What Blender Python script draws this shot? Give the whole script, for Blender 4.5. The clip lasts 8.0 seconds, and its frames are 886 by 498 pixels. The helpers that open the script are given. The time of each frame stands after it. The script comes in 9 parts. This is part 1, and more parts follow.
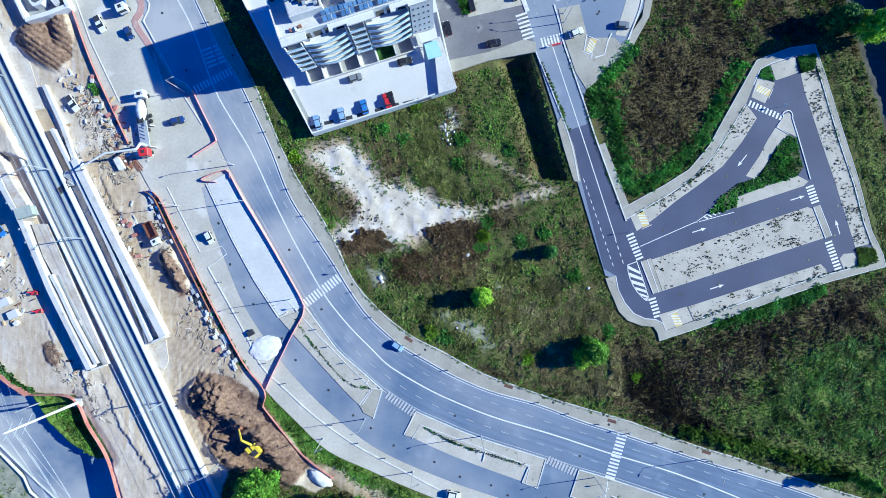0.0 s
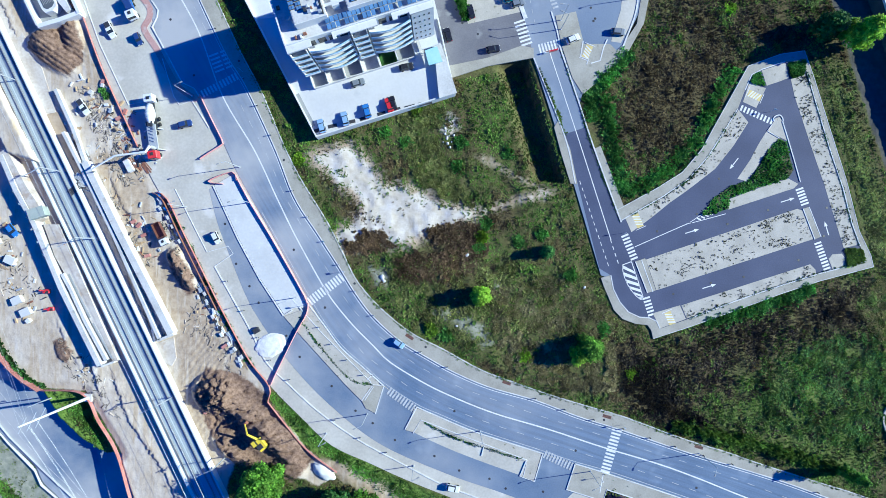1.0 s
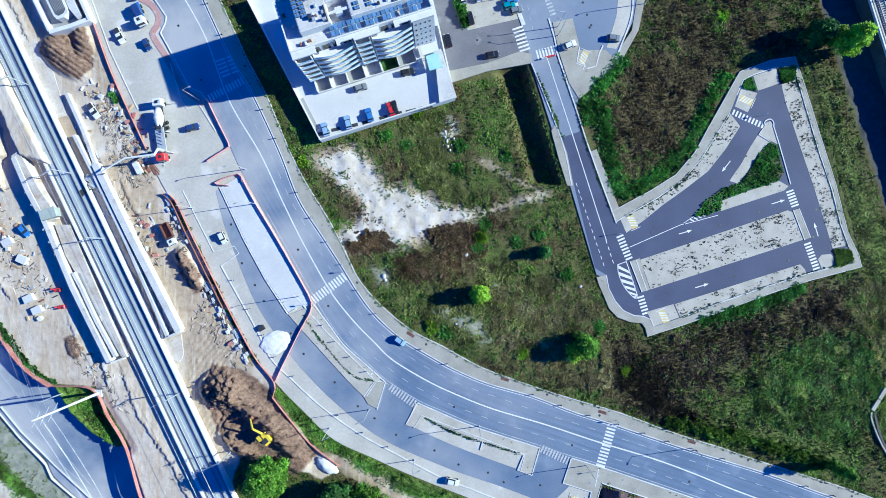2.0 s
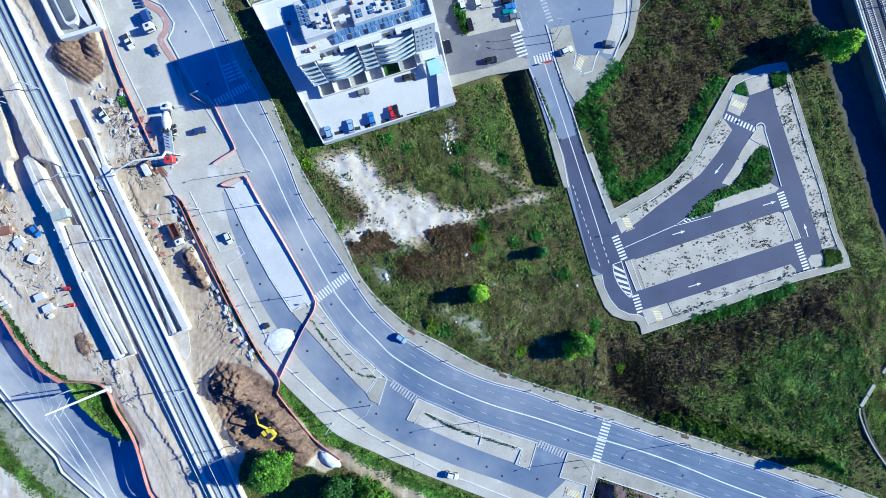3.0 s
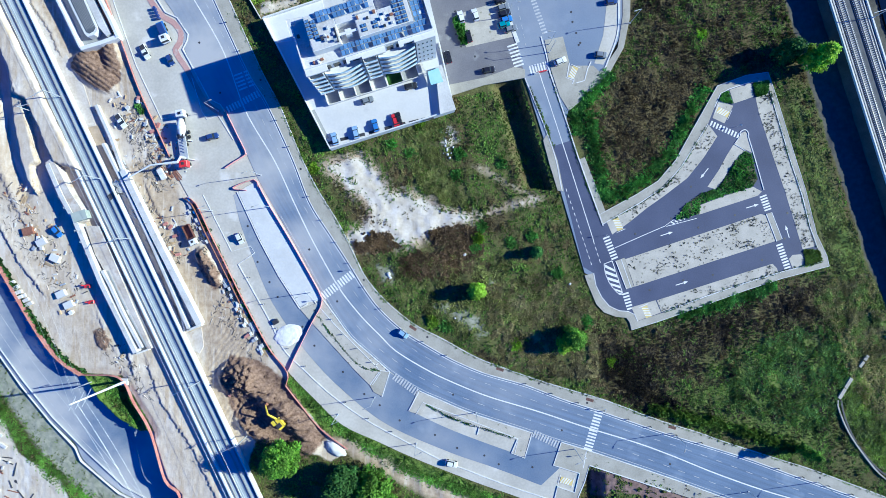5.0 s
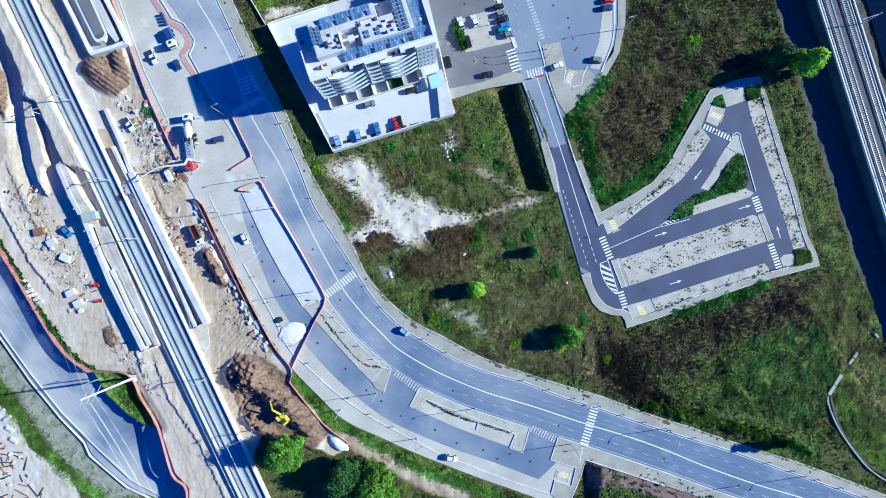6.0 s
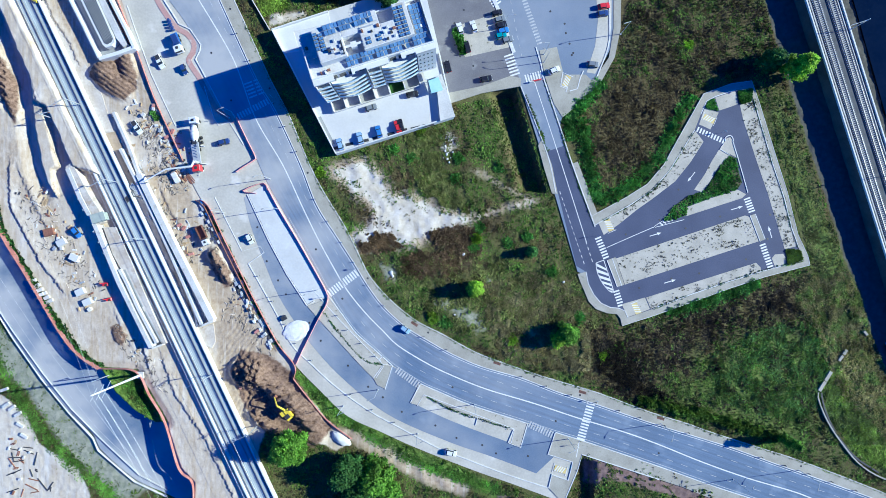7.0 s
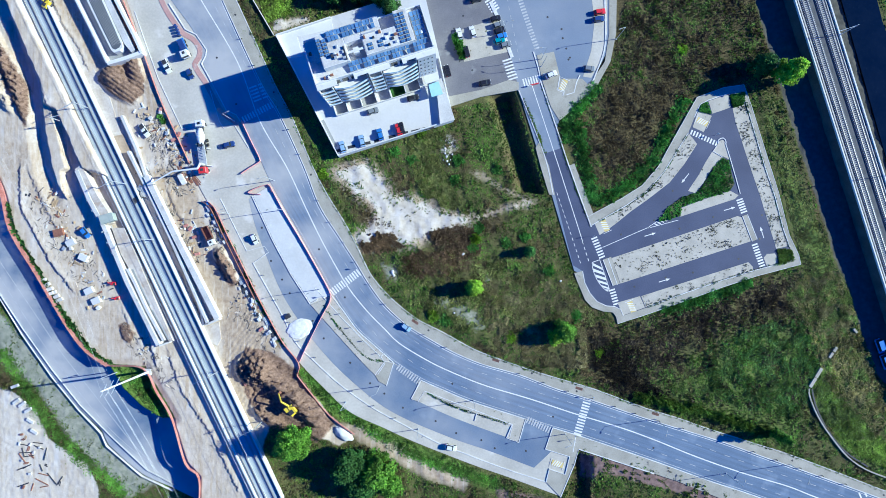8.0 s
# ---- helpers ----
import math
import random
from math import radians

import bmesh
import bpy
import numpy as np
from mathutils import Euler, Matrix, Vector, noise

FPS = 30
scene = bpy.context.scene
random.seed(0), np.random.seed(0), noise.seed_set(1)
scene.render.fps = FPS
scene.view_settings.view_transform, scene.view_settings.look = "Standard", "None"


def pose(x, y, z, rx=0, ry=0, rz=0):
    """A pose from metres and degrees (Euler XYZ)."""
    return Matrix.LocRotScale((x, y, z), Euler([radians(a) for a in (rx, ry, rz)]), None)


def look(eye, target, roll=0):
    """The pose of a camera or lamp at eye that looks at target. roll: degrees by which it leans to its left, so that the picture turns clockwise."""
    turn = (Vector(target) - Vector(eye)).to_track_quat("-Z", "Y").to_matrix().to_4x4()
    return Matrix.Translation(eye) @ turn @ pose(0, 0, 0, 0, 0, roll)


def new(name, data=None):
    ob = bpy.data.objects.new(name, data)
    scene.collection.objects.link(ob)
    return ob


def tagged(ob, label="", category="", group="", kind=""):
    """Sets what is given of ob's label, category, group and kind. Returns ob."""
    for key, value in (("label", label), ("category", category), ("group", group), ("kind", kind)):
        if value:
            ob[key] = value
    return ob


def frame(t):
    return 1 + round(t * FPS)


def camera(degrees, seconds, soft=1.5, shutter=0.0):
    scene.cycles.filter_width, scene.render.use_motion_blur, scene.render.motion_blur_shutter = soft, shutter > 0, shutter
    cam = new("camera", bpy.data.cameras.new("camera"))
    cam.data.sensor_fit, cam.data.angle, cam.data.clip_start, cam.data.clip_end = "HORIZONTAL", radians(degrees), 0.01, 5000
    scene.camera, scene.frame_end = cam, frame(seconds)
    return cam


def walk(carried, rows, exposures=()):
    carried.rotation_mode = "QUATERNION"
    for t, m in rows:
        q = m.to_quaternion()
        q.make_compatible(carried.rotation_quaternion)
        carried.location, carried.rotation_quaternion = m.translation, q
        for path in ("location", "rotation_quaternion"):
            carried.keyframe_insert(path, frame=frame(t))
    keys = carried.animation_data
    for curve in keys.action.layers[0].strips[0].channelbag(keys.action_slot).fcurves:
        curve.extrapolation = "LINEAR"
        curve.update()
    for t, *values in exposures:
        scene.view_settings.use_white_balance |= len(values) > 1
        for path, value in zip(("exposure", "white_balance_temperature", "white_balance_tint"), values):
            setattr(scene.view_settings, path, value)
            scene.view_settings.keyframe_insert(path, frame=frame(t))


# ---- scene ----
import itertools

from mathutils.geometry import tessellate_polygon

# ---- camera: a drone that looks straight down and climbs ----
cam = camera(84.0, 8.0, soft=0.8)
H_END = 156.7


def drone(t):
    s = t - 8.0
    return pose(0.0203 * s + 0.0032 * s * s, -0.0417 * s - 0.0054 * s * s, H_END + 3.8539 * s + 0.0117 * s * s, 0, 0, -0.0364 * s - 0.0074 * s * s)


walk(cam, [(t / 2, drone(t / 2)) for t in range(17)], [(0.0, 0.82, 5270, -11), (8.0, 0.82, 5270, -11)])

# ---- light ----
SUN_WAY = Vector((1.0, 0.145, 0)).normalized() * math.cos(radians(27.5)) + Vector((0, 0, math.sin(radians(27.5))))
world = bpy.data.worlds.new("sky")
scene.world = world
world.use_nodes = True
wn = world.node_tree.nodes
sky = wn.new("ShaderNodeTexSky")
sky.sky_type, sky.sun_disc = "NISHITA", False
sky.sun_elevation, sky.sun_rotation = radians(27.5), math.atan2(1.0, 0.145)
wn["Background"].inputs[1].default_value = 0.1
sky.ozone_density, sky.dust_density = 5.0, 0.3
deep = wn.new("ShaderNodeHueSaturation")
deep.inputs["Hue"].default_value = 0.53
deep.inputs["Saturation"].default_value = 2.0
world.node_tree.links.new(sky.outputs[0], deep.inputs["Color"])
world.node_tree.links.new(deep.outputs[0], wn["Background"].inputs[0])
sun_data = bpy.data.lights.new("sun", "SUN")
sun_data.energy, sun_data.angle, sun_data.color = 5.0, radians(0.5), (1.0, 0.88, 0.72)
sun = new("sun", sun_data)
sun.matrix_world = look(SUN_WAY * 300, (0, 0, 0))


# ---- materials ----
def mat(name, tones, scale=1.0, rough=0.85, bump=0.0, fine=6.0, metal=0.0, spread=0.0, stain=None):
    """A surface with a broad and a fine noise between its tones, at sizes in metres."""
    m = bpy.data.materials.new(name)
    m.use_nodes = True
    n, l = m.node_tree.nodes, m.node_tree.links
    b = n["Principled BSDF"]
    geo = n.new("ShaderNodeNewGeometry")
    big = n.new("ShaderNodeTexNoise")
    big.inputs["Scale"].default_value, big.inputs["Detail"].default_value = 1 / scale, 6
    small = n.new("ShaderNodeTexNoise")
    small.inputs["Scale"].default_value, small.inputs["Detail"].default_value = fine, 4
    for x in (big, small):
        l.new(geo.outputs["Position"], x.inputs["Vector"])
    both = n.new("ShaderNodeMix")
    both.inputs[0].default_value = 0.35
    l.new(big.outputs["Fac"], both.inputs[2])
    l.new(small.outputs["Fac"], both.inputs[3])
    ramp = n.new("ShaderNodeValToRGB")
    ramp.color_ramp.elements[0].position, ramp.color_ramp.elements[1].position = 0.36, 0.64
    ramp.color_ramp.elements[0].color, ramp.color_ramp.elements[1].color = (*tones[0], 1), (*tones[-1], 1)
    if len(tones) > 2:
        ramp.color_ramp.elements.new(0.5).color = (*tones[1], 1)
    l.new(both.outputs[0], ramp.inputs[0])
    out = ramp.outputs[0]
    if stain:
        tone, size, low = stain
        spots = n.new("ShaderNodeTexNoise")
        spots.inputs["Scale"].default_value, spots.inputs["Detail"].default_value = 1 / size, 8
        l.new(geo.outputs["Position"], spots.inputs["Vector"])
        edge = n.new("ShaderNodeMapRange")
        edge.inputs[1].default_value, edge.inputs[2].default_value = low, low + 0.1
        l.new(spots.outputs["Fac"], edge.inputs[0])
        over = n.new("ShaderNodeMix")
        over.data_type = "RGBA"
        over.inputs[7].default_value = (*tone, 1)
        l.new(edge.outputs[0], over.inputs[0])
        l.new(out, over.inputs[6])
        out = over.outputs[2]
    if spread:
        info = n.new("ShaderNodeObjectInfo")
        hsv = n.new("ShaderNodeHueSaturation")
        rng = n.new("ShaderNodeMapRange")
        rng.inputs[3].default_value, rng.inputs[4].default_value = 1 - spread, 1 + spread
        l.new(info.outputs["Random"], rng.inputs[0])
        l.new(rng.outputs[0], hsv.inputs["Value"])
        l.new(out, hsv.inputs["Color"])
        out = hsv.outputs[0]
    l.new(out, b.inputs["Base Color"])
    b.inputs["Roughness"].default_value, b.inputs["Metallic"].default_value = rough, metal
    if bump:
        bn = n.new("ShaderNodeBump")
        bn.inputs["Strength"].default_value, bn.inputs["Distance"].default_value = bump, 0.08
        l.new(small.outputs["Fac"], bn.inputs["Height"])
        l.new(bn.outputs[0], b.inputs["Normal"])
    return m


ASPHALT = mat("worn_asphalt", [(0.098, 0.143, 0.232), (0.122, 0.17, 0.262), (0.15, 0.2, 0.29)], 14, 0.8, 0.2, 2.5, stain=((0.19, 0.24, 0.33), 9, 0.6))


def paled(m):
    """Asphalt paler to the west and a little to the north, in cloudy patches."""
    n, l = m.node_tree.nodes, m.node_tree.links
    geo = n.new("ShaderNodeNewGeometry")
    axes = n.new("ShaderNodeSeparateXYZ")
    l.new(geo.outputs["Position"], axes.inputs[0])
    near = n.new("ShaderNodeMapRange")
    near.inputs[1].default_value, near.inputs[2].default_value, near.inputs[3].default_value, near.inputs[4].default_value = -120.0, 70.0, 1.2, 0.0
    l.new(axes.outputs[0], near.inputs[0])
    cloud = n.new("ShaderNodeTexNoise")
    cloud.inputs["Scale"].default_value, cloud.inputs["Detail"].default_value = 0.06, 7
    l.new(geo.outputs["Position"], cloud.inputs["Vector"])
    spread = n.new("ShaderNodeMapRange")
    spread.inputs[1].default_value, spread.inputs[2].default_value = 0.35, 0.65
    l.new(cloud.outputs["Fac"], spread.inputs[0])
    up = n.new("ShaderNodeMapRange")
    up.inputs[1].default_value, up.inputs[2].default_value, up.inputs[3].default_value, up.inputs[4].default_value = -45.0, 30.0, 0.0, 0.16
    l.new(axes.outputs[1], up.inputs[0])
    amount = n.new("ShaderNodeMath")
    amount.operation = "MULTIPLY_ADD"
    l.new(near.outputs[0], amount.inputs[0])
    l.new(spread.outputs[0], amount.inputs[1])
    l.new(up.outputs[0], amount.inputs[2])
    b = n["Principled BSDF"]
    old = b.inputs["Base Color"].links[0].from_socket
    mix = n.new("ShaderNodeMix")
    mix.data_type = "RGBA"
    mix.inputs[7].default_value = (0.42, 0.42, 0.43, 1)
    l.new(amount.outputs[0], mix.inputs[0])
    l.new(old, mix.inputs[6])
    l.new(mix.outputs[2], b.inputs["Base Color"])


ROADWAY = ASPHALT.copy()
ROADWAY.name = "rolled_asphalt"


def rolled(m, lanes):
    """Wheel paths: paler, polished bands in every lane and long streaks along the road."""
    n, l = m.node_tree.nodes, m.node_tree.links
    across, along = n.new("ShaderNodeAttribute"), n.new("ShaderNodeAttribute")
    across.attribute_name, along.attribute_name = "across", "along"
    wave = n.new("ShaderNodeMath")
    wave.operation = "SINE"
    phase = n.new("ShaderNodeMath")
    phase.operation = "MULTIPLY"
    phase.inputs[1].default_value = 6.2832 * lanes * 2
    l.new(across.outputs["Fac"], phase.inputs[0])
    l.new(phase.outputs[0], wave.inputs[0])
    at = n.new("ShaderNodeCombineXYZ")
    for source, share, slot in ((across, 26.0, 0), (along, 0.035, 1)):
        k = n.new("ShaderNodeMath")
        k.operation = "MULTIPLY"
        k.inputs[1].default_value = share
        l.new(source.outputs["Fac"], k.inputs[0])
        l.new(k.outputs[0], at.inputs[slot])
    streak = n.new("ShaderNodeTexNoise")
    streak.inputs["Scale"].default_value, streak.inputs["Detail"].default_value = 1.0, 4
    l.new(at.outputs[0], streak.inputs["Vector"])
    both = n.new("ShaderNodeMath")
    both.operation = "MULTIPLY_ADD"
    both.inputs[1].default_value = 0.1
    l.new(wave.outputs[0], both.inputs[0])
    l.new(streak.outputs["Fac"], both.inputs[2])
    value = n.new("ShaderNodeMapRange")
    value.inputs[1].default_value, value.inputs[2].default_value, value.inputs[3].default_value, value.inputs[4].default_value = 0.25, 0.75, 0.85, 1.17
    l.new(both.outputs[0], value.inputs[0])
    tint = n.new("ShaderNodeHueSaturation")
    b = n["Principled BSDF"]
    l.new(b.inputs["Base Color"].links[0].from_socket, tint.inputs["Color"])
    l.new(value.outputs[0], tint.inputs["Value"])
    l.new(tint.outputs[0], b.inputs["Base Color"])


rolled(ROADWAY, 4)
paled(ROADWAY)
paled(ASPHALT)
ASPHALT_NEW = mat("dark_asphalt", [(0.046, 0.056, 0.11), (0.058, 0.07, 0.132), (0.074, 0.086, 0.152)], 10, 0.8, 0.2, 3)
ASPHALT_COURT = mat("grey_court_asphalt", [(0.135, 0.132, 0.15), (0.165, 0.162, 0.18), (0.2, 0.195, 0.21)], 7, 0.85, 0.15, 2.5, stain=((0.24, 0.24, 0.25), 4, 0.6))
APRON = mat("dusty_apron", [(0.42, 0.395, 0.345), (0.49, 0.462, 0.405), (0.56, 0.53, 0.47)], 9, 0.9, 0.15, 1.5, stain=((0.62, 0.59, 0.54), 6, 0.6))
PAVING = mat("pavement_concrete", [(0.3, 0.282, 0.238), (0.36, 0.34, 0.288), (0.42, 0.398, 0.342)], 5, 0.9, 0.2, 3, stain=((0.22, 0.21, 0.18), 2, 0.64))
BAYS = mat("bay_pavers", [(0.38, 0.355, 0.305), (0.45, 0.42, 0.36), (0.52, 0.485, 0.42)], 4, 0.92, 0.25, 3, stain=((0.2, 0.19, 0.13), 1.3, 0.63))
KERB = mat("kerb_stone", [(0.5, 0.5, 0.5), (0.72, 0.72, 0.71)], 3, 0.8, 0.1, 2)
PAINT = mat("road_paint", [(0.6, 0.6, 0.6), (0.78, 0.78, 0.78)], 1.5, 0.7, 0, 4)
PAINT_FADED = mat("faded_road_paint", [(0.34, 0.35, 0.37), (0.55, 0.56, 0.57)], 1.2, 0.75, 0, 3)
PAINT_YELLOW_WORN = mat("worn_yellow_paint", [(0.55, 0.44, 0.17), (0.66, 0.53, 0.22)], 1.5, 0.75, 0, 4)
CONCRETE = mat("light_concrete", [(0.47, 0.46, 0.44), (0.56, 0.55, 0.53), (0.63, 0.62, 0.6)], 4, 0.85, 0.2, 2, stain=((0.4, 0.38, 0.35), 3, 0.62))
CONCRETE_GREY = mat("grey_concrete", [(0.26, 0.27, 0.28), (0.34, 0.345, 0.35)], 5, 0.85, 0.2, 2)
CONCRETE_FRESH = mat("fresh_concrete", [(0.53, 0.53, 0.52), (0.63, 0.63, 0.62)], 6, 0.8, 0.1, 1.5, stain=((0.68, 0.69, 0.7), 3, 0.6))
DUSTY = mat("dusty_slab", [(0.42, 0.36, 0.3), (0.51, 0.46, 0.41), (0.6, 0.56, 0.51)], 4, 0.9, 0.3, 1.5, stain=((0.42, 0.34, 0.27), 3, 0.58))
WHITE = mat("white_plaster", [(0.62, 0.62, 0.615), (0.7, 0.7, 0.69)], 3, 0.8, 0.05, 3, stain=((0.54, 0.53, 0.51), 2.5, 0.63))
BALLAST_DARK = mat("dark_ballast", [(0.07, 0.075, 0.085), (0.115, 0.12, 0.13)], 2, 0.95, 0.5, 4)
# Near-black so that the viaduct's sides read as lying in shade.
SHADE_CONCRETE = mat("shade_dark_concrete", [(0.06, 0.06, 0.058), (0.11, 0.108, 0.1)], 3, 0.9, 0.2, 3)
BALLAST = mat("grey_ballast", [(0.14, 0.145, 0.155), (0.2, 0.205, 0.215)], 2, 0.95, 0.5, 4)
SLAB_TRACK = mat("pale_track_slab", [(0.34, 0.38, 0.4), (0.42, 0.46, 0.48)], 5, 0.8, 0.1, 2)
RIBBED = mat("dark_ribbed_sheet", [(0.075, 0.085, 0.1), (0.11, 0.12, 0.135)], 3, 0.7, 0.1, 3)
SLEEPER = mat("concrete_sleeper", [(0.36, 0.37, 0.38), (0.46, 0.47, 0.47)], 2, 0.85, 0.1, 3)
STEEL = mat("rail_steel", [(0.3, 0.29, 0.29), (0.42, 0.41, 0.4)], 2, 0.4, 0, 4, metal=0.8)
GALV = mat("galvanised_steel", [(0.48, 0.5, 0.52), (0.58, 0.6, 0.61)], 1, 0.5, 0, 4, metal=0.4)
DARK_STEEL = mat("dark_steel", [(0.03, 0.03, 0.035), (0.06, 0.06, 0.065)], 1, 0.5, 0, 4)
NET = mat("orange_safety_net", [(0.36, 0.13, 0.105), (0.5, 0.25, 0.215)], 2, 0.8, 0, 3)
NET_PINK = mat("faded_pink_barrier", [(0.62, 0.25, 0.24), (0.74, 0.42, 0.4)], 2, 0.8, 0, 3)
RED_PAVE = mat("red_cycle_path", [(0.42, 0.24, 0.22), (0.5, 0.33, 0.3)], 4, 0.9, 0.1, 2, stain=((0.52, 0.45, 0.42), 3, 0.6))
WATER = mat("dark_canal_water", [(0.003, 0.006, 0.01), (0.006, 0.01, 0.016)], 8, 0.03, 0.0, 1)
WATER.node_tree.nodes["Principled BSDF"].inputs["Specular IOR Level"].default_value = 0.45
BARK = mat("brown_bark", [(0.08, 0.055, 0.035), (0.14, 0.1, 0.07)], 0.5, 0.95, 0.5, 8)
GLASS = mat("dark_window_glass", [(0.015, 0.02, 0.028), (0.03, 0.036, 0.045)], 1, 0.06, 0, 3)
PALE_BLUE = mat("pale_blue_panel", [(0.34, 0.55, 0.72), (0.42, 0.62, 0.78)], 2, 0.25, 0, 3)
PANEL = mat("solar_cells", [(0.085, 0.17, 0.34), (0.14, 0.25, 0.44)], 1.5, 0.2, 0, 4, spread=0.2)
TYRE = mat("tyre_rubber", [(0.015, 0.015, 0.015), (0.03, 0.03, 0.03)], 0.3, 0.9, 0.1, 10)
WOOD = mat("timber_boards", [(0.34, 0.24, 0.14), (0.48, 0.36, 0.22)], 1.0, 0.85, 0.2, 5, spread=0.2)
TERRACE_FLOOR = mat("pale_terrace_floor", [(0.54, 0.535, 0.53), (0.61, 0.605, 0.6)], 7, 0.8, 0.05, 1.5, stain=((0.5, 0.5, 0.5), 5, 0.64))
SOIL = mat("dark_weedy_soil", [(0.06, 0.06, 0.03), (0.13, 0.12, 0.06)], 1.0, 0.95, 0.4, 4)
BRONZE = mat("rusty_steel", [(0.18, 0.08, 0.05), (0.3, 0.14, 0.09)], 0.8, 0.8, 0.2, 5)


def paint(name, rgb, rough=0.28):
    m = mat(name, [tuple(c * 0.9 for c in rgb), rgb], 1.5, rough, 0, 5)
    m.node_tree.nodes["Principled BSDF"].inputs["Coat Weight"].default_value = 0.4
    return m


CAR = {"pale blue": paint("pale_blue_paint", (0.3, 0.45, 0.68)), "white": paint("white_paint", (0.75, 0.76, 0.77)), "red": paint("red_paint", (0.6, 0.03, 0.04)), "black": paint("black_paint", (0.02, 0.02, 0.025)),
       "blue": paint("blue_paint", (0.06, 0.2, 0.55)), "grey": paint("grey_paint", (0.2, 0.22, 0.25)), "silver": paint("silver_paint", (0.5, 0.52, 0.55)),
       "teal": paint("teal_paint", (0.03, 0.26, 0.32)), "yellow": paint("yellow_paint", (0.75, 0.58, 0.05)), "navy": paint("navy_paint", (0.03, 0.06, 0.2)),
       "green": paint("green_paint", (0.1, 0.25, 0.12)), "brown": paint("brown_paint", (0.16, 0.07, 0.05))}


def leaf_mat(name, tones, attribute=""):
    """Foliage: each leaf or blade takes a tone of its own; dry says where it is brown."""
    m = bpy.data.materials.new(name)
    m.use_nodes = True
    n, l = m.node_tree.nodes, m.node_tree.links
    b = n["Principled BSDF"]
    geo = n.new("ShaderNodeNewGeometry")
    ramp = n.new("ShaderNodeValToRGB")
    ramp.color_ramp.elements[0].color, ramp.color_ramp.elements[1].color = (*tones[0], 1), (*tones[1], 1)
    l.new(geo.outputs["Random Per Island"], ramp.inputs[0])
    out = ramp.outputs[0]
    if attribute:
        dry = n.new("ShaderNodeValToRGB")
        dry.color_ramp.elements[0].color, dry.color_ramp.elements[1].color = (*tones[2], 1), (*tones[3], 1)
        l.new(geo.outputs["Random Per Island"], dry.inputs[0])
        at = n.new("ShaderNodeAttribute")
        at.attribute_name = attribute
        mix = n.new("ShaderNodeMix")
        mix.data_type = "RGBA"
        l.new(at.outputs["Fac"], mix.inputs[0])
        l.new(out, mix.inputs[6])
        l.new(dry.outputs[0], mix.inputs[7])
        out = mix.outputs[2]
    level = None
    for size, low, high in ((0.12, 0.55, 1.5), (0.45, 0.6, 1.4)):
        patch = n.new("ShaderNodeTexNoise")
        patch.inputs["Scale"].default_value, patch.inputs["Detail"].default_value = size, 3
        l.new(geo.outputs["Position"], patch.inputs["Vector"])
        step = n.new("ShaderNodeMapRange")
        step.inputs[1].default_value, step.inputs[2].default_value, step.inputs[3].default_value, step.inputs[4].default_value = 0.32, 0.68, low, high
        l.new(patch.outputs["Fac"], step.inputs[0])
        if level:
            times = n.new("ShaderNodeMath")
            times.operation = "MULTIPLY"
            l.new(level.outputs[0], times.inputs[0])
            l.new(step.outputs[0], times.inputs[1])
            step = times
        level = step
    shade = n.new("ShaderNodeHueSaturation")
    l.new(level.outputs[0], shade.inputs["Value"])
    l.new(out, shade.inputs["Color"])
    out = shade.outputs[0]
    l.new(out, b.inputs["Base Color"])
    b.inputs["Roughness"].default_value = 0.7
    b.inputs["Specular IOR Level"].default_value = 0.25
    thin = n.new("ShaderNodeBsdfTranslucent")
    l.new(out, thin.inputs["Color"])
    share = n.new("ShaderNodeMixShader")
    share.inputs[0].default_value = 0.35
    l.new(b.outputs[0], share.inputs[1])
    l.new(thin.outputs[0], share.inputs[2])
    l.new(share.outputs[0], n["Material Output"].inputs["Surface"])
    return m


SCRUB = leaf_mat("scrub_leaves", [(0.09, 0.16, 0.026), (0.19, 0.31, 0.052), (0.08, 0.062, 0.028), (0.19, 0.146, 0.066)], "dry")
# Dry brown, deepened for the shade among tall stems.
DEAD_LEAF = leaf_mat("dead_reed_leaves", [(0.035, 0.03, 0.02), (0.105, 0.083, 0.05)])
OLIVE_LEAF = leaf_mat("olive_leaves", [(0.16, 0.19, 0.05), (0.34, 0.355, 0.12)])
BANK_LEAF = leaf_mat("bank_grass_leaves", [(0.25, 0.235, 0.09), (0.46, 0.42, 0.18)])
RUST_LEAF = leaf_mat("rusty_scrub_leaves", [(0.11, 0.075, 0.04), (0.26, 0.185, 0.1)])
STRAW_LEAF = leaf_mat("straw_grass_leaves", [(0.2, 0.185, 0.08), (0.38, 0.335, 0.16)])
BANK_GREEN_LEAF = leaf_mat("bank_green_leaves", [(0.17, 0.25, 0.06), (0.37, 0.46, 0.13)])
MEADOW_LEAF = leaf_mat("meadow_leaves", [(0.17, 0.27, 0.03), (0.36, 0.5, 0.08)])
LUSH = leaf_mat("lush_leaves", [(0.07, 0.2, 0.035), (0.18, 0.4, 0.075)])
GRASS_LEAF = leaf_mat("fresh_grass", [(0.1, 0.23, 0.03), (0.25, 0.46, 0.08)])
REED_LEAF = leaf_mat("grey_green_reeds", [(0.09, 0.19, 0.045), (0.22, 0.38, 0.1)])
LEAF_LIME = leaf_mat("lime_leaves", [(0.14, 0.28, 0.015), (0.34, 0.5, 0.05)])
LEAF_GREEN = leaf_mat("green_leaves", [(0.06, 0.16, 0.016), (0.2, 0.38, 0.042)])
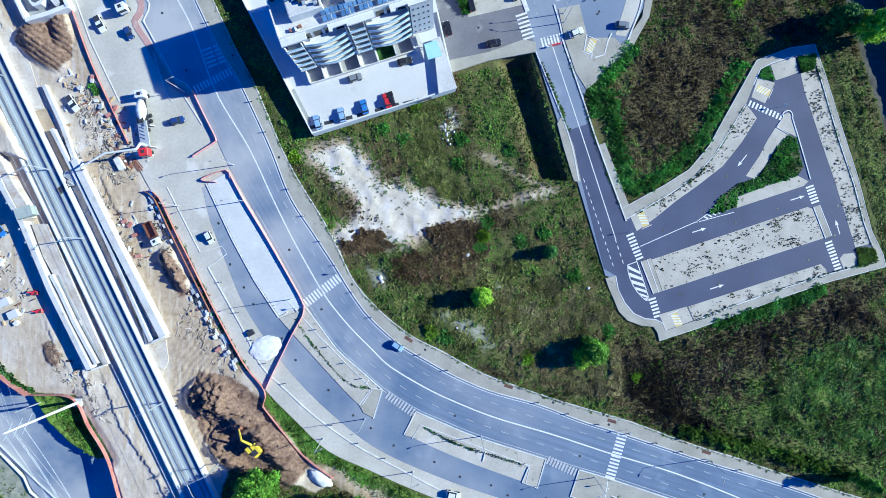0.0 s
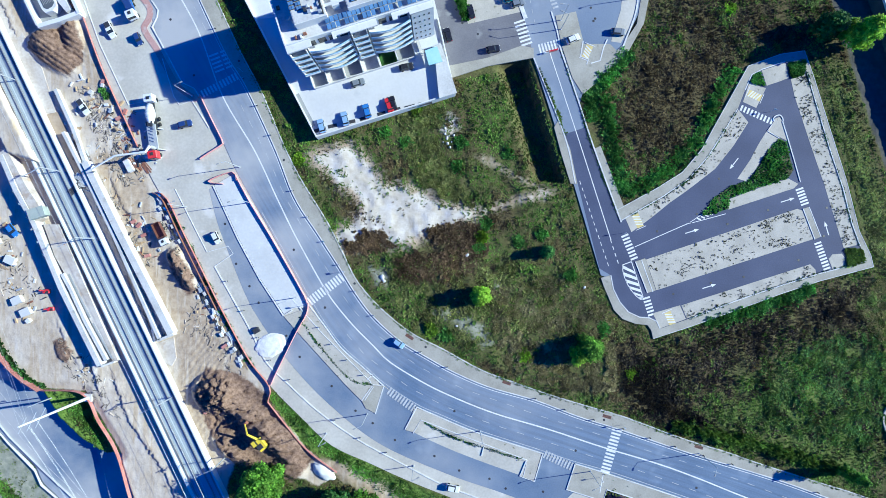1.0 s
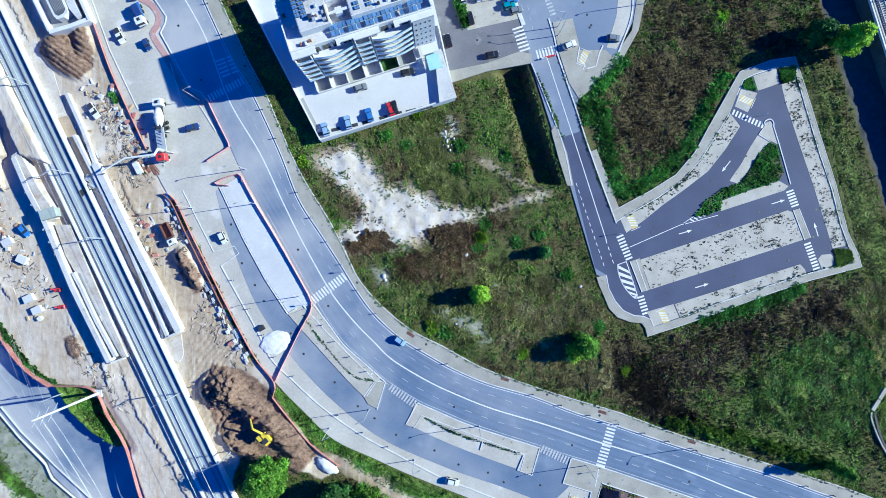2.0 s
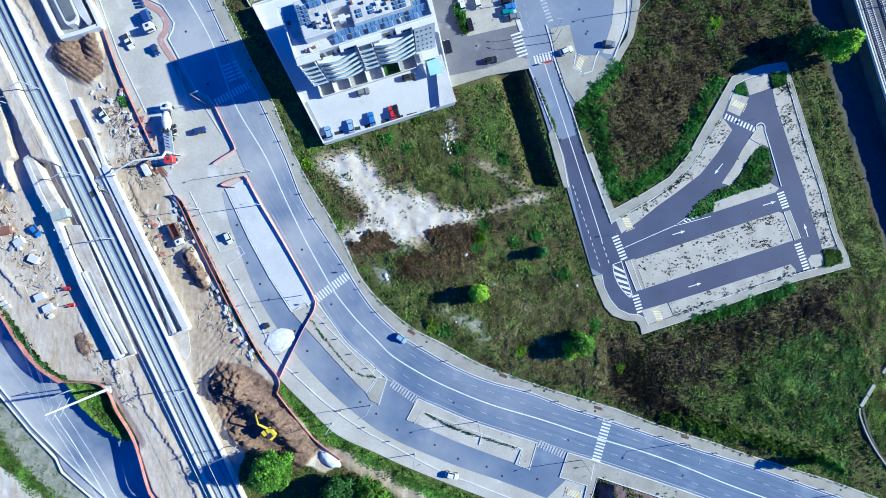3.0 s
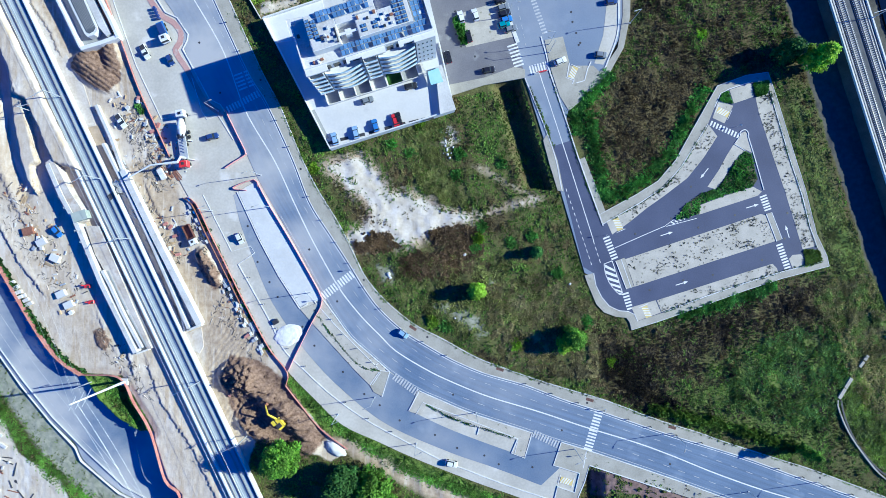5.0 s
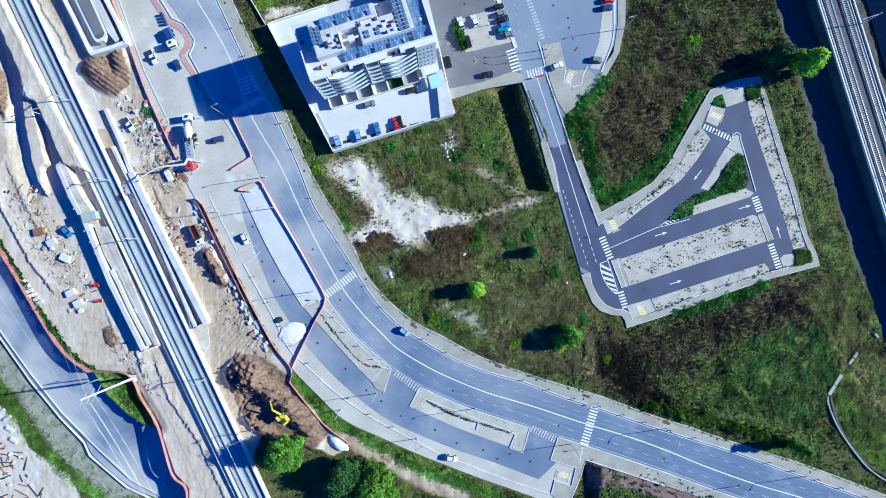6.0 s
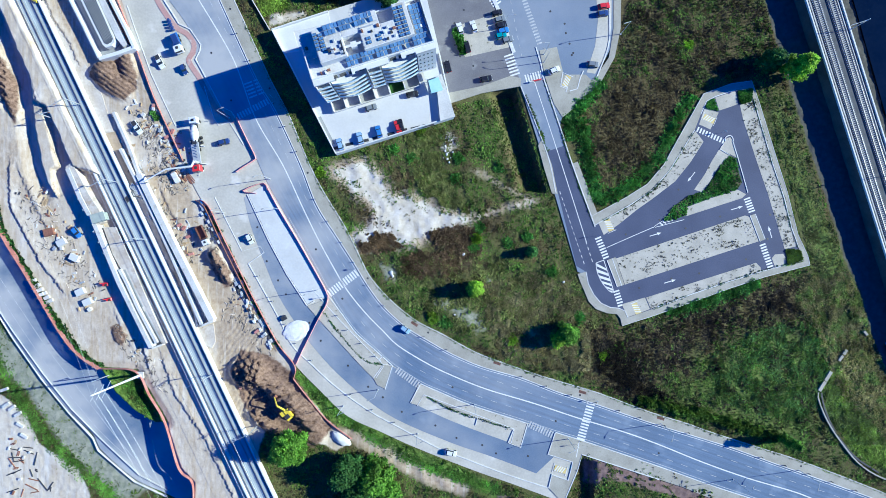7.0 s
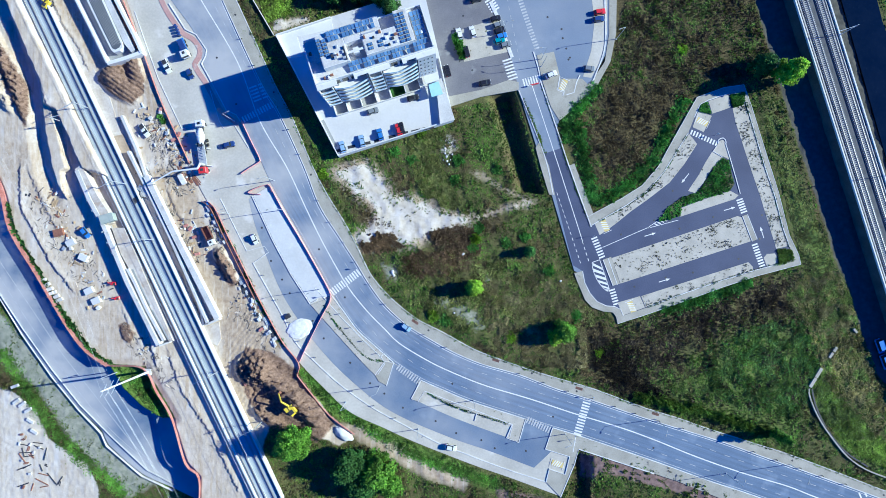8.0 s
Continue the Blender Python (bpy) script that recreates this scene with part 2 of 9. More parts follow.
# Near-black leaf tone that paints the shade of tall reeds.
REED_SHADE = leaf_mat("shaded_reed_leaves", [(0.014, 0.014, 0.011), (0.05, 0.043, 0.03)])
BAY_WEED = leaf_mat("dark_bay_weeds", [(0.03, 0.04, 0.02), (0.1, 0.1, 0.05)])
LEAF_DARK = leaf_mat("dark_leaves", [(0.03, 0.09, 0.02), (0.09, 0.2, 0.045)])


# ---- building blocks ----
def group_of(name, label, category, group="", kind="", at=(0, 0, 0)):
    ob = new(name)
    ob.location = at
    return tagged(ob, label, category, group, kind)


def link(name, bm, material, parent=None, label="", smooth=False):
    me = bpy.data.meshes.new(name)
    bmesh.ops.recalc_face_normals(bm, faces=bm.faces)
    bm.to_mesh(me)
    bm.free()
    if smooth:
        me.shade_smooth()
    me.materials.append(material)
    ob = new(name, me)
    if parent:
        ob.parent = parent
    if label:
        ob["label"] = label
    return ob


def part(name, bm, material, parent, label="", smooth=False):
    return link(name, bm, material, parent, label, smooth)


def solid(name, bm, material, label, category, kind="structure", group=""):
    return tagged(link(name, bm, material), label, category, group, kind)


def smooth_line(pts, step=2.0):
    """A Catmull-Rom curve through the points, evenly stepped."""
    p = [Vector((*q, 0)).to_2d() if len(q) == 2 else Vector(q[:2]) for q in pts]
    p = [2 * p[0] - p[1], *p, 2 * p[-1] - p[-2]]
    out = []
    for a, b, c, d in zip(p, p[1:], p[2:], p[3:]):
        n = max(1, round((c - b).length / step))
        for i in range(n):
            t = i / n
            out.append(0.5 * ((2 * b) + (c - a) * t + (2 * a - 5 * b + 4 * c - d) * t * t + (3 * b - a - 3 * c + d) * t ** 3))
    return [*out, p[-2]]


def normals(line):
    out = []
    for i in range(len(line)):
        d = (line[min(i + 1, len(line) - 1)] - line[max(i - 1, 0)]).normalized()
        out.append(Vector((-d.y, d.x)))
    return out


def strip(line, width, z0, z1, bm=None, shift=0.0):
    """A bar along a line, to both sides of it."""
    bm = bm or bmesh.new()
    line = [Vector(q) for q in line]
    rows = []
    for q, n in zip(line, normals(line)):
        a, b = q + n * (shift + width / 2), q + n * (shift - width / 2)
        rows.append([bm.verts.new((*a, z0)), bm.verts.new((*a, z1)), bm.verts.new((*b, z1)), bm.verts.new((*b, z0))])
    for r, s in zip(rows, rows[1:]):
        for i in range(4):
            bm.faces.new((r[i], r[(i + 1) % 4], s[(i + 1) % 4], s[i]))
    bm.faces.new(rows[0])
    bm.faces.new(rows[-1][::-1])
    return bm


def between(left, right, z0, z1, bm=None, count=120):
    """A slab between two lines."""
    bm = bm or bmesh.new()

    def even(line):
        d = np.r_[0, np.cumsum([(b - a).length for a, b in zip(line, line[1:])])]
        s = np.linspace(0, d[-1], count)
        return list(zip(np.interp(s, d, [q.x for q in line]), np.interp(s, d, [q.y for q in line])))

    rows = [[bm.verts.new((*a, z0)), bm.verts.new((*a, z1)), bm.verts.new((*b, z1)), bm.verts.new((*b, z0))] for a, b in zip(even(left), even(right))]
    for r, s in zip(rows, rows[1:]):
        for i in range(4):
            bm.faces.new((r[i], r[(i + 1) % 4], s[(i + 1) % 4], s[i]))
    bm.faces.new(rows[0])
    bm.faces.new(rows[-1][::-1])
    return bm


def prism(poly, z0, z1, bm=None):
    bm = bm or bmesh.new()
    low, high = [bm.verts.new((*q, z0)) for q in poly], [bm.verts.new((*q, z1)) for q in poly]
    n = len(poly)
    for i in range(n):
        bm.faces.new((low[i], low[(i + 1) % n], high[(i + 1) % n], high[i]))
    for i, j, k in tessellate_polygon([[Vector((*q, 0)) for q in poly]]):
        bm.faces.new((high[i], high[j], high[k]))
        bm.faces.new((low[k], low[j], low[i]))
    return bm


def box(x, y, z, lx, ly, lz, turn=0.0, bm=None, taper=1.0, bevel=0.0):
    """A box on z, centred at x, y; its top may taper."""
    out = bm or bmesh.new()
    bm = bmesh.new()
    v = []
    for h, s in ((0, 1), (lz, taper)):
        for a, b in ((-1, -1), (1, -1), (1, 1), (-1, 1)):
            v.append(bm.verts.new((a * lx / 2 * s, b * ly / 2 * s, h)))
    for f in ((3, 2, 1, 0), (4, 5, 6, 7), (0, 1, 5, 4), (1, 2, 6, 5), (2, 3, 7, 6), (3, 0, 4, 7)):
        bm.faces.new([v[i] for i in f])
    if bevel:
        bmesh.ops.bevel(bm, geom=bm.edges[:], offset=bevel, segments=1, affect="EDGES")
    bmesh.ops.transform(bm, matrix=pose(x, y, z, 0, 0, turn), verts=bm.verts)
    return merge(out, bm)


def merge(out, bm):
    me = bpy.data.meshes.new("tmp")
    bm.to_mesh(me)
    bm.free()
    out.from_mesh(me)
    bpy.data.meshes.remove(me)
    return out


def tube(a, b, r0, r1=None, bm=None, sides=8):
    """A round bar from a to b."""
    out = bm or bmesh.new()
    bm = bmesh.new()
    a, b = Vector(a), Vector(b)
    d = b - a
    bmesh.ops.create_cone(bm, cap_ends=True, segments=sides, radius1=r0, radius2=r1 if r1 is not None else r0, depth=d.length)
    bmesh.ops.transform(bm, matrix=Matrix.Translation((a + b) / 2) @ d.to_track_quat("Z", "Y").to_matrix().to_4x4(), verts=bm.verts)
    return merge(out, bm)


# ---- the plan: main lines, in metres ----
ROAD_R = smooth_line([(-72.7, 84.8), (-70.2, 79.4), (-58.1, 53.3), (-52.0, 43.0), (-44.3, 26.5), (-39.2, 13.7), (-32.8, 3.6), (-27.7, -4.3), (-23.4, -11.3), (-18.5, -17.8), (-11.3, -24.3), (-4.3, -28.6), (2.9, -32.6), (12.1, -36.5), (24.3, -40.0), (35.6, -44.3), (45.7, -47.5), (56.3, -51.1), (67.1, -54.7), (87.7, -61.0), (102.2, -66.2), (116.8, -71.3), (127.8, -75.2), (146.9, -82.1)])
ROAD_C = smooth_line([(-79.9, 84.8), (-77.2, 79.4), (-65.5, 59.4), (-58.5, 40.9), (-49.9, 26.1), (-44.1, 13.7), (-39.2, 3.6), (-34.2, -5.6), (-29.9, -12.8), (-24.1, -20.0), (-18.5, -25.7), (-14.0, -30.1), (-5.0, -35.6), (2.9, -39.4), (13.5, -43.6), (27.9, -47.9), (42.1, -52.6), (56.3, -56.9), (67.1, -60.8), (80.5, -66.2), (95.0, -71.3), (109.6, -75.6), (118.3, -79.0), (128.9, -82.6)])
ROAD_L = smooth_line([(-88.9, 84.8), (-86.6, 79.4), (-79.0, 68.6), (-76.5, 59.6), (-73.8, 52.9), (-69.1, 44.3), (-64.6, 41.6), (-61.0, 34.4), (-58.0, 28.1), (-54.7, 20.9), (-50.2, 12.8), (-43.0, 0.2), (-35.8, -12.8), (-31.7, -19.6), (-27.0, -25.9), (-21.2, -31.1), (-15.7, -36.0), (-7.0, -41.6), (-1.3, -44.1), (8.5, -48.2), (24.3, -53.3), (34.4, -56.7), (44.3, -59.6), (67.1, -67.3), (84.1, -73.4), (97.2, -77.8), (110.9, -82.6)])
WALK_R = smooth_line([(-68.4, 84.8), (-65.9, 79.4), (-60.1, 66.8), (-53.5, 52.4), (-48.1, 42.1), (-41.9, 27.2), (-37.1, 17.8), (-30.6, 7.2), (-26.3, -1.4), (-22.7, -8.5), (-16.4, -15.7), (-8.5, -22.1), (0.0, -26.5), (9.9, -31.9), (19.3, -35.5), (31.3, -39.6), (47.2, -44.3), (59.9, -49.0), (67.1, -51.5), (75.4, -54.0), (84.1, -57.1), (98.6, -61.7), (109.6, -65.2), (124.2, -70.6), (138.8, -76.3), (146.9, -79.0)])
FENCE_A = [(-102.4, 81.2), (-95.4, 63.0), (-89.6, 47.2), (-80.5, 27.2)]
FENCE_B = [(-75.4, 15.3), (-72.7, 13.3), (-68.4, 4.3), (-63.4, -5.8), (-58.5, -15.7), (-51.3, -29.0), (-45.9, -36.2), (-46.3, -40.3), (-41.2, -46.8), (-35.6, -53.3), (-28.1, -58.9)]
LOW_EDGE = [(-142.9, 25.4), (-139.7, 17.8), (-136.8, 5.8), (-128.3, -8.5), (-118.3, -25.4), (-112.5, -32.6), (-106.2, -37.1), (-95.4, -38.0), (-91.1, -45.4), (-86.2, -54.0), (-81.9, -68.2), (-77.6, -72.9), (-77.8, -86.2)]
RAIL_A, RAIL_B = Vector((-135.4, 82.5)), Vector((-57.2, -82.1))


# ---- the ground: one sheet ----
XS = np.r_[-2500, -1200, -600, -320, -220, -170, np.arange(-150, -56, 0.3), np.arange(-55.5, 150.1, 0.9), 170, 220, 320, 600, 1200, 2500]
YS = np.r_[-2500, -1200, -600, -300, -180, -120, np.arange(-92, 92.1, 0.4), 120, 180, 300, 600, 1200, 2500]


def inside(poly, x, y):
    """Signed distance to a polygon's outline, positive inside."""
    p = np.array(poly, float)
    hit, far = np.zeros(x.shape, bool), np.full(x.shape, 1e9)
    for (ax, ay), (bx, by) in zip(p, np.roll(p, -1, 0)):
        if ay != by:
            hit ^= ((ay > y) != (by > y)) & (x < (bx - ax) * (y - ay) / (by - ay) + ax)
        dx, dy = bx - ax, by - ay
        t = np.clip(((x - ax) * dx + (y - ay) * dy) / (dx * dx + dy * dy + 1e-9), 0, 1)
        far = np.minimum(far, np.hypot(x - ax - t * dx, y - ay - t * dy))
    return np.where(hit, far, -far)


def soft(poly, x, y, edge):
    return np.clip(inside(poly, x, y) / edge + 0.5, 0, 1)


def waves(x, y, size, seed):
    """Cheap smooth noise, about -1 to 1."""
    rng = np.random.RandomState(seed)
    out = 0 * x
    for i in range(6):
        a, f, p = rng.uniform(0, 6.28), rng.uniform(0.6, 1.9) / size, rng.uniform(0, 6.28)
        out = out + np.sin(6.28 * f * (x * np.cos(a) + y * np.sin(a)) + p + 1.5 * np.sin(x * f * 2.1 + i) + 1.5 * np.cos(y * f * 2.3 - i))
    return out / 3


def hill(x, y, cx, cy, lx, ly, turn, top, power=1.0):
    c, s = np.cos(radians(turn)), np.sin(radians(turn))
    u, v = ((x - cx) * c + (y - cy) * s) / lx, (-(x - cx) * s + (y - cy) * c) / ly
    return top * np.clip(1 - (u * u + v * v) ** power, 0, 1)


SITE = [(-195.1, 97.4), (-100.6, 84.8), (-95.4, 63.0), (-89.6, 47.2), (-80.5, 27.2), (-72.7, 27.2), (-69.1, 17.3), (-75.4, 15.3), (-68.4, 4.3), (-63.4, -5.8), (-58.5, -15.7), (-51.3, -29.0), (-45.9, -36.2), (-46.3, -40.3), (-41.2, -46.8), (-35.6, -53.3), (-28.1, -58.9), (-33.1, -62.8), (-43.0, -57.4), (-54.7, -54.7), (-57.4, -62.8), (-56.5, -82.6), (-77.8, -86.2), (-77.6, -72.9), (-81.9, -68.2), (-86.2, -54.0), (-91.1, -45.4), (-95.4, -38.0), (-106.2, -37.1), (-112.5, -32.6), (-118.3, -25.4), (-128.3, -8.5), (-136.8, 5.8), (-142.0, 20.0), (-195.1, 20.0)]
LOW = [(-142.9, 25.4), (-139.7, 17.8), (-136.8, 5.8), (-128.3, -8.5), (-118.3, -25.4), (-112.5, -32.6), (-107.6, -36.9), (-103.0, -44.8), (-96.8, -50.9), (-90.7, -54.5), (-86.2, -54.7), (-81.9, -68.2), (-77.6, -72.9), (-77.8, -100.6), (-213.1, -100.6), (-213.1, 25.4)]
SLOPE = [(-108.0, -36.9), (-95.4, -38.0), (-91.1, -45.4), (-86.0, -54.2), (-90.7, -55.3), (-96.8, -51.7), (-103.7, -45.2)]
TERRACE = [(-144.1, 88.7), (-137.4, 78.1), (-130.8, 62.1), (-126.7, 53.3), (-125.3, 45.3), (-122.8, 44.1), (-121.3, 43.4), (-113.3, 25.0), (-106.0, 23.2), (-133.5, 78.9), (-138.8, 88.7)]
STRIP = [(-127.2, 53.6), (-123.6, 45.6), (-121.8, 37.6), (-118.8, 25.7), (-120.6, 24.4), (-119.5, 16.2), (-121.7, 19.8), (-123.8, 26.9), (-125.6, 36.2), (-126.8, 46.5)]
CHALK = [(-34.5, 24.5), (-25.0, 27.1), (-19.8, 22.7), (-16.3, 16.7), (-6.8, 15.5), (0.1, 11.3), (7.9, 9.9), (7.9, 8.6), (2.7, 7.2), (-4.2, 5.1), (-8.5, 2.0), (-13.7, 1.6), (-16.3, 5.4), (-23.3, 1.6), (-30.2, 0.2), (-31.9, 1.9), (-24.1, 6.3), (-20.7, 9.7), (-22.4, 14.9), (-27.6, 17.5), (-31.1, 21.4)]
CHALK_C = [(7.1, 10.6), (16.6, 12.7), (24.4, 15.8), (18.3, 19.3), (11.4, 22.4), (8.8, 24.5), (11.4, 24.8), (20.1, 19.3), (29.6, 15.5), (28.7, 13.1), (20.1, 12.0), (11.4, 8.9), (7.1, 8.0)]
CHALK_B = [(-1.6, 36.2), (2.9, 37.1), (5.6, 32.2), (2.9, 29.0), (-0.7, 30.8)]
YARD = [(-195.1, -35.8), (-141.1, -46.6), (-133.9, -52.9), (-130.3, -62.8), (-117.7, -70.9), (-114.1, -79.4), (-114.1, -93.4), (-195.1, -93.4)]
VERGE = [(-144.7, -18.7), (-133.9, -30.4), (-117.7, -53.8), (-108.7, -62.8), (-94.3, -77.2), (-105.1, -82.6), (-123.1, -62.8), (-133.9, -44.8), (-144.7, -35.8)]
PINK = [(44.3, -64.6), (55.1, -66.8), (74.9, -73.6), (98.3, -81.7), (91.1, -83.5), (73.1, -77.2), (56.9, -72.9), (50.0, -71.1), (47.9, -73.6), (44.3, -73.6)]
PINK_B = [(17.3, -75.8), (31.7, -79.4), (31.7, -82.6), (17.3, -82.6)]
TRACKS = [(-32.2, -55.3), (-25.9, -56.7), (-15.1, -62.1), (-2.5, -69.3), (8.3, -74.0), (6.8, -76.9), (-4.3, -73.6), (-16.9, -66.8), (-27.7, -60.7)]
BROWN_A = [(-110.2, 53.8), (-106.9, 57.8), (-101.5, 60.5), (-97.0, 60.5), (-95.2, 54.2), (-95.2, 49.7), (-98.8, 45.9), (-104.2, 48.4)]
BROWN_B = [(-65.5, -37.6), (-62.8, -31.3), (-54.7, -32.6), (-46.6, -38.5), (-39.4, -49.3), (-34.0, -55.6), (-40.3, -61.9), (-45.7, -58.3), (-54.7, -57.1), (-62.8, -47.5)]
TAN = [(-94.0, 25.4), (-89.8, 26.3), (-79.9, 25.4), (-78.1, 17.3), (-76.0, 7.4), (-74.2, 0.2), (-64.6, -12.4), (-59.2, -21.4), (-52.9, -31.3), (-56.5, -35.8), (-63.7, -37.6), (-66.4, -50.2), (-61.9, -54.7), (-66.4, -57.4), (-70.0, -44.8), (-70.0, -32.2), (-71.8, -21.4), (-81.7, -1.6), (-87.1, 11.0)]
TAN_B = [(-108.7, 60.5), (-104.2, 56.3), (-107.8, 54.2), (-112.3, 59.6), (-124.9, 81.2), (-119.5, 83.0)]
TAN_D = [(-96.8, 61.4), (-94.0, 57.8), (-88.9, 45.2), (-86.2, 38.9), (-89.8, 38.9), (-94.0, 44.3), (-95.2, 49.7)]
CHALK_D = [(-53.8, 73.1), (-49.3, 73.6), (-43.0, 74.3), (-42.1, 72.2), (-51.1, 69.5), (-54.7, 68.6)]
TAN_E = [(-148.3, 39.8), (-130.3, 34.4), (-123.1, 20.0), (-115.9, 3.8), (-123.1, 0.2), (-133.9, 19.1), (-148.3, 20.0)]
TAN_F = [(-70.0, -28.6), (-61.9, -28.6), (-56.5, -35.8), (-61.9, -46.6), (-59.2, -57.4), (-61.9, -61.9), (-68.2, -48.4), (-71.3, -35.8)]
TAN_C = [(-130.3, 21.8), (-121.3, 18.2), (-106.9, -14.2), (-98.8, -21.4), (-96.1, -32.2), (-103.3, -35.8), (-110.5, -21.4), (-121.3, 0.2)]
BROWN_D = [(-73.4, -0.9), (-70.6, 0.9), (-65.5, -7.0), (-64.8, -11.5), (-68.2, -12.4), (-72.0, -6.7)]
BROWN_E = [(-103.7, -24.1), (-100.6, -22.9), (-97.9, -26.8), (-99.4, -30.4), (-102.4, -28.6)]
BROWN_C = [(-142.9, 68.6), (-139.0, 63.5), (-132.5, 52.4), (-131.8, 44.3), (-132.8, 38.9), (-134.6, 40.7), (-137.2, 47.9), (-141.1, 56.0), (-142.9, 61.4)]
DARK_WOOD = [(54.2, 59.6), (71.3, 57.8), (82.1, 54.2), (74.9, 41.6), (65.9, 30.8), (56.9, 22.7), (47.9, 18.2), (42.8, 36.2), (49.7, 47.0)]
DARK_LOW = [(47.9, -26.8), (58.7, -24.1), (74.9, -18.7), (98.3, -11.5), (116.3, -6.1), (118.1, -16.0), (110.9, -21.4), (92.9, -26.8), (78.5, -33.1), (65.9, -43.0), (62.3, -52.0), (49.7, -44.8)]
GREEN_LOW = [(69.5, -41.2), (83.9, -32.2), (98.3, -25.9), (116.3, -21.4), (119.9, -35.8), (116.3, -44.8), (118.1, -55.6), (110.9, -62.8), (91.1, -54.7), (71.3, -48.4)]
MEADOW = [(120.2, -37.6), (124.4, -36.7), (126.5, -44.8), (131.0, -53.8), (142.4, -62.8), (142.4, -70.4), (134.3, -67.3), (127.1, -61.9), (122.0, -54.7), (119.2, -46.6)]
OLIVE = [(101.9, 43.4), (105.8, 43.4), (114.5, 20.0), (122.6, 0.2), (128.9, -21.4), (134.3, -35.8), (128.9, -35.8), (119.9, -28.6), (110.9, -14.2), (114.5, -7.0), (112.7, 3.8)]
GOLD = [(1.1, -0.7), (15.5, -1.6), (40.7, -7.0), (49.7, -23.2), (38.9, -28.6), (20.9, -21.4), (6.5, -26.8), (-11.5, -17.8), (-15.1, -5.2)]
DARK_NORTH = [(56.2, 90.0), (104.2, 90.0), (112.5, 58.2), (105.5, 52.9), (81.8, 51.2), (58.9, 53.8), (52.8, 63.4)]
SCRUB_BROWN = [[(-27.1, 1.6), (-21.5, 5.1), (-16.0, 5.8), (-15.6, -0.8), (-23.3, -2.9)], [(-18.8, 28.6), (-10.8, 26.6), (-6.3, 17.6), (1.9, 9.9), (-4.5, 9.2), (-12.0, 17.9)], [(-9.4, 5.1), (11.4, 7.9), (20.9, 13.1), (22.7, 10.6), (13.1, 5.1), (-0.7, 0.9)], [(-6.8, 0.2), (2.7, 0.9), (13.2, -5.0), (11.4, -14.5), (-0.7, -13.6)], [(-31.9, 19.3), (-25.0, 16.7), (-20.1, 11.5), (-22.4, 8.0), (-28.5, 9.7)], [(-32.8, 28.8), (-25.0, 27.1), (-26.7, 24.5), (-33.7, 24.5)], [(14.9, 3.7), (30.5, 2.0), (31.4, -5.8), (16.6, -6.7)], [(52.1, 50.5), (72.1, 54.0), (77.3, 41.9), (66.9, 26.3), (54.7, 24.5), (46.1, 34.9)], [(30.5, -20.6), (46.1, -20.5), (47.9, -41.4), (35.7, -36.2)]]
SCRUB_GREEN = [[(-25.0, 31.4), (-14.6, 32.3), (-7.7, 24.5), (-14.6, 22.8)], [(-8.5, 32.3), (-1.6, 28.0), (2.7, 15.8), (-4.2, 19.3)], [(11.4, 5.4), (20.1, 7.2), (23.6, 0.2), (13.2, -1.5)], [(20.1, -5.0), (37.4, 0.2), (40.9, -13.6), (30.5, -20.6)], [(60.0, -14.5), (92.9, -11.0), (94.6, -13.6), (68.6, -20.5)], [(6.2, 34.9), (18.3, 38.4), (16.6, 26.2), (7.9, 28.0)], [(-14.6, -13.7), (1.0, -20.6), (11.4, -29.2), (-0.7, -27.5)], [(37.4, -20.6), (46.1, -23.1), (44.4, -29.2), (37.4, -27.5)]]
LIT_GRASS = [(-54.7, -39.4), (-45.7, -38.5), (-15.1, -59.2), (20.9, -75.4), (15.5, -77.2), (-15.1, -64.6), (-40.3, -50.2)]
RUST = [[(-26.9, 3.5), (-20.8, 5.9), (-14.7, 4.1), (-12.0, 0.7), (-17.4, -1.3), (-25.5, -1.3)], [(-13.3, -2.7), (-7.2, 0.0), (-1.1, -1.3), (4.4, 4.8), (12.5, 0.7), (8.4, -6.8), (-0.4, -8.8), (-7.2, -9.5), (-12.7, -7.4)], [(-6.2, 5.2), (3.8, 7.3), (11.7, 6.7), (9.6, 2.3), (-1.5, 1.3)]]
STRAW = [(11.1, -11.6), (17.9, -9.5), (28.8, -6.9), (39.0, -11.0), (45.1, -18.5), (45.9, -37.8), (28.7, -37.8), (17.8, -32.6), (13.8, -25.8), (12.5, -17.0)]
WORN = [[(-3.2, -15.3), (5.7, -16.4), (11.1, -19.7), (13.8, -25.2), (10.4, -26.5), (4.3, -21.1), (-1.8, -18.0)], [(-20.1, -4.0), (-14.0, -5.4), (-14.7, -10.8), (-18.4, -9.4)], [(13.8, -7.5), (17.2, -8.2), (13.8, -12.9), (12.5, -11.6)]]
BANK_LIT = [(110.0, -12.6), (114.9, -8.3), (126.1, -7.0), (130.4, -16.3), (132.2, -24.3), (135.3, -31.8), (138.4, -40.4), (141.1, -43.5), (141.1, -56.5), (137.8, -60.8), (124.2, -60.8), (120.5, -54.6), (118.3, -47.8), (120.8, -37.9), (118.0, -33.0), (116.2, -25.0), (112.5, -21.2), (109.4, -16.3)]
BANK_YELLOW = [(119.3, -40.4), (123.0, -44.1), (126.7, -50.3), (131.6, -54.0), (136.6, -59.6), (141.0, -66.0), (134.0, -67.3), (127.1, -63.5), (121.1, -54.6), (118.3, -47.2)]
